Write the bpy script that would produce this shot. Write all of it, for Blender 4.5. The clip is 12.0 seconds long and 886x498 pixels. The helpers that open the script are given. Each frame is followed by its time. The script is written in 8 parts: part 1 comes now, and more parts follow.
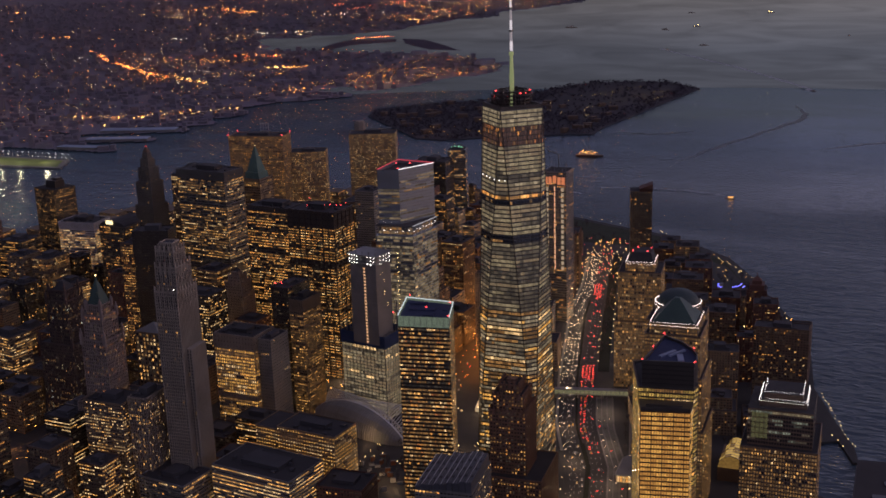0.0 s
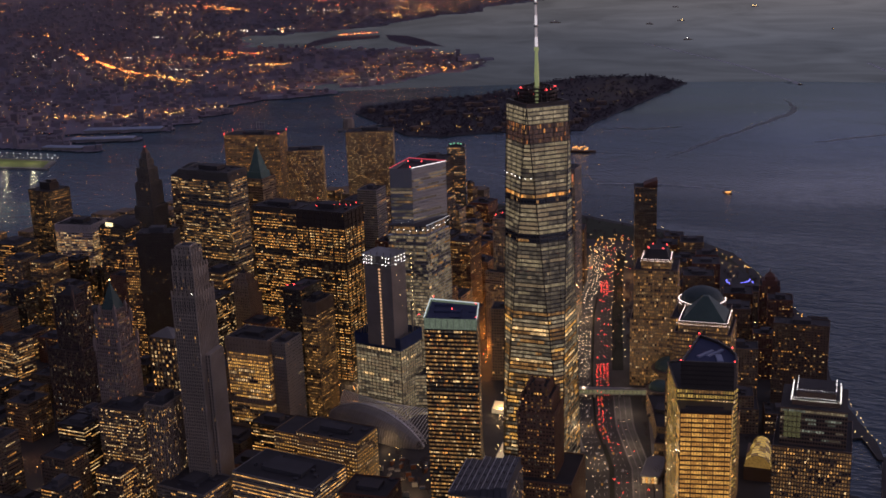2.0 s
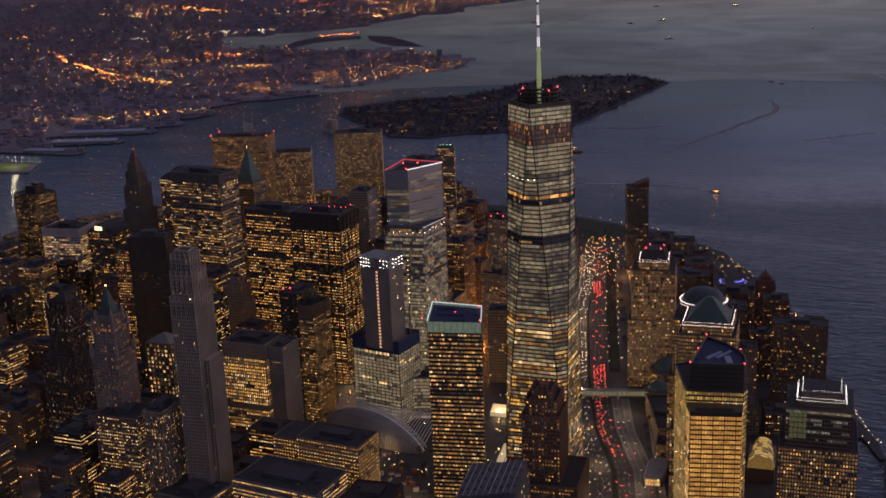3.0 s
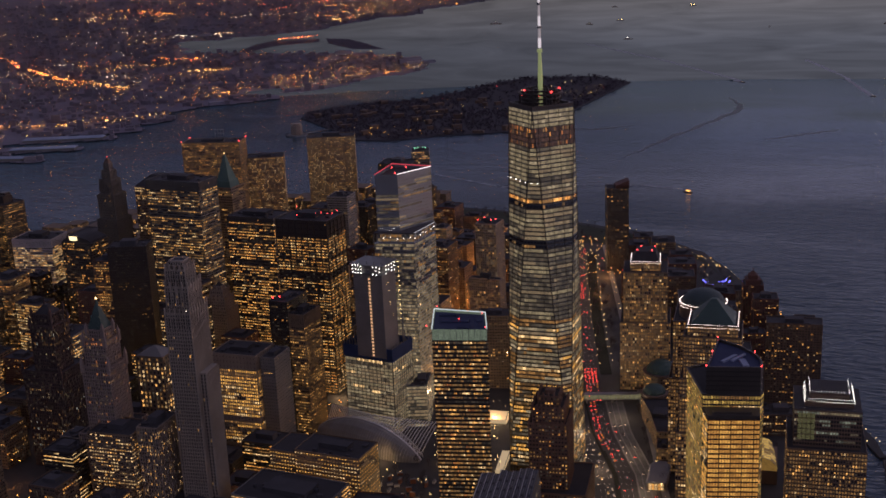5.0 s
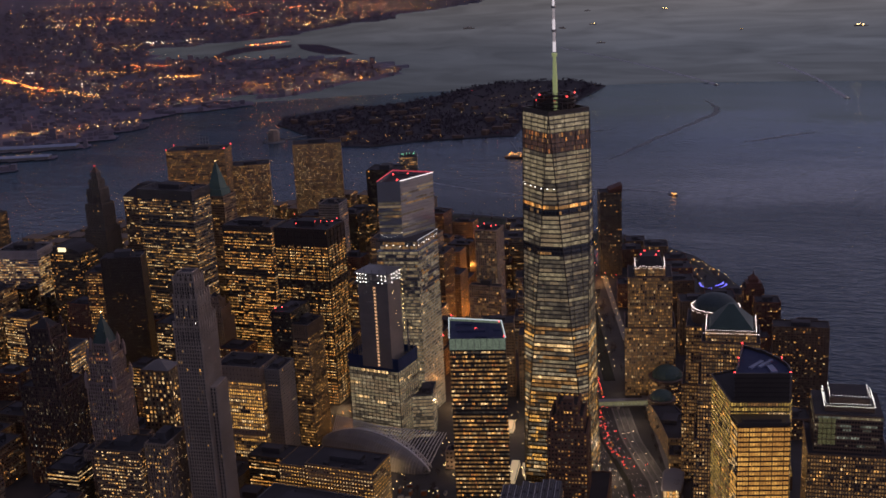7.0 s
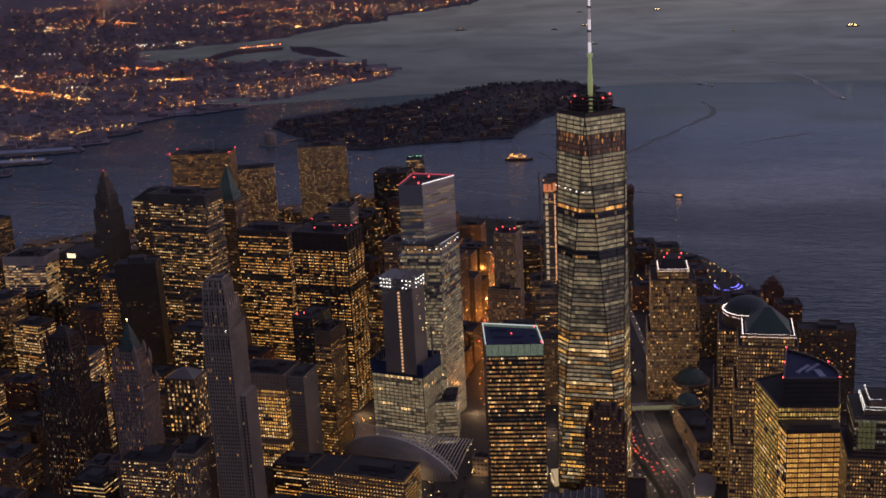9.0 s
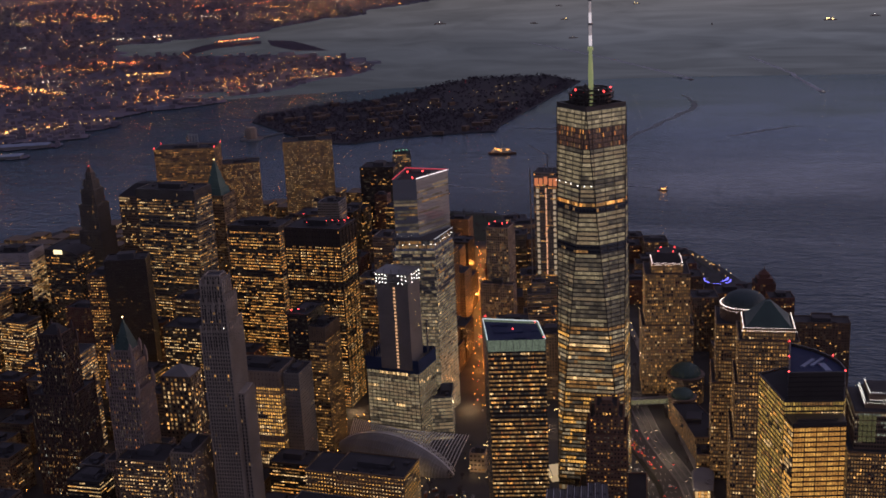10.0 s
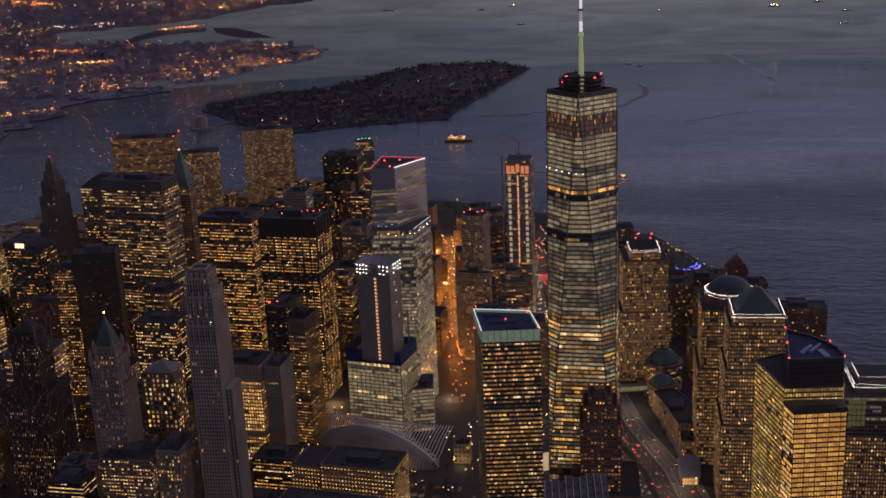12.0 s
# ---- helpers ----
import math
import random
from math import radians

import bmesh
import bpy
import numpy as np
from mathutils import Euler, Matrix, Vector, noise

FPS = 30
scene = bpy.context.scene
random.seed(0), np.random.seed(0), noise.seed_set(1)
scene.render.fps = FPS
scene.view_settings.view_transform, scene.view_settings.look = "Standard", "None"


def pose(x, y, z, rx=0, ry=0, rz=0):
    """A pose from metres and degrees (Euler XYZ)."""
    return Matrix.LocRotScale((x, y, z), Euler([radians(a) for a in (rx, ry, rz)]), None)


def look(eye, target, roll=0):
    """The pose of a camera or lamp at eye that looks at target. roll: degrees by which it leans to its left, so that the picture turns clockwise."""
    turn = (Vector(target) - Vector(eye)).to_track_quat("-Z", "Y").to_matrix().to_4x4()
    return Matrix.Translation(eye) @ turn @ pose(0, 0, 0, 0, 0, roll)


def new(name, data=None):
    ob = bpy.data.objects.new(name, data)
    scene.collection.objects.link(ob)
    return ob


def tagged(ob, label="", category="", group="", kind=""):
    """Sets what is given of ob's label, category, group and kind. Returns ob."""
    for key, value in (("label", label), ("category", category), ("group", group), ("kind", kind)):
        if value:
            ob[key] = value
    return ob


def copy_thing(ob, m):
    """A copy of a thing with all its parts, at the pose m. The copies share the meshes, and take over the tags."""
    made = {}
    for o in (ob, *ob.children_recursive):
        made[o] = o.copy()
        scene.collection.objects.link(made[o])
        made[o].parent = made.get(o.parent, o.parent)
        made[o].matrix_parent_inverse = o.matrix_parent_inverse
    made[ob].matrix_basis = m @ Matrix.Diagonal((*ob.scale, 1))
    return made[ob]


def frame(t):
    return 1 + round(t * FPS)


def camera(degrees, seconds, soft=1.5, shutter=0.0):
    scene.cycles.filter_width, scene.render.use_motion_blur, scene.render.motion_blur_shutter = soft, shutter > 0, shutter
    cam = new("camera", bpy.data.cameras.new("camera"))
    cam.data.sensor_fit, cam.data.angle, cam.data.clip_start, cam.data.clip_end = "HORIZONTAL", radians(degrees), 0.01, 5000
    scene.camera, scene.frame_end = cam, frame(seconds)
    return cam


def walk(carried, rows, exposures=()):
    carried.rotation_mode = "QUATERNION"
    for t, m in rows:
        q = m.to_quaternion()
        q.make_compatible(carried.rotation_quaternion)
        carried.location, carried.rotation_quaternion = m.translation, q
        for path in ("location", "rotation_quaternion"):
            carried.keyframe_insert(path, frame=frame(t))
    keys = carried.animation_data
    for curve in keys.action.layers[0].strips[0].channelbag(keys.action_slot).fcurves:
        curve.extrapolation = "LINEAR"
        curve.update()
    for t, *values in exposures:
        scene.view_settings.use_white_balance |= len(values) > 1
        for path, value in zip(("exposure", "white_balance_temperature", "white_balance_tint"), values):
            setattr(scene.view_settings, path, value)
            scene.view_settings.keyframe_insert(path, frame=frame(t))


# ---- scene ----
# ---- the camera and its flight ----
cam = camera(41.5, 12.0, soft=1.7)
PATH = [
    (0, (0.055, 2.196, 580.214), (-0.819, 3.916, 579.688), -1.9),
    (0.5, (-13.475, 1.938, 580.188), (-14.34, 3.662, 579.659), -1.9),
    (1, (-26.996, 1.693, 580.154), (-27.853, 3.421, 579.623), -2.0),
    (1.5, (-40.482, 1.5, 580.118), (-41.33, 3.231, 579.585), -2.2),
    (2, (-53.878, 1.387, 580.078), (-54.712, 3.124, 579.544), -2.2),
    (2.5, (-67.188, 1.393, 580.044), (-68.006, 3.138, 579.509), -2.3),
    (3, (-80.412, 1.547, 580.025), (-81.211, 3.301, 579.49), -2.3),
    (5, (-133.071, 2.71, 579.982), (-133.793, 4.496, 579.447), -2.6),
    (5.5, (-146.075, 3.086, 579.966), (-146.781, 4.88, 579.432), -2.7),
    (6, (-158.852, 3.529, 579.929), (-159.544, 5.328, 579.396), -2.7),
    (6.5, (-171.529, 3.994, 579.878), (-172.208, 5.799, 579.347), -2.8),
    (7, (-184.187, 4.464, 579.815), (-184.852, 6.274, 579.285), -2.8),
    (7.2, (-189.272, 4.65, 579.792), (-189.933, 6.461, 579.261), -2.6),
    (8.8, (-230.086, 6.121, 579.261), (-230.725, 7.942, 578.734), -3.0),
    (9, (-235.143, 6.309, 579.235), (-235.779, 8.13, 578.707), -2.9),
    (9.5, (-247.651, 6.795, 579.137), (-248.27, 8.62, 578.605), -2.8),
    (10, (-260.056, 7.344, 579.03), (-260.65, 9.176, 578.49), -2.8),
    (10.5, (-272.372, 7.967, 578.917), (-272.934, 9.806, 578.369), -2.7),
    (11, (-284.627, 8.656, 578.808), (-285.157, 10.503, 578.252), -2.7),
    (11.5, (-296.817, 9.406, 578.716), (-297.324, 11.258, 578.155), -2.7),
    (12, (-308.94, 10.202, 578.639), (-309.433, 12.056, 578.074), -2.6),
]
walk(cam, [(t, look(eye, target, roll)) for t, eye, target, roll in PATH])

# ---- world and light: dusk under a veiled sky, brighter over the open water ----
SUN_AZ, SUN_EL = 62.0, 3.0
VEIL = (1.54, 1.32, 1.94)  # thin high cloud that evens the sky out
world = bpy.data.worlds.new("dusk_sky")
scene.world = world
world.use_nodes = True
wn, wl = world.node_tree.nodes, world.node_tree.links
sky = wn.new("ShaderNodeTexSky")
sky.sky_type = "NISHITA"
sky.sun_disc = False
sky.sun_elevation, sky.sun_rotation = radians(SUN_EL), radians(SUN_AZ)
sky.altitude, sky.air_density, sky.dust_density, sky.ozone_density = 100, 1.0, 3.0, 3.0
dim = wn.new("ShaderNodeVectorMath")
dim.operation = "MULTIPLY_ADD"
dim.inputs[1].default_value = (0.6, 0.5, 0.56)
dim.inputs[2].default_value = VEIL
wl.new(sky.outputs[0], dim.inputs[0])
where = wn.new("ShaderNodeTexCoord")
split = wn.new("ShaderNodeSeparateXYZ")
wl.new(where.outputs["Generated"], split.inputs[0])
haze = wn.new("ShaderNodeMapRange")  # the veil glows towards the horizon
haze.inputs["From Min"].default_value, haze.inputs["From Max"].default_value = 0.08, 0.36
haze.inputs["To Min"].default_value, haze.inputs["To Max"].default_value = 1.95, 0.86
wl.new(split.outputs["Z"], haze.inputs["Value"])
west_glow = wn.new("ShaderNodeVectorMath")  # and towards the side where the sun went down
west_glow.operation = "DOT_PRODUCT"
wl.new(where.outputs["Generated"], west_glow.inputs[0])
west_glow.inputs[1].default_value = (math.sin(radians(SUN_AZ)), math.cos(radians(SUN_AZ)), 0)
lean = wn.new("ShaderNodeMath")
lean.operation = "MULTIPLY_ADD"
wl.new(west_glow.outputs["Value"], lean.inputs[0])
lean.inputs[1].default_value, lean.inputs[2].default_value = 0.45, 0.92
share = wn.new("ShaderNodeMath")
share.operation = "MULTIPLY"
wl.new(lean.outputs[0], share.inputs[0])
wl.new(haze.outputs[0], share.inputs[1])
glowing = wn.new("ShaderNodeVectorMath")
glowing.operation = "SCALE"
wl.new(dim.outputs[0], glowing.inputs[0])
wl.new(share.outputs[0], glowing.inputs["Scale"])
wl.new(glowing.outputs[0], wn["Background"].inputs[0])
wn["Background"].inputs[1].default_value = 0.12
scene.view_settings.exposure = 0.0

sun = new("sun", bpy.data.lights.new("sun", "SUN"))
sun.data.energy, sun.data.angle, sun.data.color = 0.06, radians(25), (1.0, 0.82, 0.7)
sun.matrix_world = look((900 * math.sin(radians(SUN_AZ)), 900 * math.cos(radians(SUN_AZ)), 420), (0, 0, 0))



# ---- materials ----
def nodes_of(name):
    m = bpy.data.materials.new(name)
    m.use_nodes = True
    return m, m.node_tree.nodes, m.node_tree.links, m.node_tree.nodes["Principled BSDF"]


def surface(name, color, rough=0.7, metal=0.0, vary=0.35, grain=0.6, patch=0.04, bump=0.3, tint=0.25, spec=0.4):
    """A weathered surface: fine grain, larger stains and a small difference from one thing to the next."""
    m, n, l, b = nodes_of(name)
    geo = n.new("ShaderNodeNewGeometry")
    fine = n.new("ShaderNodeTexNoise")
    fine.inputs["Scale"].default_value, fine.inputs["Detail"].default_value = grain, 4
    big = n.new("ShaderNodeTexNoise")
    big.inputs["Scale"].default_value, big.inputs["Detail"].default_value = patch, 3
    l.new(geo.outputs["Position"], fine.inputs["Vector"])
    l.new(geo.outputs["Position"], big.inputs["Vector"])
    info = n.new("ShaderNodeObjectInfo")
    a = n.new("ShaderNodeMath"); a.operation = "MULTIPLY_ADD"
    l.new(fine.outputs["Fac"], a.inputs[0]); a.inputs[1].default_value = vary; l.new(big.outputs["Fac"], a.inputs[2])
    c = n.new("ShaderNodeMath"); c.operation = "MULTIPLY_ADD"
    l.new(info.outputs["Random"], c.inputs[0]); c.inputs[1].default_value = tint; l.new(a.outputs[0], c.inputs[2])
    ramp = n.new("ShaderNodeMapRange")
    ramp.inputs["From Min"].default_value, ramp.inputs["From Max"].default_value = 0.3, 0.7 + vary + tint
    ramp.inputs["To Min"].default_value, ramp.inputs["To Max"].default_value = 1 - vary, 1 + vary
    l.new(c.outputs[0], ramp.inputs["Value"])
    mul = n.new("ShaderNodeVectorMath"); mul.operation = "SCALE"
    mul.inputs[0].default_value = color
    l.new(ramp.outputs[0], mul.inputs["Scale"])
    l.new(mul.outputs[0], b.inputs["Base Color"])
    b.inputs["Roughness"].default_value, b.inputs["Metallic"].default_value = rough, metal
    b.inputs["Specular IOR Level"].default_value = spec
    if bump:
        bp = n.new("ShaderNodeBump")
        bp.inputs["Strength"].default_value, bp.inputs["Distance"].default_value = bump, 0.3
        l.new(fine.outputs["Fac"], bp.inputs["Height"])
        l.new(bp.outputs[0], b.inputs["Normal"])
    return m


def lit_window(name, color, strength, spread=0.55):
    """A window with a lit room behind the glass: every pane its own brightness, uneven inside."""
    m, n, l, b = nodes_of(name)
    b.inputs["Base Color"].default_value = (0.05, 0.05, 0.05, 1)
    b.inputs["Roughness"].default_value = 0.25
    geo = n.new("ShaderNodeNewGeometry")
    pw = n.new("ShaderNodeMath"); pw.operation = "POWER"
    l.new(geo.outputs["Random Per Island"], pw.inputs[0]); pw.inputs[1].default_value = 1 + spread
    r = n.new("ShaderNodeMapRange")
    r.inputs["To Min"].default_value, r.inputs["To Max"].default_value = strength * (1 - spread), strength * (1 + spread * 1.5)
    l.new(pw.outputs[0], r.inputs["Value"])
    noi = n.new("ShaderNodeTexNoise")
    noi.inputs["Scale"].default_value, noi.inputs["Detail"].default_value = 0.9, 2
    l.new(geo.outputs["Position"], noi.inputs["Vector"])
    k = n.new("ShaderNodeMapRange")
    k.inputs["From Min"].default_value, k.inputs["From Max"].default_value = 0.3, 0.7
    k.inputs["To Min"].default_value, k.inputs["To Max"].default_value = 0.45, 1.4
    l.new(noi.outputs["Fac"], k.inputs["Value"])
    p = n.new("ShaderNodeMath"); p.operation = "MULTIPLY"
    l.new(r.outputs[0], p.inputs[0]); l.new(k.outputs[0], p.inputs[1])
    b.inputs["Emission Color"].default_value = (*color, 1)
    l.new(p.outputs[0], b.inputs["Emission Strength"])
    m.cycles.emission_sampling = "NONE"
    return m


def glow(name, color, strength, sampled=False):
    m, n, l, b = nodes_of(name)
    b.inputs["Base Color"].default_value = (*[c * 0.5 for c in color], 1)
    b.inputs["Emission Color"].default_value = (*color, 1)
    b.inputs["Emission Strength"].default_value = strength
    m.cycles.emission_sampling = "AUTO" if sampled else "NONE"
    return m


def glass(name, color, rough=0.08, wob=0.02, scale=0.25, ior=1.6):
    """Dark window glass in a facade; the panes bow a little."""
    m, n, l, b = nodes_of(name)
    b.inputs["Base Color"].default_value = (*color, 1)
    b.inputs["Roughness"].default_value, b.inputs["IOR"].default_value = rough, ior
    b.inputs["Specular IOR Level"].default_value = 0.7
    geo = n.new("ShaderNodeNewGeometry")
    noi = n.new("ShaderNodeTexNoise"); noi.inputs["Scale"].default_value = scale
    l.new(geo.outputs["Position"], noi.inputs["Vector"])
    bp = n.new("ShaderNodeBump"); bp.inputs["Strength"].default_value, bp.inputs["Distance"].default_value = 0.5, wob
    l.new(noi.outputs["Fac"], bp.inputs["Height"]); l.new(bp.outputs[0], b.inputs["Normal"])
    return m


STONE = surface("pale_limestone", (0.27, 0.21, 0.168))
TAN = surface("tan_brick", (0.175, 0.126, 0.088))
BROWN = surface("brown_brick", (0.12, 0.078, 0.056))
RED = surface("red_brick", (0.13, 0.06, 0.045))
CONC = surface("grey_concrete", (0.18, 0.17, 0.165))
DARK = surface("dark_bronze_cladding", (0.062, 0.052, 0.046), rough=0.45)
BLACK = surface("black_steel", (0.038, 0.03, 0.028), rough=0.4)
STEEL = surface("grey_aluminium_cladding", (0.2, 0.2, 0.2), rough=0.45, metal=0.3)
GRANITE = surface("brown_pink_granite", (0.15, 0.105, 0.08), rough=0.5)
COPPER = surface("green_copper_roof", (0.05, 0.085, 0.076), rough=0.55)
ROOF = surface("dark_roofing", (0.045, 0.041, 0.044), rough=0.85)
GRAVEL = surface("grey_roof_gravel", (0.066, 0.062, 0.068), rough=0.9)
WHITE = surface("white_painted_steel", (0.7, 0.7, 0.7), rough=0.4)
BLUEROOF = surface("blue_grey_roof_deck", (0.05, 0.058, 0.11), rough=0.85, spec=0.1)
NETTING = surface("blue_safety_netting", (0.055, 0.09, 0.22), rough=0.8)
GLASS = glass("dark_window_glass", (0.035, 0.034, 0.038))
CURTAIN = glass("pale_curtain_glass", (0.11, 0.125, 0.14), rough=0.16, ior=1.9)
SKYGLASS = glass("mirror_curtain_glass", (0.2, 0.215, 0.24), rough=0.12, ior=2.4)
WARM = lit_window("lit_window_warm", (1.0, 0.48, 0.13), 0.78)
AMBER = lit_window("lit_window_amber", (1.0, 0.4, 0.09), 0.7)
CREAM = lit_window("lit_window_cream", (1.0, 0.63, 0.28), 0.78)
COOL = lit_window("lit_window_cool_white", (0.88, 0.88, 0.74), 0.5)
DIM = lit_window("lit_window_dim", (0.95, 0.52, 0.2), 0.17)
PALE = lit_window("lit_window_pale_grey", (0.88, 0.68, 0.42), 0.27, 0.4)
GOLD = lit_window("lit_window_golden", (1.0, 0.49, 0.11), 0.8, 0.3)
EVEN = lit_window("lit_floor_even", (0.92, 0.65, 0.38), 0.2, 0.18)
BRONZE = lit_window("lit_window_bronze", (0.98, 0.48, 0.15), 0.22, 0.5)
# Weak glow added to unlit panes so facades don't sink to black.
FAINT = lit_window("unlit_window_faint", (0.8, 0.6, 0.4), 0.035, 0.9)
GREENISH = lit_window("lit_floor_greenish", (0.84, 0.65, 0.38), 0.24, 0.3)
SHADED = lit_window("shaded_floor_grey", (0.8, 0.62, 0.42), 0.08, 0.45)
EMBER = lit_window("lit_window_ember", (1.0, 0.34, 0.1), 0.26, 0.8)
CITYGLOW = lit_window("dusky_red_glass", (0.9, 0.42, 0.28), 0.05, 0.5)
GILT = lit_window("lit_floor_gilt", (1.0, 0.45, 0.1), 0.82, 0.7)
OLIVE = lit_window("lit_floor_olive", (0.9, 0.55, 0.13), 0.4, 0.5)
FROST = lit_window("lit_window_grey_green", (0.62, 0.66, 0.5), 0.16, 0.6)
PANES = [GLASS, WARM, AMBER, CREAM, COOL, DIM, PALE, GOLD, FAINT, EVEN, SKYGLASS, CURTAIN, BRONZE, GREENISH, SHADED, EMBER, CITYGLOW, GILT, OLIVE, FROST]
BULB_W = glow("white_bulb", (1.0, 0.93, 0.85), 4.0)
BULB_P = glow("pink_white_bulb", (1.0, 0.8, 0.74), 3.2)
BULB_R = glow("red_beacon", (1.0, 0.06, 0.06), 5.0)
BULB_O = glow("sodium_bulb", (1.0, 0.42, 0.08), 7.0)
BULB_Y = glow("yellow_bulb", (1.0, 0.66, 0.25), 6.0)
BULB_G = glow("green_bulb", (0.35, 1.0, 0.6), 3.0)
BULB_B = glow("blue_bulb", (0.15, 0.15, 1.0), 6.0)


# ---- building blocks ----
class Geo:
    """Collects faces for one mesh."""

    def __init__(self):
        self.v, self.f, self.m = [], [], []

    def poly(self, pts, mat=0):
        i = len(self.v)
        self.v.extend(tuple(p) for p in pts)
        self.f.append(tuple(range(i, i + len(pts))))
        self.m.append(mat)

    def prism(self, pts, z0, z1, mat=0, top=True, bottom=False, pts1=None, topmat=None):
        q = pts1 or pts
        for a in range(len(pts)):
            b = (a + 1) % len(pts)
            self.poly([(*pts[a][:2], z0), (*pts[b][:2], z0), (*q[b][:2], z1), (*q[a][:2], z1)], mat)
        if top:
            self.poly([(*p[:2], z1) for p in q], mat if topmat is None else topmat)
        if bottom:
            self.poly([(*p[:2], z0) for p in reversed(pts)], mat)

    def box(self, cx, cy, z0, w, d, h, rot=0.0, mat=0):
        self.prism(rect(cx, cy, w, d, rot), z0, z0 + h, mat, bottom=True)

    def bar(self, a, b, w, h, mat=0):
        """A square bar from a to b."""
        a, b = Vector(a), Vector(b)
        d = (b - a).normalized()
        s = d.cross(Vector((0, 0, 1)))
        s = Vector((1, 0, 0)) if s.length < 1e-3 else s.normalized()
        u = s.cross(d)
        c = [s * (w / 2) + u * (h / 2), s * (-w / 2) + u * (h / 2), s * (-w / 2) - u * (h / 2), s * (w / 2) - u * (h / 2)]
        for k in range(4):
            e, g = c[k], c[(k + 1) % 4]
            self.poly([a + e, a + g, b + g, b + e], mat)
        self.poly([a + e for e in c], mat)
        self.poly([b + e for e in reversed(c)], mat)

    def lamp(self, p, r, mat=0):
        """A small eight-sided bulb."""
        x, y, z = p
        i = len(self.v)
        self.v += [(x + r, y, z), (x, y + r, z), (x - r, y, z), (x, y - r, z), (x, y, z + r), (x, y, z - r)]
        for k in range(4):
            self.f += [(i + k, i + (k + 1) % 4, i + 4), (i + (k + 1) % 4, i + k, i + 5)]
            self.m += [mat, mat]


def rect(cx, cy, w, d, rot=0.0):
    c, s = math.cos(radians(rot)), math.sin(radians(rot))
    return [(cx + c * u - s * v, cy + s * u + c * v) for u, v in ((-w / 2, -d / 2), (w / 2, -d / 2), (w / 2, d / 2), (-w / 2, d / 2))]


def corner_rect(x, y, w, d, rot=0.0):
    """A rectangle from its corner: w along rot, d along rot + 90."""
    c, s = math.cos(radians(rot)), math.sin(radians(rot))
    return [(x + c * u - s * v, y + s * u + c * v) for u, v in ((0, 0), (w, 0), (w, d), (0, d))]


def grow(pts, k):
    """A footprint moved outwards by k on all its sides."""
    out, n = [], len(pts)
    for i in range(n):
        a, b, c = (Vector(pts[j % n][:2]) for j in (i - 1, i, i + 1))
        d1, d2 = (b - a).normalized(), (c - b).normalized()
        n1, n2 = Vector((d1.y, -d1.x)), Vector((d2.y, -d2.x))
        h = (n1 + n2).normalized()
        out.append(tuple(b + h * (k / max(0.35, h.dot(n1)))))
    return out


def middle(pts):
    return sum(p[0] for p in pts) / len(pts), sum(p[1] for p in pts) / len(pts)


def part(name, geo, mats, parent=None, label="", kind="", base=(0, 0, 0)):
    me = bpy.data.meshes.new(name)
    v = geo.v if base == (0, 0, 0) else [(p[0] - base[0], p[1] - base[1], p[2] - base[2]) for p in geo.v]
    me.from_pydata(v, [], geo.f)
    mats = mats if isinstance(mats, (list, tuple)) else [mats]
    for m in mats:
        me.materials.append(m)
    if len(mats) > 1:
        me.polygons.foreach_set("material_index", geo.m)
    ob = new(name, me)
    ob.parent = parent
    return tagged(ob, label, "", "", kind)


def thing(name, label, category, at=(0, 0, 0), group="", kind=""):
    ob = new(name)
    ob.location = at
    ob.empty_display_size = 5
    return tagged(ob, label, category, group, kind)


# how a facade is divided: floor height, bay width, share of a bay and of a storey that is glass, lit share, length of lit runs, colours of the lit panes
def style(fh=3.9, bw=3.2, ww=0.62, wh=0.5, p=0.35, run=3.0, spread=0.25, tones=((1, 5), (2, 2), (3, 3), (5, 3)), band=0.25, pier=0.0, unlit=None):
    if wh <= 0.56:  # ordinary windows: low and wide between deep spandrels
        wh, ww = wh * 0.76, min(0.94, ww * 1.08)
    return dict(fh=fh, bw=bw, ww=ww, wh=wh, p=p, run=run, spread=spread, tones=tones, band=band, pier=pier, unlit=unlit)


OFFICE = style(p=0.45, tones=((1, 3), (2, 2), (3, 2), (5, 5), (12, 7)))
DARKOFF = style(p=0.5, run=4, tones=((1, 5), (2, 3), (3, 2), (5, 2), (12, 4)), ww=0.74, wh=0.48)
FLATS = style(fh=3.2, bw=3.4, ww=0.42, wh=0.5, p=0.16, run=1.3, tones=((1, 3), (2, 4), (3, 1), (5, 3), (12, 5)))
SPARSE = style(fh=3.8, bw=3.4, ww=0.5, wh=0.55, p=0.12, run=1.6, tones=((1, 3), (2, 3), (3, 1), (5, 5), (12, 6)))
MASONRY = style(fh=3.8, bw=3.3, ww=0.45, wh=0.55, p=0.4, run=2.4, tones=((1, 3), (2, 2), (3, 2), (5, 6), (12, 8)), band=0.0, pier=0.35)


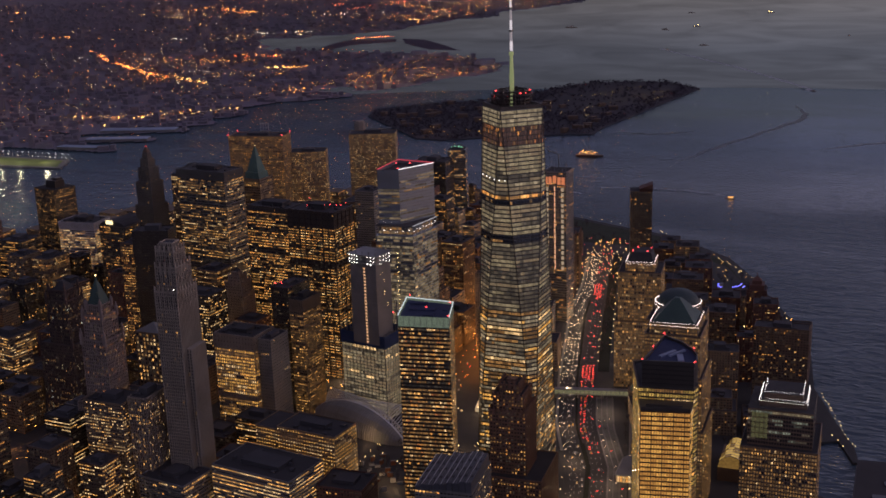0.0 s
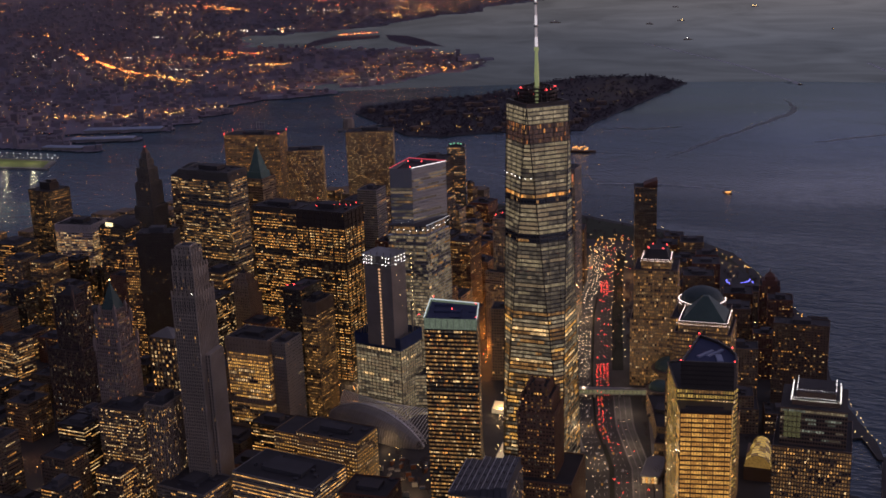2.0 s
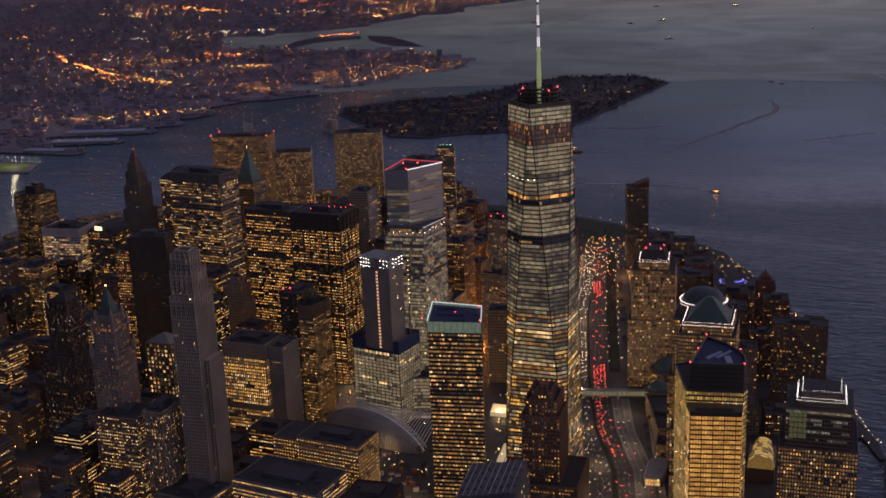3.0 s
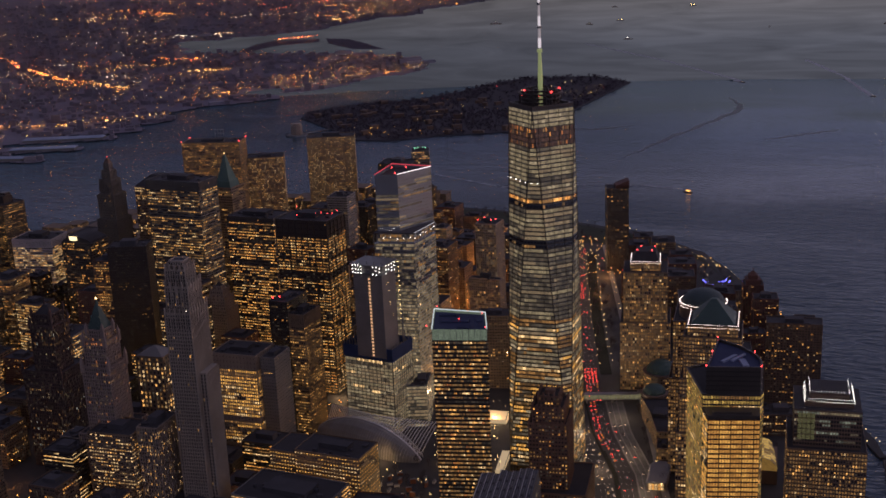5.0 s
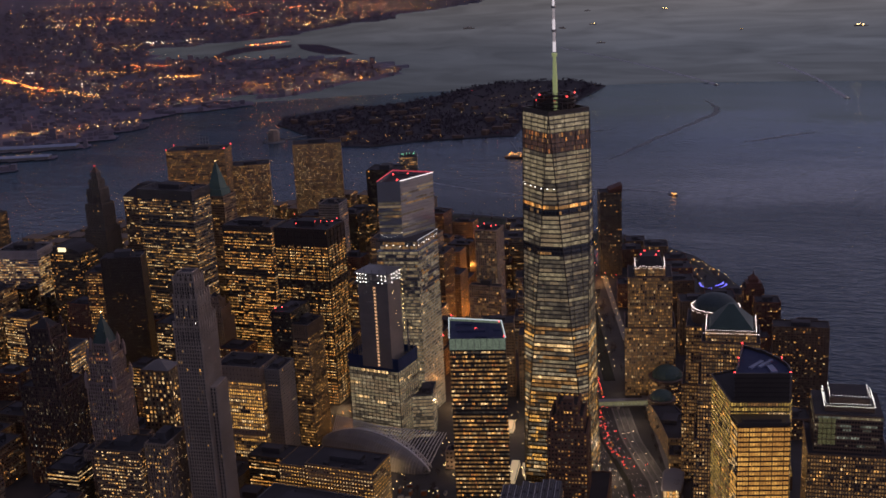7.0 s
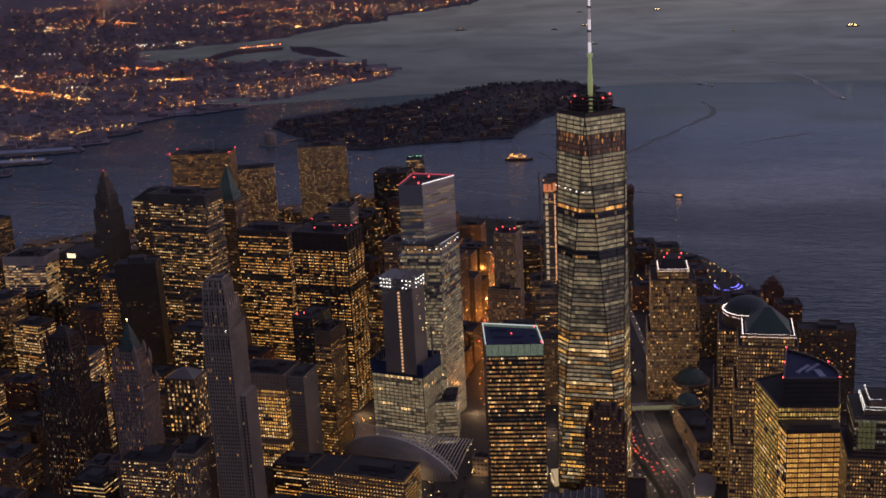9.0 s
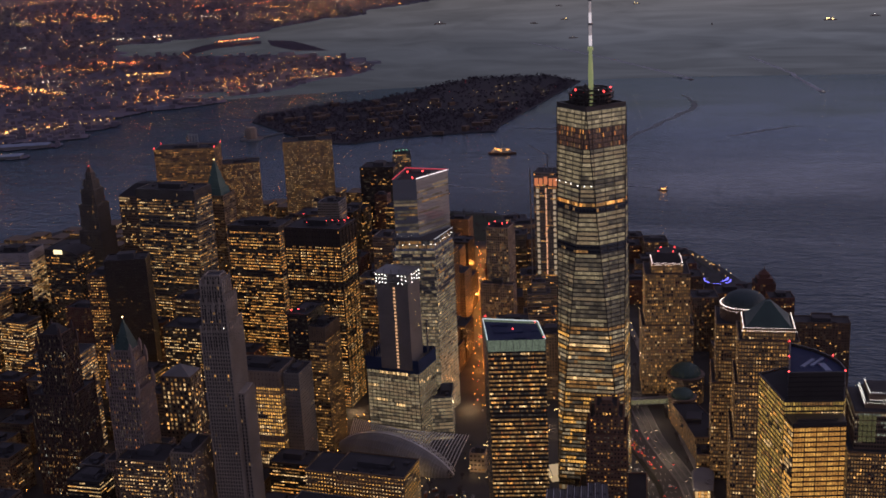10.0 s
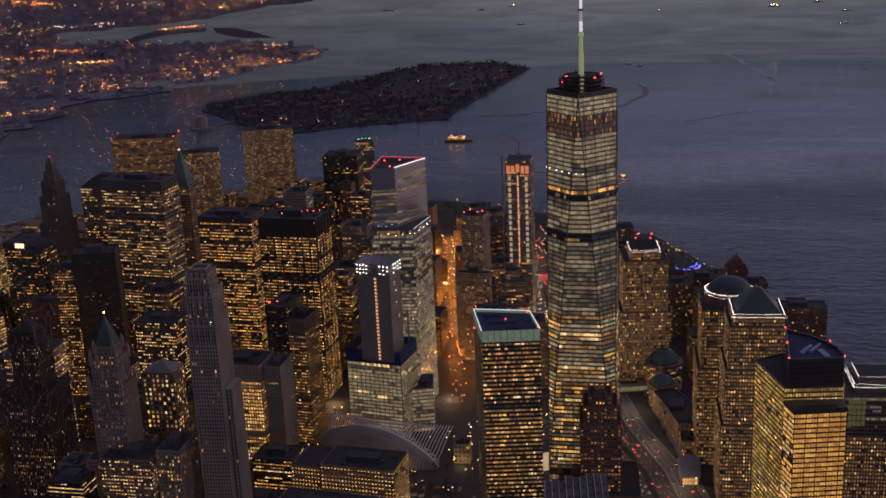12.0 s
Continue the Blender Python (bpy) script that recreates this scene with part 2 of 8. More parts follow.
def clad(win, trim, at, z0, z1, st, rnd, skip=()):
    """Panes and trim for a shaft whose footprint at height z is at(z)."""
    nf = max(1, round((z1 - z0) / st["fh"]))
    fh = (z1 - z0) / nf
    tones = [t for t, k in st["tones"] for _ in range(k)]
    for i in range(nf):
        za = z0 + i * fh
        zw0, zw1 = za + fh * (1 - st["wh"]) * 0.55, za + fh * (1 - st["wh"]) * 0.55 + fh * st["wh"]
        lo, hi = at(zw0), at(zw1)
        level = min(0.97, max(0.0, rnd.gauss(st["p"], st["spread"] * (0.3 + st["p"]))))
        n = len(lo)
        for e in range(n):
            if e in skip:
                continue
            a0, b0, a1, b1 = (Vector(q) for q in (lo[e], lo[(e + 1) % n], hi[e], hi[(e + 1) % n]))
            d = b0 - a0
            ln = d.length
            if ln < 1.2:
                continue
            d /= ln
            out = Vector((d.y, -d.x)) * 0.07
            nb = max(1, round(ln / st["bw"]))
            lit, tone = rnd.random() < level, rnd.choice(tones)
            for j in range(nb):
                if rnd.random() < 1.5 / st["run"]:
                    lit, tone = rnd.random() < level, rnd.choice(tones)
                k0, k1 = (j + 0.5 - st["ww"] / 2) / nb, (j + 0.5 + st["ww"] / 2) / nb
                p, q = a0.lerp(b0, k0) + out, a0.lerp(b0, k1) + out
                r, s = a1.lerp(b1, k1) + out, a1.lerp(b1, k0) + out
                win.poly([(*p, zw0), (*q, zw0), (*r, zw1), (*s, zw1)], tone if lit else (8 if rnd.random() < 0.45 else 0) if st["unlit"] is None else st["unlit"])
        if st["band"] and trim is not None:
            o = grow(at(za), st["band"])
            trim.prism(o, za - fh * 0.06, za + fh * (1 - st["wh"]) * 0.5, 0, bottom=True)
    if st["pier"] and trim is not None:
        lo, hi = at(z0), at(z1)
        n = len(lo)
        for e in range(n):
            a, b = Vector(lo[e]), Vector(lo[(e + 1) % n])
            d = b - a
            ln = d.length
            if ln < 1.2:
                continue
            d /= ln
            o = Vector((d.y, -d.x)) * st["pier"]
            nb = max(1, round(ln / st["bw"]))
            wd = ln / nb * (1 - st["ww"]) * 0.35
            for j in range(nb + 1):
                c = a.lerp(b, j / nb)
                trim.poly([(*(c - d * wd), z0), (*(c - d * wd + o), z0), (*(c - d * wd + o), z1), (*(c - d * wd), z1)])
                trim.poly([(*(c - d * wd + o), z0), (*(c + d * wd + o), z0), (*(c + d * wd + o), z1), (*(c - d * wd + o), z1)])
                trim.poly([(*(c + d * wd + o), z0), (*(c + d * wd), z0), (*(c + d * wd), z1), (*(c + d * wd + o), z1)])


UNIT = Geo()
UNIT.box(0, 0, 0, 1, 1, 1)
BOXES = {}


def unit_box(name, mat, parent, base, x, y, z, w, d, h, rot):
    """One plain machine housing: a shared block set to its size."""
    if mat.name not in BOXES:
        me = bpy.data.meshes.new("housing")
        me.from_pydata(UNIT.v, [], UNIT.f)
        me.materials.append(mat)
        BOXES[mat.name] = me
    ob = new(name, BOXES[mat.name])
    ob.parent = parent
    ob.location = (x - base[0], y - base[1], z - base[2])
    ob.rotation_euler = (0, 0, radians(rot))
    ob.scale = (w, d, h)
    return ob


def plant(ob, base, pts, z, rnd, many=4, mat=None):
    """Machine rooms, ducts and tanks on a roof."""
    mat = mat or GRAVEL
    cx, cy = middle(pts)
    w = (Vector(pts[1]) - Vector(pts[0])).length
    d = (Vector(pts[2]) - Vector(pts[1])).length
    rot = math.degrees(math.atan2(pts[1][1] - pts[0][1], pts[1][0] - pts[0][0]))
    c, s = math.cos(radians(rot)), math.sin(radians(rot))
    unit_box("machine_room", mat, ob, base, cx, cy, z, w * rnd.uniform(0.3, 0.5), d * rnd.uniform(0.3, 0.5), rnd.uniform(3.5, 7), rot)
    for _ in range(many):
        u, v = rnd.uniform(-0.4, 0.4) * w, rnd.uniform(-0.4, 0.4) * d
        unit_box("cooling_unit", mat, ob, base, cx + c * u - s * v, cy + s * u + c * v, z, rnd.uniform(2, 6), rnd.uniform(2, 5), rnd.uniform(1.2, 3.2), rot)


def building(name, label, tiers, wall, st, category="building", group="", roof=None, tops=True, seed=None, parapet=1.2, many=4, skip=()):
    """A block of one or more shafts: tiers of (footprint, foot, top). Walls, panes, trim, roof slab, parapet and roof plant are parts."""
    rnd = random.Random(seed if seed is not None else int(abs(tiers[0][0][0][0]) * 13 + abs(tiers[0][0][0][1]) * 7))
    cx, cy = middle(tiers[0][0])
    ob = thing(name, label, category, (cx, cy, tiers[0][1]), group)
    base = (cx, cy, tiers[0][1])
    win, trim = Geo(), Geo()
    for k, (pts, z0, z1) in enumerate(tiers):
        walls = Geo()
        walls.prism(pts, z0, z1, top=False)
        part("wall", walls, wall, ob, base=base)
        clad(win, trim, lambda z, pts=pts: pts, z0 + (0.5 if z0 < 5 else 0), z1, st, rnd, skip)
        inner = grow(pts, -0.6)
        slab, rim = Geo(), Geo()
        slab.poly([(*p, z1 - 0.02) for p in pts])
        deck = part("roof", slab, roof or ROOF, ob, base=base)
        n = len(pts)
        for a in range(n):
            b = (a + 1) % n
            rim.poly([(*pts[a], z1), (*pts[b], z1), (*pts[b], z1 + parapet), (*pts[a], z1 + parapet)])
            rim.poly([(*inner[b], z1), (*inner[a], z1), (*inner[a], z1 + parapet), (*inner[b], z1 + parapet)])
            rim.poly([(*pts[a], z1 + parapet), (*pts[b], z1 + parapet), (*inner[b], z1 + parapet), (*inner[a], z1 + parapet)])
        part("parapet", rim, wall, deck, base=base)
    if tops:
        plant(deck, base, tiers[-1][0], tiers[-1][2], rnd, many)
    part("glazing", win, PANES, ob, kind="stuff", base=base)
    if trim.f:
        part("trim", trim, wall, ob, kind="stuff", base=base)
    return ob


def one_bar(a, b, w, h):
    g = Geo()
    g.bar(a, b, w, h)
    return g


def one_box(*a):
    g = Geo()
    g.box(*a)
    return g


def bulbs(name, pts, r, mat, parent, base):
    g = Geo()
    for p in pts:
        g.lamp(p, r)
    return part(name, g, mat, parent, kind="stuff", base=base)


def along(pts, step, z, closed=True):
    out = []
    n = len(pts)
    for a in range(n if closed else n - 1):
        p, q = Vector(pts[a][:2]), Vector(pts[(a + 1) % n][:2])
        k = max(1, int((q - p).length / step))
        out += [(*p.lerp(q, j / k), z) for j in range(k)]
    return out


# ---- the far shore: beyond 4.3 km land and water are drawn in along the camera's sight lines to a rising rim, since nothing is seen past 5 km ----
MID_EYE, RIM, END = Vector((-159.0, 3.5, 580.0)), 4300.0, 635.0


def afar(x, y, z=0.0, end=END):
    """Where a ground place stands in the scene: true to 4.3 km, pulled in towards the mid-flight camera beyond, to fit
    its view.
    """
    d = Vector((x - MID_EYE.x, y - MID_EYE.y))
    r = d.length
    if r <= RIM:
        return (x, y, z)
    k = (RIM + end * (1 - math.exp((RIM - r) / end))) / r
    return (MID_EYE.x + d.x * k, MID_EYE.y + d.y * k, MID_EYE.z + (z - MID_EYE.z) * k)


def inside(x, y, pts):
    hit, n = False, len(pts)
    for i in range(n):
        (x0, y0), (x1, y1) = pts[i], pts[i - 1]
        if (y0 > y) != (y1 > y) and x < (x1 - x0) * (y - y0) / (y1 - y0) + x0:
            hit = not hit
    return hit


# ---- water, land, streets ----
def water_material():
    m, n, l, b = nodes_of("harbour_water")
    b.inputs["Specular Tint"].default_value = (0.77, 0.87, 0.97, 1)
    geo = n.new("ShaderNodeNewGeometry")
    # reflectivity raised with distance, pushing up the sheen that the backdrop wall dims
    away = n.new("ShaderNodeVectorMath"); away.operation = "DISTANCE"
    l.new(geo.outputs["Position"], away.inputs[0]); away.inputs[1].default_value = (MID_EYE.x, MID_EYE.y, 0)
    sheen_boost = n.new("ShaderNodeMapRange"); sheen_boost.interpolation_type = "SMOOTHSTEP"
    sheen_boost.inputs["From Min"].default_value, sheen_boost.inputs["From Max"].default_value = 2300, 4300
    sheen_boost.inputs["To Min"].default_value, sheen_boost.inputs["To Max"].default_value = 1.45, 10.5
    l.new(away.outputs["Value"], sheen_boost.inputs["Value"])
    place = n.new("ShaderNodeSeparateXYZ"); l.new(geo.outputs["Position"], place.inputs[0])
    off_strait = n.new("ShaderNodeMapRange"); off_strait.interpolation_type = "SMOOTHSTEP"  # but not in the strait
    off_strait.inputs["From Min"].default_value, off_strait.inputs["From Max"].default_value = -2200, -900
    l.new(place.outputs["X"], off_strait.inputs["Value"])
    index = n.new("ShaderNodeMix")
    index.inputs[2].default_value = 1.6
    l.new(off_strait.outputs[0], index.inputs[0]); l.new(sheen_boost.outputs[0], index.inputs[3]); l.new(index.outputs[0], b.inputs["IOR"])
    strait_tint = n.new("ShaderNodeMix"); strait_tint.data_type = "RGBA"  # bluer base in the strait stands in for sky reflection that the rim blocks
    strait_tint.inputs[6].default_value, strait_tint.inputs[7].default_value = (0.035, 0.085, 0.125, 1), (0.02, 0.042, 0.068, 1)
    l.new(off_strait.outputs[0], strait_tint.inputs[0]); l.new(strait_tint.outputs[2], b.inputs["Base Color"])
    # slicks: long calmer streaks between rippled water
    sm = n.new("ShaderNodeMapping")
    sm.inputs["Rotation"].default_value[2], sm.inputs["Scale"].default_value = radians(-28), (0.3, 1, 1)
    sl = n.new("ShaderNodeTexNoise")
    sl.inputs["Scale"].default_value, sl.inputs["Detail"].default_value, sl.inputs["Distortion"].default_value = 0.0035, 5, 1.2
    l.new(geo.outputs["Position"], sm.inputs["Vector"]); l.new(sm.outputs[0], sl.inputs["Vector"])
    rr = n.new("ShaderNodeMapRange")
    rr.inputs["From Min"].default_value, rr.inputs["From Max"].default_value = 0.35, 0.65
    rr.inputs["To Min"].default_value, rr.inputs["To Max"].default_value = 0.13, 0.27
    l.new(sl.outputs["Fac"], rr.inputs["Value"]); l.new(rr.outputs[0], b.inputs["Roughness"])
    # choppy in the strait and close to the quays, calmer out in the bay
    sep = n.new("ShaderNodeSeparateXYZ"); l.new(geo.outputs["Position"], sep.inputs[0])
    chop = None
    for axis, lo, hi, v0, v1 in (("X", -2500, -1300, 0.2, 0.0), ("Y", 1300, 3900, 0.9, 0.06)):
        mr = n.new("ShaderNodeMapRange")
        mr.inputs["From Min"].default_value, mr.inputs["From Max"].default_value = lo, hi
        mr.inputs["To Min"].default_value, mr.inputs["To Max"].default_value = v0, v1
        l.new(sep.outputs[axis], mr.inputs["Value"])
        if chop:
            add = n.new("ShaderNodeMath"); add.operation = "ADD"; add.use_clamp = True
            l.new(chop, add.inputs[0]); l.new(mr.outputs[0], add.inputs[1])
            chop = add.outputs[0]
        else:
            chop = mr.outputs[0]
    calm = n.new("ShaderNodeMapRange")
    calm.inputs["From Min"].default_value, calm.inputs["From Max"].default_value = 0.36, 0.64
    calm.inputs["To Min"].default_value, calm.inputs["To Max"].default_value = 0.55, 1.3
    l.new(sl.outputs["Fac"], calm.inputs["Value"])
    both = n.new("ShaderNodeMath"); both.operation = "MULTIPLY"
    l.new(chop, both.inputs[0]); l.new(calm.outputs[0], both.inputs[1])
    chop = both.outputs[0]
    out = None
    for sc, dist in ((0.01, 4.0), (0.045, 3.8), (0.11, 5.0)):
        t = n.new("ShaderNodeTexNoise")
        t.inputs["Scale"].default_value, t.inputs["Detail"].default_value, t.inputs["Distortion"].default_value = sc, 3, 0.6
        mp = n.new("ShaderNodeMapping")
        mp.inputs["Rotation"].default_value[2], mp.inputs["Scale"].default_value = radians(20), (0.34, 1, 1)
        l.new(geo.outputs["Position"], mp.inputs["Vector"])
        l.new(mp.outputs[0], t.inputs["Vector"])
        bp = n.new("ShaderNodeBump")
        bp.inputs["Distance"].default_value = dist
        l.new(chop, bp.inputs["Strength"])
        l.new(t.outputs["Fac"], bp.inputs["Height"])
        if out:
            l.new(out, bp.inputs["Normal"])
        out = bp.outputs[0]
    l.new(out, b.inputs["Normal"])
    return m


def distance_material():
    """Backdrop of open water: sky sheen and haze painted as emission, with long slicks."""
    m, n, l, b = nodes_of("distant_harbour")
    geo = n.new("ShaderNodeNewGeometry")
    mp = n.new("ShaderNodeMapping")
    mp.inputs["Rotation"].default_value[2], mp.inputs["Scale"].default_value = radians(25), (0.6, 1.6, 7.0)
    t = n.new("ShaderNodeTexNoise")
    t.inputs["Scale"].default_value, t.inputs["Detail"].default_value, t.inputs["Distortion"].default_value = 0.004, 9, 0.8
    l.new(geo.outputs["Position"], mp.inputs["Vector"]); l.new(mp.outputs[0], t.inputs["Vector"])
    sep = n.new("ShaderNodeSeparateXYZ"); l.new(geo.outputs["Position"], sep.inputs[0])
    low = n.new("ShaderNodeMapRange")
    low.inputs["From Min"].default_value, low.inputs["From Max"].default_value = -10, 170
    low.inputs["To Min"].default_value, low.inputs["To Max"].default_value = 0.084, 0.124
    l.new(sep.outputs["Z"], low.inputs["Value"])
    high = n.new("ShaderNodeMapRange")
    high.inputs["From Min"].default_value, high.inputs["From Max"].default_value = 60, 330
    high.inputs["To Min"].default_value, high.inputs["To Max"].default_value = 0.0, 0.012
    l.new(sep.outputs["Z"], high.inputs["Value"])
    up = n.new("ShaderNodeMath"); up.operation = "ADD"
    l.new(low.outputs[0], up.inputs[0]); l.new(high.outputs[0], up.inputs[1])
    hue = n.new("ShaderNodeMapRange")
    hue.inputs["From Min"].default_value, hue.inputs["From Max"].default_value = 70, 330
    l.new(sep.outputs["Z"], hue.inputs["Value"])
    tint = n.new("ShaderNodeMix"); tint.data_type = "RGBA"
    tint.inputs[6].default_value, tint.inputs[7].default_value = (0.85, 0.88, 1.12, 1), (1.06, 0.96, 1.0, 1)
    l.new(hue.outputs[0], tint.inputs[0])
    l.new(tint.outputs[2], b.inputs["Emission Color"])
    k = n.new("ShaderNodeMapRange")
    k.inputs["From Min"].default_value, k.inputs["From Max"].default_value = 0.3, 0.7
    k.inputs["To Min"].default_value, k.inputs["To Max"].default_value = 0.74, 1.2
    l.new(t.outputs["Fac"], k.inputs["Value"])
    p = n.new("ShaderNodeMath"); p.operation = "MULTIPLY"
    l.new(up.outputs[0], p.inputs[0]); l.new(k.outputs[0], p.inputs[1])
    east = n.new("ShaderNodeMapRange")  # painted sheen dimmed over the bays behind the town
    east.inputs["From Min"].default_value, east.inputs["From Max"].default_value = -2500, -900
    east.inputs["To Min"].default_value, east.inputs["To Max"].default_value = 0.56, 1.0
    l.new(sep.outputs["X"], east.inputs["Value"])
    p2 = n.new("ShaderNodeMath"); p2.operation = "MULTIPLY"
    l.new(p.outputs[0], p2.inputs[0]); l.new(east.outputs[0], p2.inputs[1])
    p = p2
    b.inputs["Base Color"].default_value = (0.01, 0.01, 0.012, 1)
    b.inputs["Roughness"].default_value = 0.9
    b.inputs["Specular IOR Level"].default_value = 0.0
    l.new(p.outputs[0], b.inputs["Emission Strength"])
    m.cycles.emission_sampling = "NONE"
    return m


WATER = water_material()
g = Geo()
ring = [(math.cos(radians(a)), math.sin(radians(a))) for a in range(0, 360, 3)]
g.poly([(MID_EYE.x + RIM * c, MID_EYE.y + RIM * s, 0) for c, s in ring])
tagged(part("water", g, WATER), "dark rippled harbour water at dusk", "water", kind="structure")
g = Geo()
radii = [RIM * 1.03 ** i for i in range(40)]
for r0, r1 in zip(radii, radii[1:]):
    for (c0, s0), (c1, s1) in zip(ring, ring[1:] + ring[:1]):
        g.poly([afar(MID_EYE.x + r * c, MID_EYE.y + r * s, 0.0, END * 1.05) for r, c, s in ((r0, c0, s0), (r0, c1, s1), (r1, c1, s1), (r1, c0, s0))])
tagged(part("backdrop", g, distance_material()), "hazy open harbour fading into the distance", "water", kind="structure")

ASPHALT = surface("asphalt", (0.05, 0.048, 0.048), rough=0.8, vary=0.3)
PAVING = surface("pale_pavement", (0.2, 0.19, 0.18), rough=0.8)
PARK = surface("winter_lawn", (0.045, 0.05, 0.03), rough=0.95)
MANHATTAN = [(-110, 1145), (-165, 1155), (-175, 1240), (-182, 1285), (-160, 1299), (-137, 1247), (-131, 1249), (-142, 1290), (-170, 1350), (-197, 1414), (-212, 1450), (-250, 1640), (-320, 1770), (-390, 1910), (-450, 2010), (-520, 2070), (-600, 2130), (-700, 2165), (-880, 2235), (-1060, 2250), (-1300, 2190), (-1560, 2120), (-1720, 2010), (-1770, 1850), (-1830, 1700), (-1990, 1450), (-2300, 1150), (-2900, 800), (-2900, -1200), (400, -1200), (150, 200), (-20, 820)]
g = Geo()
g.prism(MANHATTAN, -2, 2.5)
tagged(part("ground", g, ASPHALT), "dark asphalt streets of the island", "ground", kind="structure")

WEST0, WESTD = Vector((-380, 1090)), Vector((-0.2999, 0.9539))
WESTN = Vector((0.9539, 0.2999))


def west(s, o):
    """A place on the riverside highway: s along it, o to its side."""
    return tuple(WEST0 + WESTD * s + WESTN * o)


def bend(knots, s):
    """Side offset of a lane bundle, which swings as the highway goes south."""
    for (s0, o0), (s1, o1) in zip(knots, knots[1:]):
        if s < s1:
            k = max(0, (s - s0) / (s1 - s0))
            return o0 + (o1 - o0) * k
    return knots[-1][1]


UPTOWN = ((40, -21), (150, -38), (300, -44), (560, -44), (645, -39), (721, -32), (890, -26))
DOWNTOWN = ((40, 2), (150, -14), (300, -18.5), (560, -17), (660, -14), (721, -14), (950, -4))


def strip(g, knots, o0, o1, s0, s1, z0, z1):
    for k in range(s0, s1, 20):
        q = [west(k, bend(knots, k) + o0), west(k + 20, bend(knots, k + 20) + o0), west(k + 20, bend(knots, k + 20) + o1), west(k, bend(knots, k) + o1)]
        g.prism(q[::-1], z0, z1)


g = Geo()
strip(g, UPTOWN, -14, -10.5, 80, 900, 2.4, 2.75)
g.prism([west(-600, 36), west(960, 36), west(960, 44), west(-600, 44)], 2.4, 2.75)
tagged(part("pavement", g, PAVING), "pale pavements along the riverside highway", "pavement", kind="structure")
PAINT = surface("road_paint", (0.6, 0.6, 0.56), rough=0.6)
g = Geo()
for knots in (UPTOWN, DOWNTOWN):
    for o in (-5, 0, 5):
        for k in range(0, 1400, 14):
            off = bend(knots, k - 500) + o
            a, b = Vector(west(k - 500, off - 0.12)), Vector(west(k - 495, off - 0.12))
            g.poly([(*a, 2.508), (*b, 2.508), (*(b + WESTN * 0.25), 2.508), (*(a + WESTN * 0.25), 2.508)])
tagged(part("trim", g, PAINT), "white painted lane lines on the highway", "road marking", kind="structure")
for o, w in ((11.5, 0.9), (17.5, 0.7), (24, 0.9), (31, 0.7)):
    g = Geo()
    strip(g, DOWNTOWN, o, o + w, -240, 240, 2.45, 3.3)
    tagged(part("kerb", g, PAVING), "pale concrete barrier curving along the highway", "barrier", kind="structure")
g = Geo()
strip(g, DOWNTOWN, 10.6, 33, -240, 240, 2.42, 2.53)
tagged(part("road", g, surface("worn_concrete_paving", (0.15, 0.145, 0.135), rough=0.8, vary=0.6, patch=0.06)), "worn pale concrete side lanes of the highway", "road", kind="structure")
SOIL = surface("dark_planted_median", (0.02, 0.022, 0.015), rough=0.95)
g = Geo()
strip(g, UPTOWN, 10.2, 13, 100, 640, 2.4, 3.2)
# near stretch stands in for the black underpass trench, as a flat dark strip
strip(g, UPTOWN, 10.2, 15.5, -240, 100, 2.4, 3.2)
tagged(part("median", g, SOIL), "dark planted median of the highway", "median", kind="structure")
g = Geo()
strip(g, DOWNTOWN, 12, 27, 330, 900, 2.4, 2.9)
tagged(part("verge", g, SOIL), "dark planted strip between the highway and its side road", "verge", kind="structure")

TAKEN = []


def mark(pts, k=6):
    TAKEN.append(grow(pts, k))


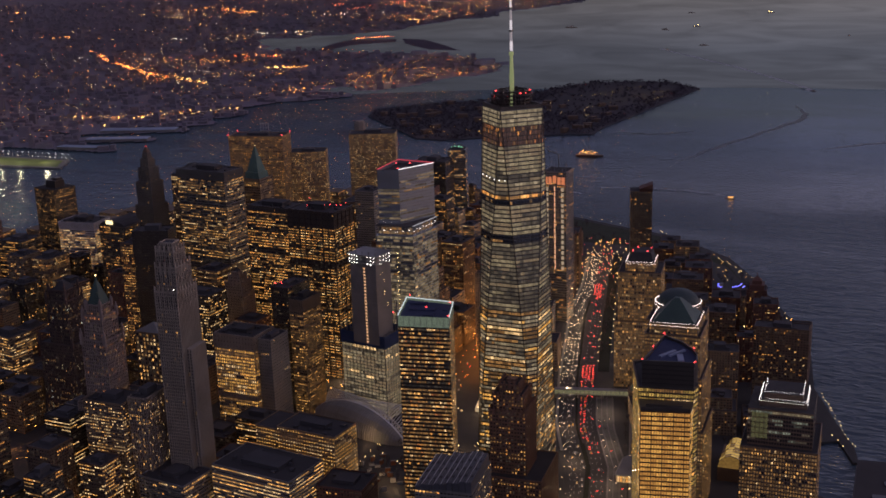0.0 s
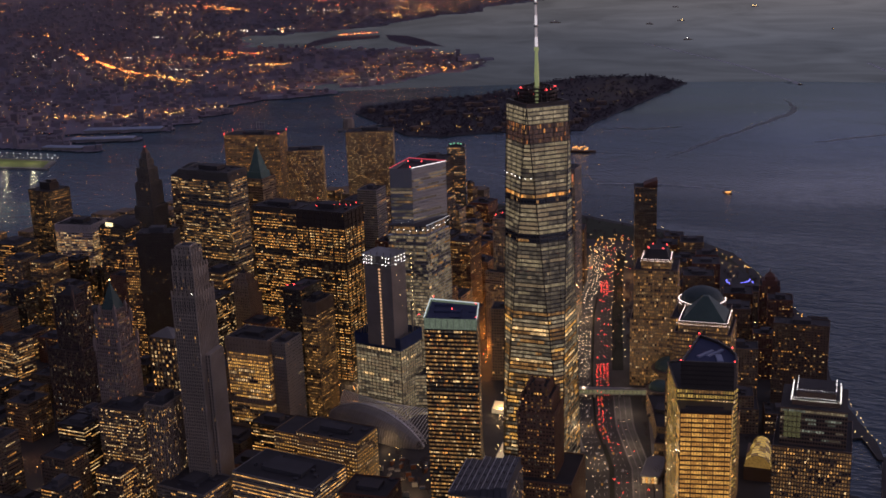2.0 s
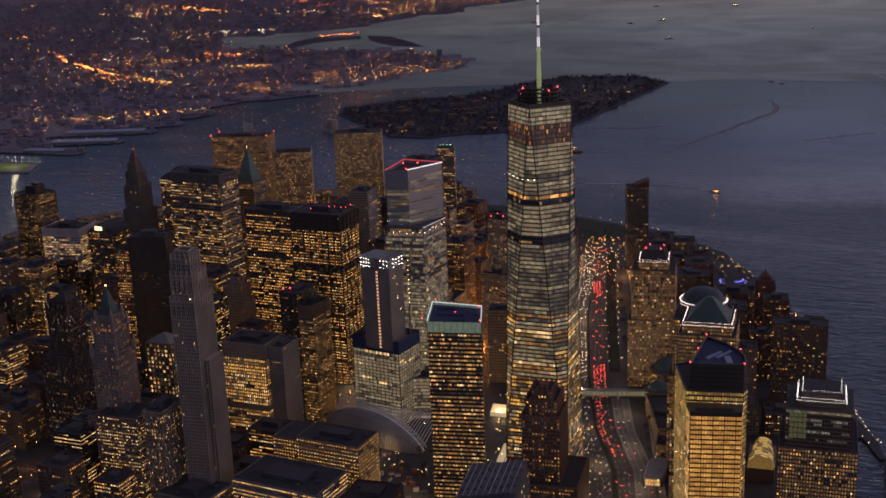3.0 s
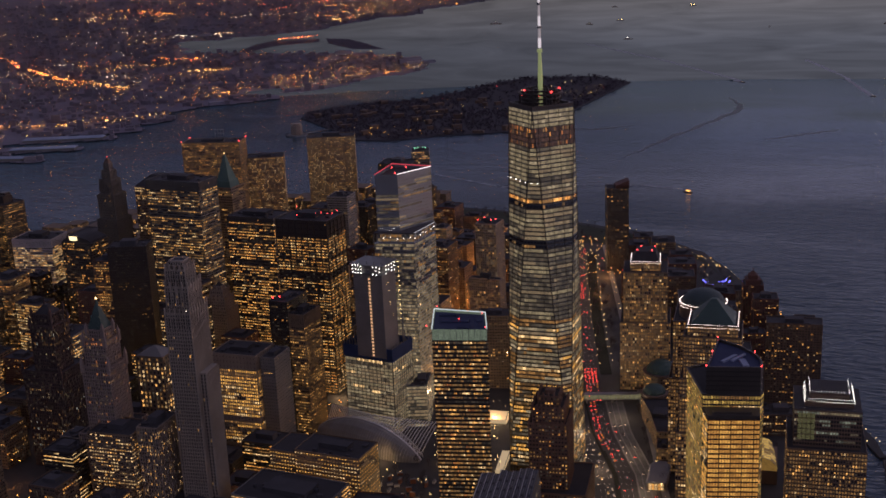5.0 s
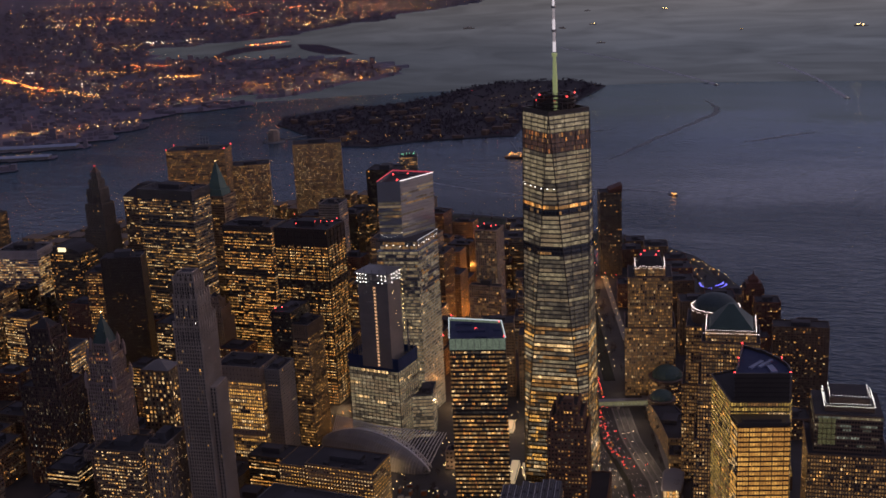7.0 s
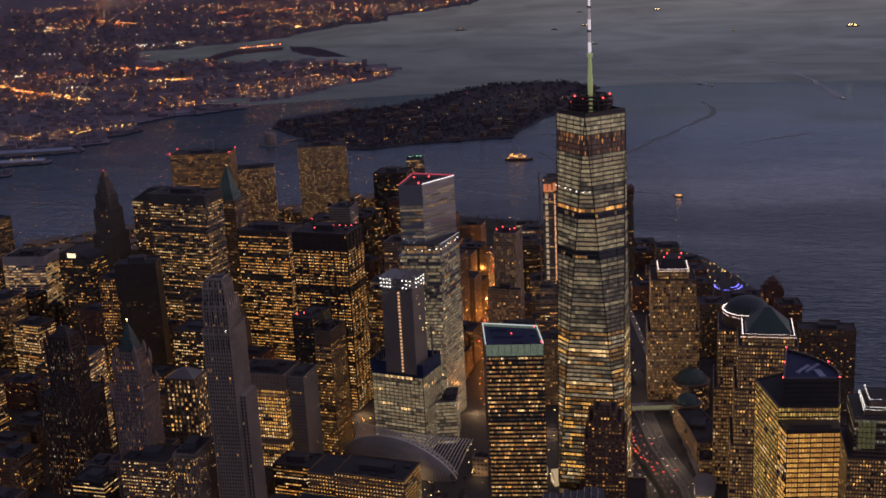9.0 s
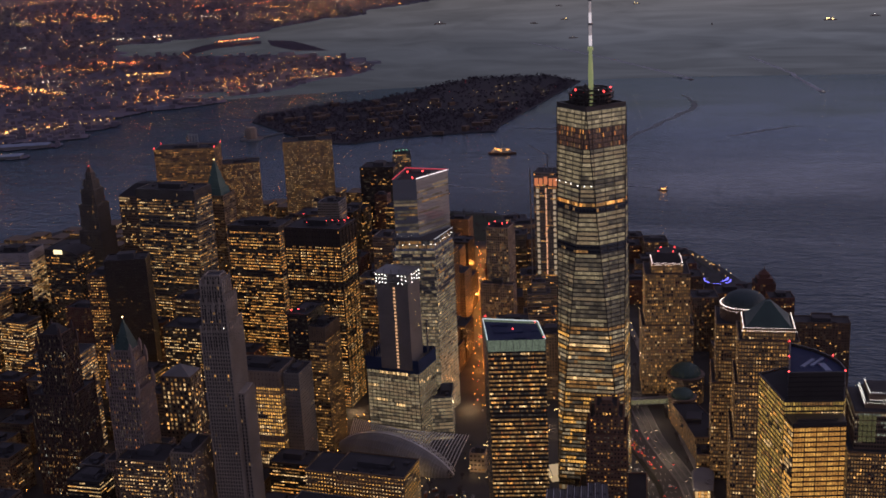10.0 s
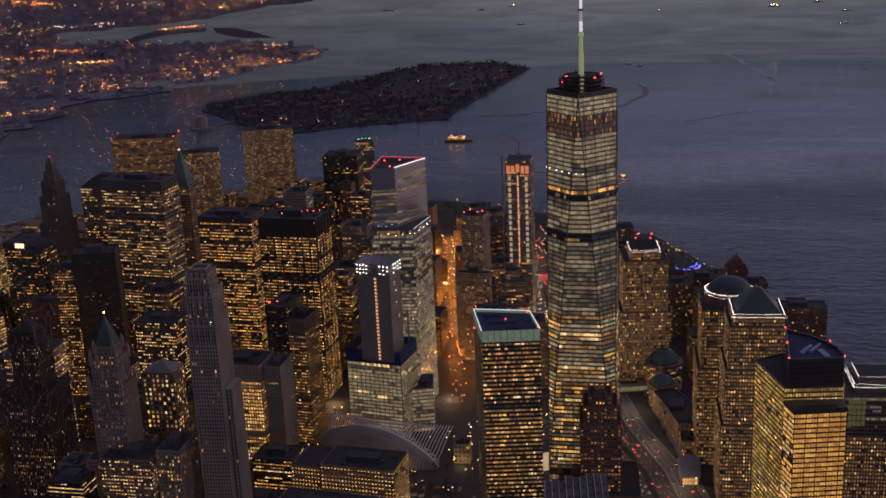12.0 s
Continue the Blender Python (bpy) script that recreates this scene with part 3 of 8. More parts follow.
# ---- the tall tower with the mast ----
def great_tower():
    cx, cy, rot = -450.5, 1048.0, 2.0
    base = (cx, cy, 2.5)
    ob = thing("skyscraper", "tapering glass skyscraper with chamfered edges and a lit mast", "skyscraper", base)
    foot = rect(cx, cy, 62.5, 62.5, rot)
    mark(foot, 10)
    tips = [tuple((Vector(foot[i]) + Vector(foot[(i + 1) % 4])) / 2) for i in range(4)]
    z0, z1 = 56.0, 412.0

    def at(z):
        k = min(1, max(0, (z - z0) / (z1 - z0)))
        out = []
        for i in range(4):
            b = Vector(foot[i])
            out += [tuple(b.lerp(Vector(tips[i - 1]), k)), tuple(b.lerp(Vector(tips[i]), k))]
        return out

    rnd = random.Random(11)
    body, win, trim = Geo(), Geo(), Geo()
    body.prism(foot, 2.5, z0, top=False)
    for i in range(4):
        j = (i + 1) % 4
        body.poly([(*foot[i], z0), (*foot[j], z0), (*tips[i], z1)])
        body.poly([(*foot[i], z0), (*tips[i], z1), (*tips[i - 1], z1)])
    lines = dict(fh=4.1, bw=4.0, ww=0.985, wh=0.68, run=9, spread=0.0, band=0.16)
    bright = style(p=0.97, tones=((13, 14), (9, 5), (6, 2)), unlit=14, **lines)
    glassy = style(p=0.86, tones=((13, 10), (9, 9), (14, 5), (6, 2)), unlit=14, **lines)
    murky = style(p=0.7, tones=((9, 6), (13, 6), (14, 10)), unlit=14, **lines)
    rich = style(fh=4.1, bw=3.2, ww=0.95, wh=0.62, p=0.8, run=12, spread=0.25, tones=((9, 4), (13, 4), (3, 6), (7, 2), (6, 5), (12, 7)), band=0.16, unlit=14)
    deep = style(fh=4.1, bw=2.5, ww=0.84, wh=0.58, p=0.84, run=4, spread=0.2, tones=((9, 3), (6, 5), (3, 5), (7, 5), (12, 12), (5, 4)), band=0.16, unlit=14)
    # red panes glow here in place of city light mirrored in the band
    dark = style(fh=4.4, bw=1.3, ww=0.95, wh=0.8, p=0.16, run=1.5, tones=((15, 6), (5, 5), (2, 1)), band=0.1, unlit=16)
    row = style(fh=4, bw=3.0, ww=0.9, wh=0.6, p=0.9, tones=((1, 3), (2, 3), (12, 2)), band=0.16)
    off = style(fh=4, bw=3.0, ww=0.9, wh=0.6, p=0.12, tones=((5, 3), (12, 1)), band=0.16, unlit=0)
    clad(win, trim, at, 20, z0, style(fh=6, bw=3, ww=0.9, wh=0.8, p=0.5, tones=((6, 3), (5, 3))), rnd)
    clad(win, trim, at, z0, 146, deep, rnd)
    clad(win, trim, at, 146, 212, rich, rnd)
    clad(win, trim, at, 212, 282, murky, rnd)
    clad(win, trim, at, 282, 290, off, rnd)
    clad(win, trim, at, 290, 320, glassy, rnd)
    clad(win, trim, at, 320, 325, off, rnd)
    clad(win, trim, at, 325, 330, row, rnd)
    clad(win, trim, at, 330, 346, glassy, rnd)
    clad(win, trim, at, 346, 350, murky, rnd)
    clad(win, trim, at, 350, 378, bright, rnd)
    clad(win, trim, at, 378, 396, dark, rnd)
    clad(win, trim, at, 396, z1, style(fh=4.1, bw=4.2, ww=0.985, wh=0.7, p=1.0, run=30, spread=0, tones=((13, 5), (6, 1)), band=0.12), rnd)
    part("body", body, CURTAIN, ob, "pale glass chamfered faces", base=base)
    part("glazing", win, PANES, ob, "rows of dim grey-white lit floors", kind="stuff", base=base)
    part("trim", trim, DARK, ob, base=base)
    for i in range(4):
        for t in (tips[i], tips[i - 1]):
            part("corner_edge", one_bar((*foot[i], z0), (*t, z1), 0.9, 0.9), DARK, ob, "dark steel edge", base=base)
        # window-frame columns that run up each face
        j = (i + 1) % 4
        for k in range(1, 8, 2):
            a, b = Vector((*foot[i], z0)).lerp(Vector((*foot[j], z0)), k / 8), Vector((*tips[i], z1))
            reach = min(1.0, 2 * min(k, 8 - k) / 8)
            top = Vector((a.x, a.y, z0 + (z1 - z0) * reach))
            mid = (Vector(foot[i]) + Vector(foot[j])) / 2
            out = (mid - Vector((cx, cy))).normalized()
            part("mullion", one_bar(a + Vector((*out * 0.3, 0)), top + Vector((*out * 0.3, 0)), 0.26, 0.4), DARK, ob, base=base)
        for k in range(1, 8, 2):
            a, b = Vector((*tips[i - 1], z1)), Vector((*tips[i], z1))
            c = a.lerp(b, k / 8)
            out = (Vector(foot[i]) - Vector((cx, cy))).normalized()
            reach = 2 * min(k, 8 - k) / 8
            lean = (Vector((*foot[i], z0)) - (a + b) / 2)
            part("mullion", one_bar(c + Vector((*out * 0.35, 0)), c + lean * reach + Vector((*out * 0.35, 0)), 0.26, 0.4), DARK, ob, base=base)
    crown = Geo()
    crown.prism(tips, z1, 416.0, top=False)
    inner = grow(tips, -1.5)
    for a in range(4):
        b = (a + 1) % 4
        crown.poly([(*tips[a], 416), (*tips[b], 416), (*inner[b], 416), (*inner[a], 416)])
        crown.poly([(*inner[b], 413), (*inner[a], 413), (*inner[a], 416), (*inner[b], 416)])
    crown.poly([(*p, 413) for p in inner])
    part("crown", crown, DARK, ob, "thin dark parapet", base=base)
    lattice = Geo()
    for r, z in ((17.5, 417), (19.0, 421), (20, 425), (16, 428)):
        for k in range(24):
            a0, a1 = radians(k * 15), radians(k * 15 + 15)
            lattice.bar((cx + r * math.cos(a0), cy + r * math.sin(a0), z), (cx + r * math.cos(a1), cy + r * math.sin(a1), z), 1.3, 1.6)
            if k % 2 == 0:
                lattice.bar((cx + r * math.cos(a0), cy + r * math.sin(a0), z - 6), (cx + r * math.cos(a0), cy + r * math.sin(a0), z + 1), 0.6, 0.6)
            if k % 3 == 0:
                lattice.bar((cx + 2 * math.cos(a0), cy + 2 * math.sin(a0), z), (cx + r * math.cos(a0), cy + r * math.sin(a0), z), 0.5, 0.5)
    for _ in range(44):
        a, r = rnd.uniform(0, 6.28), rnd.uniform(7, 20)
        lattice.box(cx + r * math.cos(a), cy + r * math.sin(a), 413.2, rnd.uniform(0.6, 2.2), 1.4, rnd.uniform(5, 19))
    part("antenna_ring", lattice, BLACK, ob, "dark ringed antenna platform", base=base)
    mast = Geo()
    for z, zb, r0, r1, m in ((412, 424, 1.7, 2.1, 0), (424, 440, 2.1, 2.4, 0), (440, 462, 2.4, 1.5, 0), (462, 465, 2.5, 2.5, 0), (466, 475, 1.5, 1.5, 1), (475, 484, 1.3, 1.3, 3), (484, 486, 2.2, 2.2, 2), (486, 495, 1.3, 1.3, 1), (495, 505, 1.1, 1.1, 3), (505, 507, 1.9, 1.9, 2), (507, 517, 1.1, 1.05, 1), (517, 524, 0.9, 0.9, 3), (524, 526, 1.4, 1.4, 2), (526, 541, 0.8, 0.4, 1)):
        c0 = [(cx + r0 * math.cos(radians(k * 45)), cy + r0 * math.sin(radians(k * 45))) for k in range(8)]
        c1 = [(cx + r1 * math.cos(radians(k * 45)), cy + r1 * math.sin(radians(k * 45))) for k in range(8)]
        mast.prism(c0, z, zb, m, pts1=c1)
    part("mast", mast, [glow("mast_green_light", (0.50, 0.56, 0.25), 0.34), glow("mast_white_light", (1.0, 0.9, 0.95), 0.6), STEEL, glow("mast_dim_light", (1.0, 0.88, 0.9), 0.2)], ob, "mast lit green below and white above", base=base)
    bulbs("beacon", [(cx + 17.5 * math.cos(a), cy + 17.5 * math.sin(a), 426 + 3 * math.sin(a * 5)) for a in (0.2, 1.1, 2.2, 3.5, 4.0, 4.9, 5.6)], 0.9, BULB_R, ob, base)
    bulbs("lamp", [(cx + 16 * math.cos(a), cy + 16 * math.sin(a), 428) for a in (3.7, 4.6, 5.3)], 0.8, BULB_W, ob, base)
    q = grow(at(345), 0.7)
    spots = []
    for i in (0, 1, 7):
        p0, p1 = Vector(q[i]), Vector(q[(i + 1) % 8])
        spots += [(*p0.lerp(p1, k), 345) for k in ((0.12, 0.4, 0.62, 0.9) if i != 1 else (0.3, 0.8))]
    bulbs("hoist_lamp", spots, 0.55, BULB_W, ob, base)


great_tower()


# ---- landmark towers, from near to far ----
def simple(name, label, pts, h, wall, st, category="office tower", foot=2.5, **kw):
    mark(pts)
    return building(name, label, [(pts, foot, h)], wall, st, category, **kw)


# parallelogram tower with a lit glass roof screen
def screen_tower():
    pts = [(-523, 931), (-474, 943), (-491, 987), (-542, 985)]
    mark(pts)
    st = style(fh=4.1, bw=1.3, ww=0.9, wh=0.55, p=0.88, run=2.4, spread=0.22, tones=((1, 3), (2, 1), (3, 3), (12, 12), (5, 9), (15, 2)), unlit=8)
    ob = building("office_tower", "glass office tower with a pale lit roof screen", [(pts, 2.5, 214)], BLACK, st, "office tower", roof=BLUEROOF, parapet=0.4, tops=False, skip=(3,))
    base = (*middle(pts), 2.5)
    side = Geo()
    clad(side, None, lambda z: pts, 3, 214, style(fh=4.3, bw=3.2, ww=0.9, wh=0.6, p=0.22, run=3, tones=((12, 6), (5, 4), (1, 1)), band=0, unlit=11), random.Random(8), skip=(0, 1, 2))
    part("side_glazing", side, PANES, ob, kind="stuff", base=base)
    scr = Geo()
    inner = grow(pts, -1.0)
    for a in range(4):
        b = (a + 1) % 4
        scr.poly([(*pts[a], 214.5), (*pts[b], 214.5), (*pts[b], 225), (*pts[a], 225)])
    part("roof_screen", scr, lit_window("green_lit_roof_screen", (0.5, 0.62, 0.45), 0.2, 0.3), ob, "pale green lit glass screen", base=base)
    deck = Geo()
    deck.poly([(*p, 223.2) for p in inner])
    part("roof_deck", deck, BLUEROOF, ob, "blue-grey roof deck", base=base)
    for x, y, w, d, h in ((-512, 962, 26, 10, 1.6), (-498, 948, 10, 8, 1.2), (-524, 976, 16, 5, 1.8), (-490, 970, 6, 10, 1.0)):
        unit_box("machine_room", BLUEROOF, ob, base, x, y, 223.2, w, d, h, 14)
    for a in range(4):
        p, q = Vector(pts[a]), Vector(pts[(a + 1) % 4])
        n = max(2, round((q - p).length / 5.5))
        for j in range(n):
            c = p.lerp(q, j / n)
            part("screen_post", one_bar((*c, 214), (*c, 225.5), 0.35, 0.35), STEEL, ob, base=base)
    pale = glow("pale_rim_light", (0.85, 0.95, 0.95), 0.62)
    for a, w in ((1, 0.8), (3, 0.8), (2, 0.5)):
        part("rim_light", one_bar((*pts[a], 225.6), (*pts[(a + 1) % 4], 225.6), w, 0.9), pale, ob, "bright white roof rim", base=base)
    bulbs("beacon", [(-508, 962, 226), (-530, 935, 226.5), (-476, 945, 226.5), (-492, 982, 226.5), (-541, 990, 226.5)], 0.8, BULB_R, ob, base)


screen_tower()


# tower with a bow-shaped roof and a golden lit front
def bow_tower():
    body = [(-272.5, 893), (-228, 903), (-226.5, 912), (-231, 927), (-240, 941), (-254, 954), (-273, 966), (-294, 947)]
    mark(body)
    st = style(fh=4.2, bw=2.2, ww=0.72, wh=0.62, p=0.99, run=3, spread=0.0, tones=((18, 14), (17, 1), (12, 3), (3, 1)), band=0.15)
    ob = building("office_tower", "tall office tower with a dark bow-shaped roof and golden windows", [(body, 2.5, 204)], DARK, st, "office tower", tops=False)
    base = (*middle(body), 2.5)
    top = [(-270, 894.5), (-228.5, 904), (-227.5, 912), (-231, 925), (-238, 937), (-251, 951), (-271, 963)]
    crown = Geo()
    crown.prism(top, 204, 228, top=False)
    inn = grow(top, -1.2)
    for a in range(len(top)):
        b = (a + 1) % len(top)
        crown.poly([(*inn[b], 219), (*inn[a], 219), (*inn[a], 228), (*inn[b], 228)])
        crown.poly([(*top[a], 228), (*top[b], 228), (*inn[b], 228), (*inn[a], 228)])
    part("crown", crown, DARK, ob, "dark louvred crown", base=base)
    coping = surface("weathered_bronze_coping", (0.16, 0.13, 0.1), rough=0.6)
    for p, q in ((body[7], body[0]), (body[6], body[7])):
        part("coping", one_bar((*p, 204.6), (*q, 204.6), 1.6, 1.2), coping, ob, "pale bronze coping", base=base)
    deck = Geo()
    deck.poly([(*p, 225.5) for p in inn])
    part("roof_deck", deck, BLUEROOF, ob, "blue-grey roof deck", base=base)
    PALEBLUE = surface("pale_blue_roof_plant", (0.2, 0.23, 0.34), rough=0.6)
    for q in ((-256, 922, 20, 3, 65), (-249, 926, 20, 2.5, 65), (-243, 915, 5, 16, 20)):
        unit_box("machine_room", PALEBLUE, ob, base, q[0], q[1], 225.5, q[2], q[3], 1.5, q[4])
    for z in (207.5, 211.5, 215.5, 219.5, 223.5):
        lou = Geo()
        lou.prism(grow(top, 0.35), z, z + 1.3, bottom=True)
        part("louvre", lou, BLACK, ob, base=base)
    bulbs("beacon", [(-270, 894.5, 229), (-228, 904, 229), (-237, 936, 229), (-271, 963, 229), (-270.5, 928, 229)], 0.8, BULB_R, ob, base)
    # golden front bay
    front = [(-265, 875), (-226, 886), (-228, 902.8), (-272.3, 892.8)]
    wall = Geo()
    wall.prism(front, 2.5, 194)
    wall.box(-248, 886, 194, 30, 6, 1.8, 15)
    bay = part("front_bay", wall, DARK, ob, "projecting front bay with golden lit floors", base=base)
    rnd = random.Random(5)
    cols, fl, side = 9, 4.2, Geo()
    a, b = Vector(front[0]), Vector(front[1])
    d = (b - a).normalized()
    n = Vector((d.y, -d.x))
    wd = (b - a).length / cols
    pane = Geo()
    pane.prism([tuple(d * u + n * v) for u, v in ((-wd * 0.46, -0.1), (-wd * 0.46, 0.15), (wd * 0.46, 0.15), (wd * 0.46, -0.1))][::-1], 0, fl * 0.66, bottom=True)
    panes = []
    for tone in (GILT, GILT, GOLD, GOLD, GILT):
        me = bpy.data.meshes.new("window")
        me.from_pydata(pane.v, [], pane.f)
        me.materials.append(tone)
        panes.append(me)
    for i in range(32):
        z = 190.5 - (i + 1) * fl
        for j in range(cols):
            c = a.lerp(b, (j + 0.5) / cols)
            w = new("window", rnd.choice(panes))
            w.parent = bay
            w.location = (c.x - base[0], c.y - base[1], z + 0.8 - base[2])
    clad(side, None, lambda z: front, 50, 190, style(fh=4.2, bw=3, ww=0.8, wh=0.66, p=0.9, tones=((7, 3), (3, 1)), band=0), rnd, skip=(0,))
    part("side_glazing", side, PANES, ob, kind="stuff", base=base)
    # Red-brown takes in the warm glow of the lit panes beside it.
    rail = surface("red_brown_metal", (0.085, 0.04, 0.025), rough=0.55)
    for j in range(cols * 2 + 1):
        c = a.lerp(b, j / (cols * 2)) + n * 0.3
        mull = Geo()
        mull.bar((*c, 2.5), (*c, 192), 0.8 if j % 4 == 0 else 0.3, 0.5)
        part("mullion", mull, rail, ob, base=base)
    for i in range(32):
        z = 190.5 - (i + 1) * fl + 0.8 + fl * 0.66 + 0.5
        part("spandrel", one_bar((*(a + n * 0.2), z), (*(b + n * 0.2), z), 0.6, 0.7), rail, ob, "red-brown spandrel rail", base=base)


bow_tower()


def crown_lights(name, pts, z, ob, base, sides=(0, 1, 3), step=1.7, mat=BULB_P, r=0.34):
    g = Geo()
    for a in sides:
        p, q = Vector(pts[a]), Vector(pts[(a + 1) % len(pts)])
        k = max(1, int((q - p).length / step))
        for j in range(k + 1):
            g.lamp((*p.lerp(q, j / k), z), r)
    return part(name, g, mat, ob, "row of bright roof-edge bulbs", "stuff", base)


WFC = style(fh=3.9, bw=2.6, ww=0.52, wh=0.57, p=0.88, run=1.8, spread=0.12, tones=((1, 2), (3, 1), (12, 13), (5, 10)), band=0.1)


# granite tower with a copper pyramid
def pyramid_tower():
    c = (-293, 1087)
    t1, t2, t3, t4 = (rect(*c, w, w, 6) for w in (66, 60, 54, 47))
    mark(t1)
    ob = building("office_tower", "granite office tower with a green pyramid roof edged in lights", [(t1, 2.5, 95), (t2, 95, 150), (t3, 150, 192), (t4, 192, 202)], GRANITE, WFC, "office tower", tops=False)
    base = (*middle(t1), 2.5)
    g = Geo()
    tip = rect(*c, 5, 5, 6)
    g.prism(grow(t4, -3), 203, 223, pts1=tip)
    part("pyramid_roof", g, COPPER, ob, "green copper pyramid", base=base)
    crown_lights("light_string", grow(t4, -0.5), 203.4, ob, base, sides=(0, 1, 3))
    crown_lights("light_string", grow(t4, 1.2), 201.0, ob, base, sides=(0,))


pyramid_tower()


# granite tower with a copper dome
def dome_tower():
    c = (-319, 1186)
    t1, t2 = rect(*c, 66, 66, 6), rect(*c, 58, 58, 6)
    mark(t1)
    ob = building("office_tower", "granite office tower with a low green dome ringed by lights", [(t1, 2.5, 110), (t2, 110, 172)], GRANITE, WFC, "office tower", tops=False)
    base = (*middle(t1), 2.5)
    g = Geo()
    prev = None
    for k in range(9):
        a = radians(k * 11)
        r, z = 22 * math.cos(a), 186 + 14 * math.sin(a)
        row = [(c[0] + r * math.cos(radians(q * 15)), c[1] + r * math.sin(radians(q * 15)), z) for q in range(24)]
        if prev:
            for q in range(24):
                g.poly([prev[q], prev[(q + 1) % 24], row[(q + 1) % 24], row[q]])
        prev = row
    g.poly(prev)
    part("dome", g, surface("dark_copper_dome", (0.04, 0.062, 0.066), rough=0.6), ob, "dark green copper dome", base=base)
    drum = Geo()
    drum.prism([(c[0] + 25 * math.cos(radians(q * 15)), c[1] + 25 * math.sin(radians(q * 15))) for q in range(24)], 172, 186)
    part("drum", drum, GRANITE, ob, base=base)
    pts = [(c[0] + 24.5 * math.cos(radians(a)), c[1] + 24.5 * math.sin(radians(a)), 187.2) for a in range(150, 390, 4)]
    bulbs("light_string", pts, 0.5, BULB_P, ob, base)
    bulbs("light_string", [(x, y - 1.0, 184.3) for x, y, z in pts], 0.3, BULB_P, ob, base)


dome_tower()


# granite tower with a cut-off pyramid roof
def mastaba_tower():
    c = (-424, 1396)
    t1, t2, t3 = rect(*c, 62, 62, 11), rect(*c, 54, 54, 11), rect(*c, 37, 40, 11)
    mark(t1)
    ob = building("office_tower", "granite office tower with a dark cut-off pyramid roof and red beacons", [(t1, 2.5, 92), (t2, 92, 156), (t3, 156, 167)], GRANITE, WFC, "office tower", tops=False)
    base = (*middle(t1), 2.5)
    g = Geo()
    g.prism(grow(t3, -2.5), 167, 179, pts1=rect(c[0], c[1] + 2, 24, 26, 11))
    part("hip_roof", g, ROOF, ob, base=base)
    crown_lights("light_string", grow(t3, -0.6), 168.5, ob, base, sides=(0, 1, 3))
    crown_lights("light_string", grow(t3, 0.6), 166.4, ob, base, sides=(0,))
    bulbs("beacon", [(c[0] + x, c[1] + y, 180) for x, y in ((-9, -8), (9, -6), (-8, 10), (9, 12))], 1.0, BULB_R, ob, base)


mastaba_tower()


# granite tower with stepped lit crown
def ziggurat_tower():
    fl = (-207, 1057)
    c = middle(corner_rect(*fl, 47, 46, 6))
    t3 = corner_rect(-204, 1060, 43, 42, 6)
    t1, t2 = rect(*c, 71, 74, 6), rect(*c, 60, 58, 6)
    mark(t1)
    ob = building("office_tower", "granite office tower with a stepped crown outlined in white bulbs", [(t1, 2.5, 96)], GRANITE, WFC, "office tower", tops=False)
    base = (*middle(t1), 2.5)
    upper = Geo()
    upper.prism(t2, 96, 133, top=False); upper.prism(t3, 133, 139, top=False); upper.prism(grow(t3, -4), 139, 145, top=False)
    decks = Geo()
    decks.poly([(*p, 133) for p in t2]); decks.poly([(*p, 139) for p in t3]); decks.poly([(*p, 145) for p in grow(t3, -4)])
    part("roof", decks, ROOF, ob, "dark roof decks", base=base)
    part("upper_tier", upper, GRANITE, ob, base=base)
    rows = Geo()
    clad(rows, None, lambda z: t2, 97, 132, style(fh=3.9, bw=2.5, ww=0.72, wh=0.6, p=0.55, run=5, spread=0.5, tones=((14, 8), (13, 3), (19, 3), (5, 1)), band=0, unlit=0), random.Random(12))
    part("upper_glazing", rows, PANES, ob, "grey-green glazing of the upper storeys", "stuff", base)
    crown_lights("light_string", t3, 140.8, ob, base, sides=(0, 1, 3), mat=BULB_W, step=2.1, r=0.31)
    crown_lights("light_string", grow(t3, 0.8), 138.3, ob, base, sides=(0, 1, 3), mat=BULB_W, step=2.1, r=0.31)
    crown_lights("light_string", grow(t3, -4), 146.8, ob, base, sides=(0, 1, 3), mat=BULB_W, step=2.4, r=0.28)
    f0, f1 = Vector(t2[0]), Vector(t2[1])
    atrium = lit_window("green_lit_atrium", (0.6, 0.56, 0.24), 0.1, 0.5)
    for i in range(5):
        for j in range(4):
            g = Geo()
            a, b = f0.lerp(f1, 0.06 + j * 0.065), f0.lerp(f1, 0.06 + (j + 0.86) * 0.065)
            z = 103.5 + i * 5.4
            o = Vector((0.105, -0.994)) * 0.35
            g.poly([(*(a + o), z), (*(b + o), z), (*(b + o), z + 4.6), (*(a + o), z + 4.6)])
            part("atrium_window", g, atrium, ob, base=base)


ziggurat_tower()


# black tower with dark storeys between lit bands
pts = corner_rect(-864, 1252, 72, 49, -1)
mark(pts)
st = style(fh=3.85, bw=2.8, ww=0.66, wh=0.48, p=0.84, run=2.6, spread=0.2, tones=((1, 9), (2, 4), (3, 4), (12, 5)), band=0.3)
off = style(fh=4.2, bw=3.0, ww=0.86, wh=0.4, p=0.0, band=0.3)
blank = style(fh=7, bw=2.8, ww=0.3, wh=0.3, p=0.0, band=0.0, unlit=0)


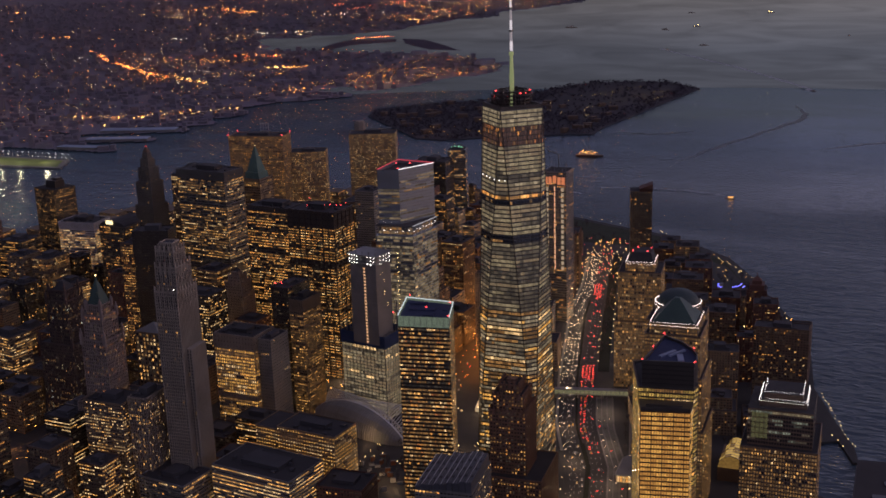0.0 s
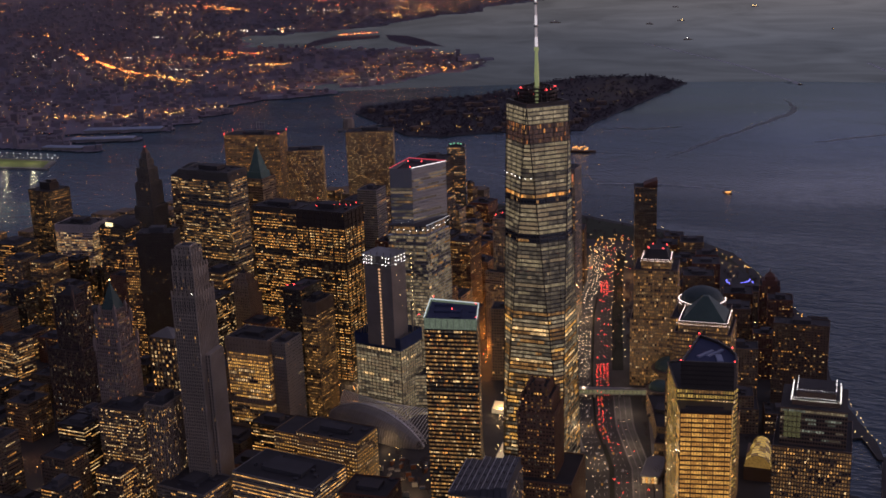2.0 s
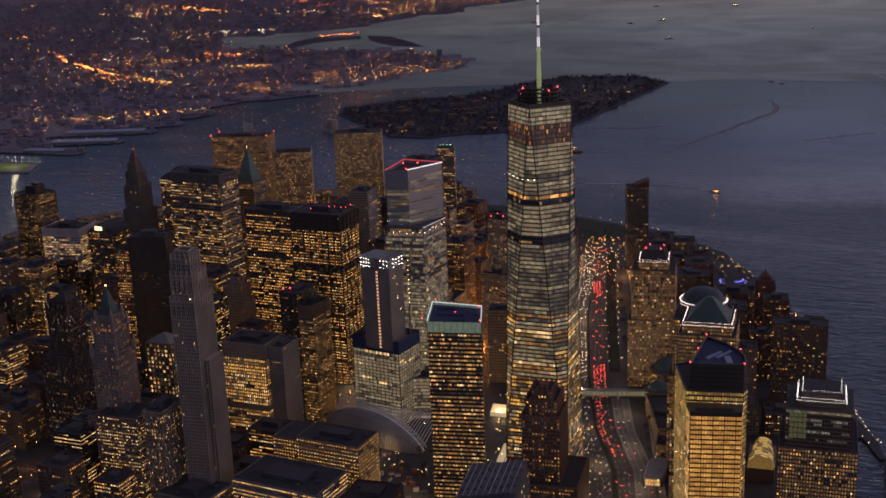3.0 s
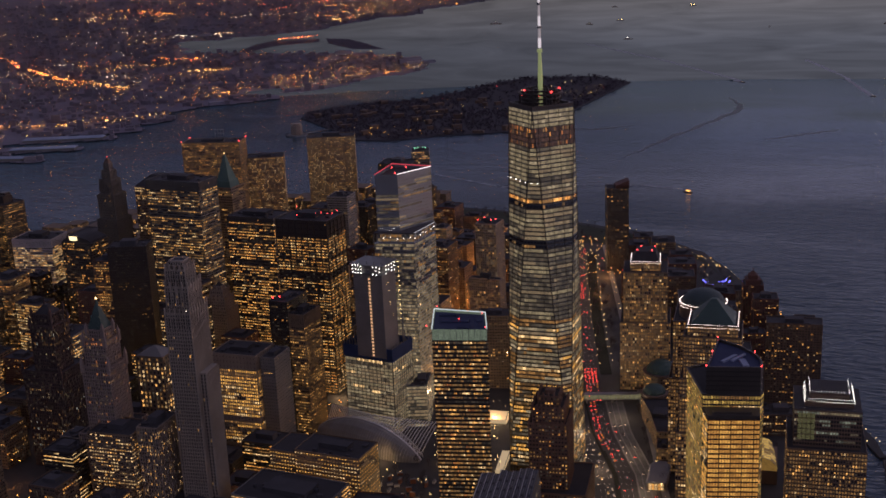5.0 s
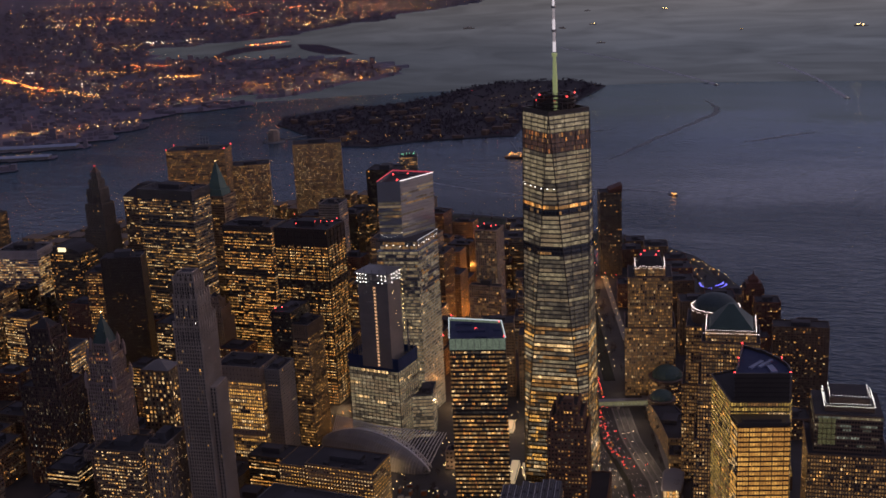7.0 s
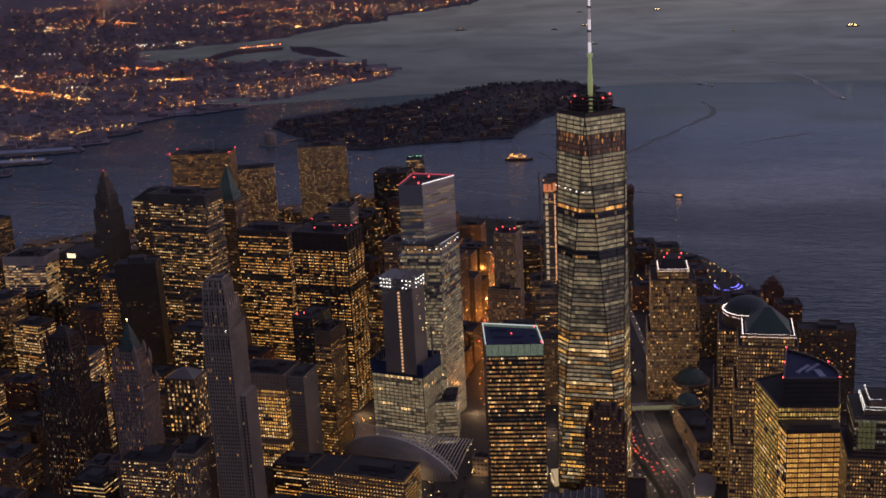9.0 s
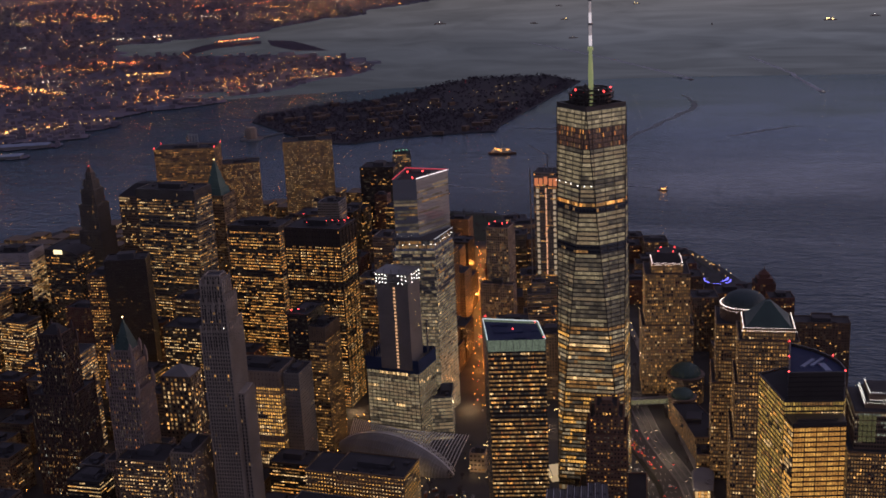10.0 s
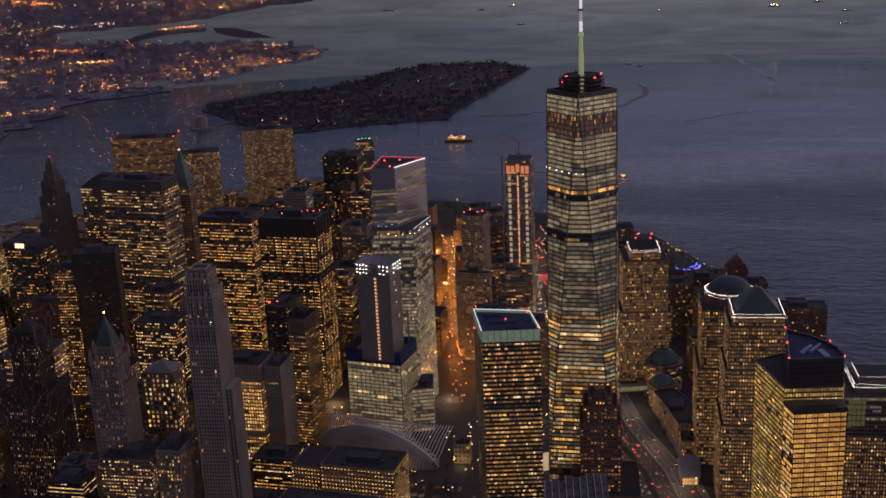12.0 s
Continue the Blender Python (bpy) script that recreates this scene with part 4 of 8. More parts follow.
def banded(name, label, pts, cuts, wall, category="office tower", seed=3, gear=True, beacons=0):
    """A tower whose storeys change style with height: cuts of (foot, top, style)."""
    rnd = random.Random(seed)
    base = (*middle(pts), cuts[0][0])
    ob = thing(name, label, category, base)
    mark(pts)
    wall_g, win, trim, slab = Geo(), Geo(), Geo(), Geo()
    wall_g.prism(pts, cuts[0][0], cuts[-1][1] + 1.2, top=False)
    inn = grow(pts, -0.7)
    for a in range(len(pts)):
        b = (a + 1) % len(pts)
        z = cuts[-1][1]
        wall_g.poly([(*inn[b], z), (*inn[a], z), (*inn[a], z + 1.2), (*inn[b], z + 1.2)])
        wall_g.poly([(*pts[a], z + 1.2), (*pts[b], z + 1.2), (*inn[b], z + 1.2), (*inn[a], z + 1.2)])
    slab.poly([(*p, cuts[-1][1]) for p in inn])
    for z0, z1, s in cuts:
        clad(win, trim, lambda z: pts, z0, z1, s, rnd)
    part("wall", wall_g, wall, ob, base=base)
    part("glazing", win, PANES, ob, kind="stuff", base=base)
    if trim.f:
        part("trim", trim, wall, ob, base=base)
    deck = part("roof", slab, ROOF, ob, base=base)
    if gear:
        plant(deck, base, pts, cuts[-1][1], rnd, 9, ROOF)
    if beacons:
        bulbs("beacon", [(rnd.uniform(min(p[0] for p in pts), max(p[0] for p in pts)), rnd.uniform(min(p[1] for p in pts), max(p[1] for p in pts)), cuts[-1][1] + rnd.uniform(4, 7)) for _ in range(beacons)], 0.8, BULB_R, ob, base)
    return ob


black_tower = banded("office_tower", "black steel office tower with bands of warm lit windows", pts, [(2.5, 156, st), (156, 165, off), (165, 210, st), (210, 231, blank)], BLACK, beacons=9)
for e in (0, 1):
    a, b = Vector(pts[e]), Vector(pts[e + 1])
    o = (b - a).normalized()
    n = max(1, round((b - a).length / 9.0))
    for k in range(n + 1):
        c = a.lerp(b, k / n) + Vector((o.y, -o.x)) * 0.3
        part("column", one_bar((*c, 2.5), (*c, 230), 1.1, 0.9), BLACK, black_tower, base=(*middle(pts), 2.5))

# broad bank tower with a plain crown
pts = corner_rect(-1132, 1359, 90, 44, -3)
st = style(fh=4.0, bw=3.1, ww=0.64, wh=0.5, p=0.76, run=3, spread=0.22, tones=((1, 5), (3, 4), (12, 8), (5, 4)), band=0.2, pier=0.3)
banded("office_tower", "broad pale bank tower with a ribbed plain crown", pts, [(2.5, 110, st), (110, 117, off), (117, 196, st), (196, 204, off), (204, 236, st), (236, 248, style(fh=12, bw=3, ww=0.1, wh=0.2, p=0, band=0, pier=0.5))], surface("dark_grey_aluminium", (0.1, 0.096, 0.094), rough=0.5, metal=0.2), seed=8)
# tower with a dark hipped roof behind it
pts = corner_rect(-1222, 1452, 66, 50, -3)
mark(pts)
ob = building("office_tower", "office tower with a dark hipped roof", [(pts, 2.5, 214)], GRANITE, style(p=0.42, tones=((1, 5), (3, 4), (5, 3))), "office tower", tops=False)
g = Geo()
g.prism(pts, 215.2, 231, pts1=rect(*middle(pts), 26, 16, -3))
part("hip_roof", g, ROOF, ob, base=(*middle(pts), 2.5))

# dark tower with warm windows
pts = corner_rect(-970, 1306, 72, 44, -1)
st = style(fh=3.9, bw=2.9, ww=0.66, wh=0.5, p=0.82, run=2.4, spread=0.22, tones=((1, 8), (2, 7), (3, 1), (12, 5)), band=0.25)
banded("office_tower", "dark office tower full of amber lit windows", pts, [(2.5, 150, st), (150, 158, off), (158, 210, st), (210, 216, blank)], DARK, seed=4)

# waterfront blocks
w = simple("office_tower", "broad brown waterfront office tower with red corner beacons", corner_rect(-1386, 1826, 110, 46, 14), 207, TAN, style(bw=3.0, ww=0.6, p=0.8, wh=0.36, run=2.5, spread=0.12, tones=((1, 3), (2, 2), (12, 7), (5, 3)), pier=0.4), many=6)
q = corner_rect(-1386, 1826, 110, 46, 14)
bulbs("beacon", [(*p, 210) for p in q], 1.3, BULB_R, w, (*middle(q), 2.5))
for k in range(4):
    unit_box("antenna_frame", STEEL, w, (*middle(q), 2.5), -1334 + k * 6, 1862, 207, 0.9, 0.9, 24, 4)
for z in (214, 221, 228):
    unit_box("antenna_frame", STEEL, w, (*middle(q), 2.5), -1325, 1862, z, 20, 0.9, 0.9, 4)
simple("office_tower", "square brown office block with a small roof house", corner_rect(-1290, 1890, 70, 44, 26), 168, TAN, style(bw=3.0, ww=0.5, p=0.7, run=1.4, spread=0.1, wh=0.38, tones=((1, 4), (3, 3), (12, 6))))
simple("office_tower", "tall office slab with dense small warm windows", corner_rect(-1200, 1968, 92, 45, 24), 195, TAN, style(fh=3.7, bw=3.3, ww=0.42, wh=0.36, p=0.86, run=1.4, spread=0.05, tones=((1, 3), (3, 4), (12, 7))))
q = corner_rect(-990, 1985, 34, 34, 20)
w = simple("office_tower", "office tower with pale green lamps round its roof", q, 172, CURTAIN, style(p=0.35))
bulbs("roof_lamp", [(-984, 1990, 178), (-978, 1992, 179), (-971, 1994, 179), (-966, 1998, 178)], 0.9, BULB_G, w, (*middle(q), 2.5))
unit_box("roof_house", GRAVEL, w, (*middle(q), 2.5), *middle(q), 172, 22, 22, 5, 20)
simple("office_tower", "very dark office block above the harbour", corner_rect(-1030, 1921, 62, 50, 6), 160, BLACK, style(p=0.12, tones=((1, 3), (2, 2))))


# glass tower cut to a wedge
def wedge_tower():
    low = [(-718, 1230), (-669, 1238), (-664, 1294), (-724, 1302)]
    up = [(-716, 1238), (-690, 1246), (-668, 1298), (-722, 1303)]
    mark(low)
    base = (*middle(low), 2.5)
    ob = thing("office_tower", "slim glass tower with a wedge top mirroring the sky", "office tower", base)
    rnd = random.Random(21)
    body, win, trim = Geo(), Geo(), Geo()
    body.prism(low, 2.5, 214)
    inn = grow(low, -3.5)
    body.prism(inn, 214, 226, top=False)
    body.prism(up, 226, 296, top=False)
    lit = style(fh=4.1, bw=1.7, ww=0.9, wh=0.68, p=0.92, run=2.4, spread=0.12, tones=((6, 10), (3, 1), (9, 10), (13, 7), (14, 6)), band=0.1, unlit=14)
    dusk = style(fh=4.1, bw=2.0, ww=0.95, wh=0.7, p=0.8, run=3, spread=0.2, tones=((12, 2), (6, 4), (9, 6), (13, 3), (14, 8)), band=0.1, unlit=11)
    clad(win, trim, lambda z: low, 2.5, 158, lit, rnd)
    clad(win, trim, lambda z: low, 158, 214, dusk, rnd)
    clad(win, trim, lambda z: inn, 215, 225, style(fh=5, bw=3.4, ww=0.85, wh=0.7, p=0.7, tones=((5, 3), (12, 3), (9, 2)), band=0, unlit=11), rnd)
    clad(win, trim, lambda z: up, 228, 276, style(fh=4.1, bw=3.4, ww=0.93, wh=0.66, p=0.6, run=9, spread=0.3, tones=((9, 2), (14, 8), (5, 2)), band=0.0, unlit=10), rnd, skip=(1,))
    clad(win, trim, lambda z: up, 276, 294, style(fh=4.1, bw=3.4, ww=0.93, wh=0.66, p=0.08, run=16, tones=((12, 6),), band=0.0, unlit=10), rnd, skip=(1,))
    clad(win, trim, lambda z: up, 229, 294, style(fh=4.06, bw=2.6, ww=0.97, wh=0.6, p=0.3, run=10, spread=0.5, tones=((14, 5), (9, 2), (5, 1)), band=0.0, unlit=10), rnd, skip=(0, 2, 3))
    part("body", body, SKYGLASS, ob, "mirror glass faces", base=base)
    part("glazing", win, PANES, ob, kind="stuff", base=base)
    part("trim", trim, STEEL, ob, base=base)
    # fine joints on the smooth face
    a, b = Vector(up[1]), Vector(up[2])
    d = (b - a).normalized()
    o = Vector((d.y, -d.x)) * 0.12
    for k in range(1, 17):
        z = 226 + k * 4.1
        part("glazing_joint", one_bar((*(a + o), z), (*(b + o), z), 0.3, 0.3), DARK, ob, base=base)
    for p in along(low, 9.0, 0):
        unit_box("loggia_column", STEEL, ob, base, p[0], p[1], 214, 0.9, 0.9, 12, 5)
    deck = Geo()
    deck.prism(low, 226, 227, bottom=True)
    part("terrace", deck, GRAVEL, ob, "grey terrace deck", base=base)
    top = Geo()
    top.poly([(*p, 292) for p in grow(up, -0.6)])
    part("roof", top, ROOF, ob, base=base)
    curve = [(-716 + 26 * k / 9, 1236 + 8 * k / 9, 234.0 - 5.5 * math.sin(k / 9 * 3.14)) for k in range(10)]
    bulbs("light_string", curve, 0.2, BULB_W, ob, base)
    part("rim_light", one_bar((*up[1], 296.4), (*up[2], 296.4), 0.9, 0.8), glow("rim_light_white", (1, 0.92, 0.92), 1.2), ob, "bright white roof edge", base=base)
    part("terrace_rim_light", one_bar((*low[1], 227.4), (*low[2], 227.4), 0.5, 0.5), glow("terrace_rim_white", (0.9, 0.92, 1.0), 0.5), ob, "pale terrace edge", base=base)
    redm = glow("rim_light_red", (1, 0.1, 0.14), 0.45)
    part("red_rim_light", one_bar((*up[2], 296.6), (*up[3], 296.6), 1.2, 1.0), redm, ob, "red glowing roof edge", base=base)
    part("red_rim_light", one_bar((*up[3], 296.6), (*up[0], 296.6), 0.8, 0.8), redm, ob, "red glowing roof edge", base=base)
    bulbs("beacon", [(-700, 1262, 294), (-695, 1285, 297), (-712, 1280, 297)], 1.1, BULB_R, ob, base)
    lamps = [(*Vector(low[1]).lerp(Vector(low[2]), (k + 0.5) / 8), 221 + k % 2 * 1.5) for k in range(8)] + [(*Vector(low[0]).lerp(Vector(low[1]), (k + 0.5) / 6), 220 + k % 3) for k in range(1, 6)]
    bulbs("lamp", [(x, y - 0.8, z) for x, y, z in lamps], 0.6, BULB_W, ob, base)
    bulbs("atrium_light", [(-690 + 0.2 * (k % 3), 1233.5, 120 + k * 6) for k in range(13)], 0.5, BULB_Y, ob, base)


wedge_tower()


# tower under construction: glazed lower floors, netting and a concrete core with work lights
def unfinished_tower():
    pts = corner_rect(-730, 1157, 64, 46, -6)
    mark(pts)
    base = (*middle(pts), 2.5)
    ob = thing("construction_tower", "unfinished tower with a bare concrete core and work lights", "tower", base)
    rnd = random.Random(31)
    slabs, win, net = Geo(), Geo(), Geo()
    slabs.prism(grow(pts, -2), 2.5, 104, top=True)
    st = style(fh=4.2, bw=2.7, ww=0.97, wh=0.74, p=0.97, run=7, spread=0.0, tones=((9, 8), (6, 6), (13, 7), (14, 3), (3, 1)), band=0.3, unlit=14)
    clad(win, None, lambda z: pts, 4, 96, st, rnd)
    part("inner_block", slabs, CONC, ob, base=base)
    for k in range(23):
        g = Geo()
        g.prism(grow(pts, 0.4), 3.4 + k * 4.2, 4.1 + k * 4.2, bottom=True)
        part("floor_slab", g, CONC, ob, base=base)
    part("glazing", win, PANES, ob, "brightly lit open floors", kind="stuff", base=base)
    for e in (0, 1):
        p, q = Vector(pts[e]), Vector(pts[e + 1])
        o = (q - p).normalized()
        n = max(1, round((q - p).length / 5.4))
        for j in range(n + 1):
            c = p.lerp(q, j / n) + Vector((o.y, -o.x)) * 0.5
            part("facade_column", one_bar((*c, 2.5), (*c, 96), 0.5, 0.5), DARK, ob, base=base)
    o = grow(pts, 1.0)
    net.prism(o, 96, 112, top=False)
    net.prism(o[::-1], 96.1, 111.9, top=False)
    part("safety_netting", net, NETTING, ob, "blue safety netting", base=base)
    for a in range(4):
        p, q = Vector(pts[a]), Vector(pts[(a + 1) % 4])
        for j in range(8):
            c = p.lerp(q, j / 8)
            unit_box("column", STEEL, ob, base, c.x, c.y, 96, 0.9, 0.9, 16 + rnd.uniform(0, 9), -6)
    core = rect(-690, 1166, 38, 30, -6)
    cg = Geo()
    cg.prism(core, 100, 210.5)
    part("core", cg, CONC, ob, "bare concrete core", base=base)
    strip = Geo()
    a, b = Vector(core[0]), Vector(core[1])
    for k in range(24):
        c = a.lerp(b, 0.56) + Vector((-0.1, -1)) * 0.6
        strip.box(c.x, c.y, 102 + k * 4.0, 2.2, 0.6, 2.0, -6)
    part("stair_light", strip, glow("warm_work_light", (1.0, 0.55, 0.28), 0.8), ob, "column of warm stair lights", kind="stuff", base=base)
    e0, e1 = Vector(core[1]), Vector(core[2])
    bulbs("side_light", [(*(e0.lerp(e1, rnd.uniform(0.2, 0.8)) + Vector((0.8, 0))), rnd.uniform(106, 190)) for _ in range(7)], 0.35, BULB_Y, ob, base)
    for k in range(12):
        g = Geo()
        g.prism(grow(core, 0.12), 104 + k * 8.2, 104.4 + k * 8.2, bottom=True)
        part("pour_joint", g, CONC, ob, base=base)
    form = Geo()
    form.prism(grow(core, 2.2), 201, 202, bottom=True)
    for x in range(5):
        c = Vector(core[0]).lerp(Vector(core[1]), x / 4)
        form.bar((*c, 200), (*c, 216), 0.7, 0.7)
        c = Vector(core[3]).lerp(Vector(core[2]), x / 4)
        form.bar((*c, 200), (*c, 216), 0.7, 0.7)
    form.prism(grow(core, 2.5), 211, 212, bottom=True)
    part("formwork", form, STEEL, ob, "climbing formwork platforms", kind="stuff", base=base)
    q = grow(core, 2.8)
    pts2 = []
    for a, k0, k1, n in ((0, 0.06, 0.4, 4), (0, 0.66, 0.97, 3), (1, 0.15, 0.85, 4)):
        p0, p1 = Vector(q[a]), Vector(q[a + 1])
        for z in (202.0, 206.0, 210.5):
            pts2 += [(*p0.lerp(p1, k0 + (k1 - k0) * (j + 0.5) / n), z + rnd.uniform(-0.6, 0.6)) for j in range(n) if rnd.random() < 0.85]
    bulbs("work_light", pts2, 0.75, BULB_W, ob, base)
    crane = Geo()
    cx, cy = -700, 1150
    crane.bar((-664, 1180, 100), (-664, 1180, 150), 1.6, 1.6)
    part("crane_mast", crane, STEEL, ob, base=base)


unfinished_tower()

# lit podium beside the unfinished tower
simple("office_building", "lit glass podium with a grey flat roof", [(-663, 1180), (-641, 1188), (-651, 1228), (-663, 1225)], 55, CURTAIN, style(fh=4.2, bw=2.7, ww=0.96, wh=0.72, p=0.97, run=6, spread=0.0, tones=((9, 6), (13, 5), (14, 4), (6, 2)), unlit=14), roof=GRAVEL)

# towers round the old church street
slab = corner_rect(-810, 1128, 25, 46, -2)
w = simple("office_tower", "slim black hotel slab with two red beacons", slab, 166, BLACK, style(p=0.14, bw=3, tones=((12, 4), (5, 3), (2, 1))))
bulbs("beacon", [(-806, 1132, 170), (-798, 1134, 171)], 1.1, BULB_R, w, (*middle(slab), 2.5))
grid = style(fh=3.6, bw=2.8, ww=0.66, wh=0.5, p=0.85, run=2.5, spread=0.15, tones=((1, 4), (12, 6), (5, 3)), pier=0.6)
banded("office_tower", "narrow tower with warm windows between pale columns", corner_rect(-785, 1128, 20, 38, -2), [(2.5, 138, grid), (138, 152, style(fh=14, bw=2.8, ww=0.1, wh=0.6, p=0, band=0, pier=0.7))], TAN, seed=12)
tall = style(fh=4.1, bw=2.8, ww=0.6, wh=0.6, p=0.95, run=5, spread=0.08, tones=((7, 6), (12, 6), (3, 3), (17, 2)), band=0.2, pier=0.5)
plain = style(fh=6, bw=4.2, ww=0.16, wh=0.3, p=0.0, band=0, pier=0.4)
old = corner_rect(-848, 1058, 56, 44, 2)
ob = banded("office_tower", "old stone office block with tall golden windows under a blank cornice", old, [(2.5, 16, plain), (16, 44, tall), (44, 50, plain), (50, 107, tall), (107, 124, plain)], STONE, seed=21)
simple("office_tower", "windowless side wing of the old stone block", corner_rect(-790, 1066, 18, 38, 2), 121, CONC, style(p=0.0, ww=0.2))


# slender pale residential tower with a sculpted crown
PALESTONE = surface("warm_pale_limestone", (0.34, 0.285, 0.235))


def residential_tower():
    c, r = (-762, 897), 8
    t = [rect(*c, 29, 41, r), rect(*c, 25, 37, r), rect(c[0], c[1] - 1, 22.5, 28, r), rect(c[0] - 1, c[1] - 2, 20, 20, r), rect(c[0] - 1, c[1] - 2, 15, 14, r)]
    mark(t[0])
    st = style(fh=3.6, bw=2.5, ww=0.46, wh=0.66, p=0.012, run=1.3, tones=((5, 5), (1, 1)), band=0, pier=1.0, unlit=0)
    ob = building("residential_tower", "slender pale limestone tower with a stepped crown, mostly unlit", [(t[0], 2.5, 34), (t[1], 34, 237), (t[2], 237, 262), (t[3], 262, 278), (t[4], 278, 286)], PALESTONE, st, "tower", roof=GRAVEL, tops=False)
    base = (*middle(t[0]), 2.5)
    wing, win, trim = Geo(), Geo(), Geo()
    foot = rect(c[0] + 15.6, c[1] + 4, 6.2, 26, r)
    wing.prism(foot, 2.5, 176)
    clad(win, trim, lambda z: foot, 4, 175, st, random.Random(4), skip=(3,))
    side = part("side_wing", wing, PALESTONE, ob, "narrow lower wing", base=base)
    part("glazing", win, PANES, side, kind="stuff", base=base)
    part("trim", trim, PALESTONE, side, base=base)
    for q, z0, z1 in ((t[1], 230, 243), (t[2], 255, 268), (t[3], 272, 284)):
        for p in along(q, 5.0, 0):
            unit_box("pinnacle", PALESTONE, ob, base, p[0], p[1], z0, 1.5, 1.5, z1 - z0, r)
    for q, z0, z1 in ((t[1], 222, 234), (t[2], 246, 258), (t[3], 265, 275)):
        for e in (0, 1, 3):
            a, b = Vector(q[e]), Vector(q[(e + 1) % 4])
            d = (b - a).normalized()
            o = Vector((d.y, -d.x)) * 0.5
            n = max(2, round((b - a).length / 5.0))
            for k in range(n):
                c = a.lerp(b, (k + 0.5) / n) + o
                g = Geo()
                l, r2 = c - d * 1.1, c + d * 1.1
                g.poly([(*l, z0), (*r2, z0), (*r2, z1 - 1.6), (*(c + d * 0.7), z1 - 0.4), (*c, z1), (*(c - d * 0.7), z1 - 0.4), (*l, z1 - 1.6)])
                part("arched_opening", g, GLASS, ob, "tall dark arched opening", base=base)
    bulbs("lamp", [(-752, 882, 240)], 0.6, BULB_W, ob, base)


residential_tower()


# gothic tower with a copper spire
PALEBUFF = surface("buff_terracotta", (0.27, 0.205, 0.18), rough=0.7)


def gothic_tower():
    c, r = (-855, 883), 4
    low, t1, t2, t3 = rect(c[0] - 4, c[1] + 8, 44, 56, r), rect(*c, 30, 30, r), rect(*c, 24, 24, r), rect(*c, 18, 18, r)
    mark(low)
    st = style(fh=3.9, bw=2.6, ww=0.42, wh=0.6, p=0.17, run=2.2, spread=0.6, tones=((15, 9), (12, 3), (5, 6)), band=0, pier=0.6)
    ob = building("gothic_tower", "gothic stone tower with a green copper spire", [(low, 2.5, 108), (t1, 108, 177), (t2, 177, 203), (t3, 203, 214)], PALEBUFF, st, "tower", tops=False)
    base = (*middle(low), 2.5)
    g = Geo()
    g.prism(grow(t3, -0.5), 214, 237, pts1=rect(*c, 3.5, 3.5, r))
    g.prism(rect(*c, 3.2, 3.2, r), 237, 243, pts1=rect(*c, 0.5, 0.5, r))
    part("spire", g, COPPER, ob, "green copper pyramid spire", base=base)
    for q, z0, h in ((t1, 172, 18), (t2, 198, 16), (t3, 209, 13)):
        for p in q:
            tur = Geo()
            tur.prism(rect(*p, 3, 3, r), z0, z0 + h * 0.6, top=False)
            tur.prism(rect(*p, 3, 3, r), z0 + h * 0.6, z0 + h, pts1=rect(*p, 0.3, 0.3, r))
            part("turret", tur, PALEBUFF, ob, base=base)
    for k in range(3):
        for s in (-1, 1):
            unit_box("dormer", COPPER, ob, base, c[0] + s * 4, c[1] - 7 + k * 0.8, 216 + k * 5, 1.4, 1.6, 2.2, r)
    bulbs("lantern", [(*c, 244.5)], 1.1, BULB_Y, ob, base)


gothic_tower()

# blocks round the gothic tower
ob = simple("office_building", "wide office block with rows of small warm windows", corner_rect(-856, 846, 48, 38, 4), 119, TAN, style(fh=3.5, bw=2.9, ww=0.55, wh=0.45, p=0.5, run=2, tones=((1, 3), (3, 6), (5, 2))))
simple("office_building", "ribbed pale office tower beside the gothic tower", corner_rect(-806, 858, 22, 40, 4), 125, STONE, style(fh=3.6, bw=2.6, ww=0.4, wh=0.6, p=0.25, run=1.3, tones=((1, 4), (3, 3), (5, 4)), pier=0.6, band=0))
t = corner_rect(-854, 932, 31, 26, 4)
ob = simple("office_building", "stone tower with a small pyramid roof", t, 166, TAN, style(fh=4.6, bw=4.2, ww=0.46, wh=0.57, p=0.34, run=1.5, spread=0.6, tones=((1, 3), (3, 3), (12, 3), (5, 2)), band=0, pier=0.4), tops=False)
g = Geo()
g.prism(t, 166.5, 175, pts1=rect(*middle(t), 2, 2, 4))
part("pyramid_roof", g, CONC, ob, base=(*middle(t), 2.5))


# stepped art deco telephone building
DECO = surface("reddish_brown_brick", (0.19, 0.11, 0.075))


def deco_tower():
    c, r = (-428, 985), 8
    t = [rect(-424, 990, 62, 70, r), rect(*c, 36, 40, r), rect(*c, 30, 32, r), rect(*c, 20, 22, r)]
    mark(t[0], 3)
    ob = building("deco_tower", "brown brick stepped telephone building", [(t[0], 2.5, 62), (t[1], 62, 128), (t[2], 128, 143), (t[3], 143, 152)], DECO, style(fh=3.9, bw=2.9, ww=0.42, wh=0.55, p=0.3, run=1.8, tones=((2, 4), (12, 9), (1, 1)), band=0, pier=0.5), "tower", tops=False)
    base = (*middle(t[0]), 2.5)
    for q, z in ((t[1], 124), (t[2], 139), (t[3], 149)):
        for p in along(q, 4.2, 0):
            unit_box("buttress", DECO, ob, base, p[0], p[1], z, 1.7, 1.7, 7, r)
    unit_box("machine_room", DECO, ob, base, c[0], c[1], 152, 9, 9, 4, r)


deco_tower()

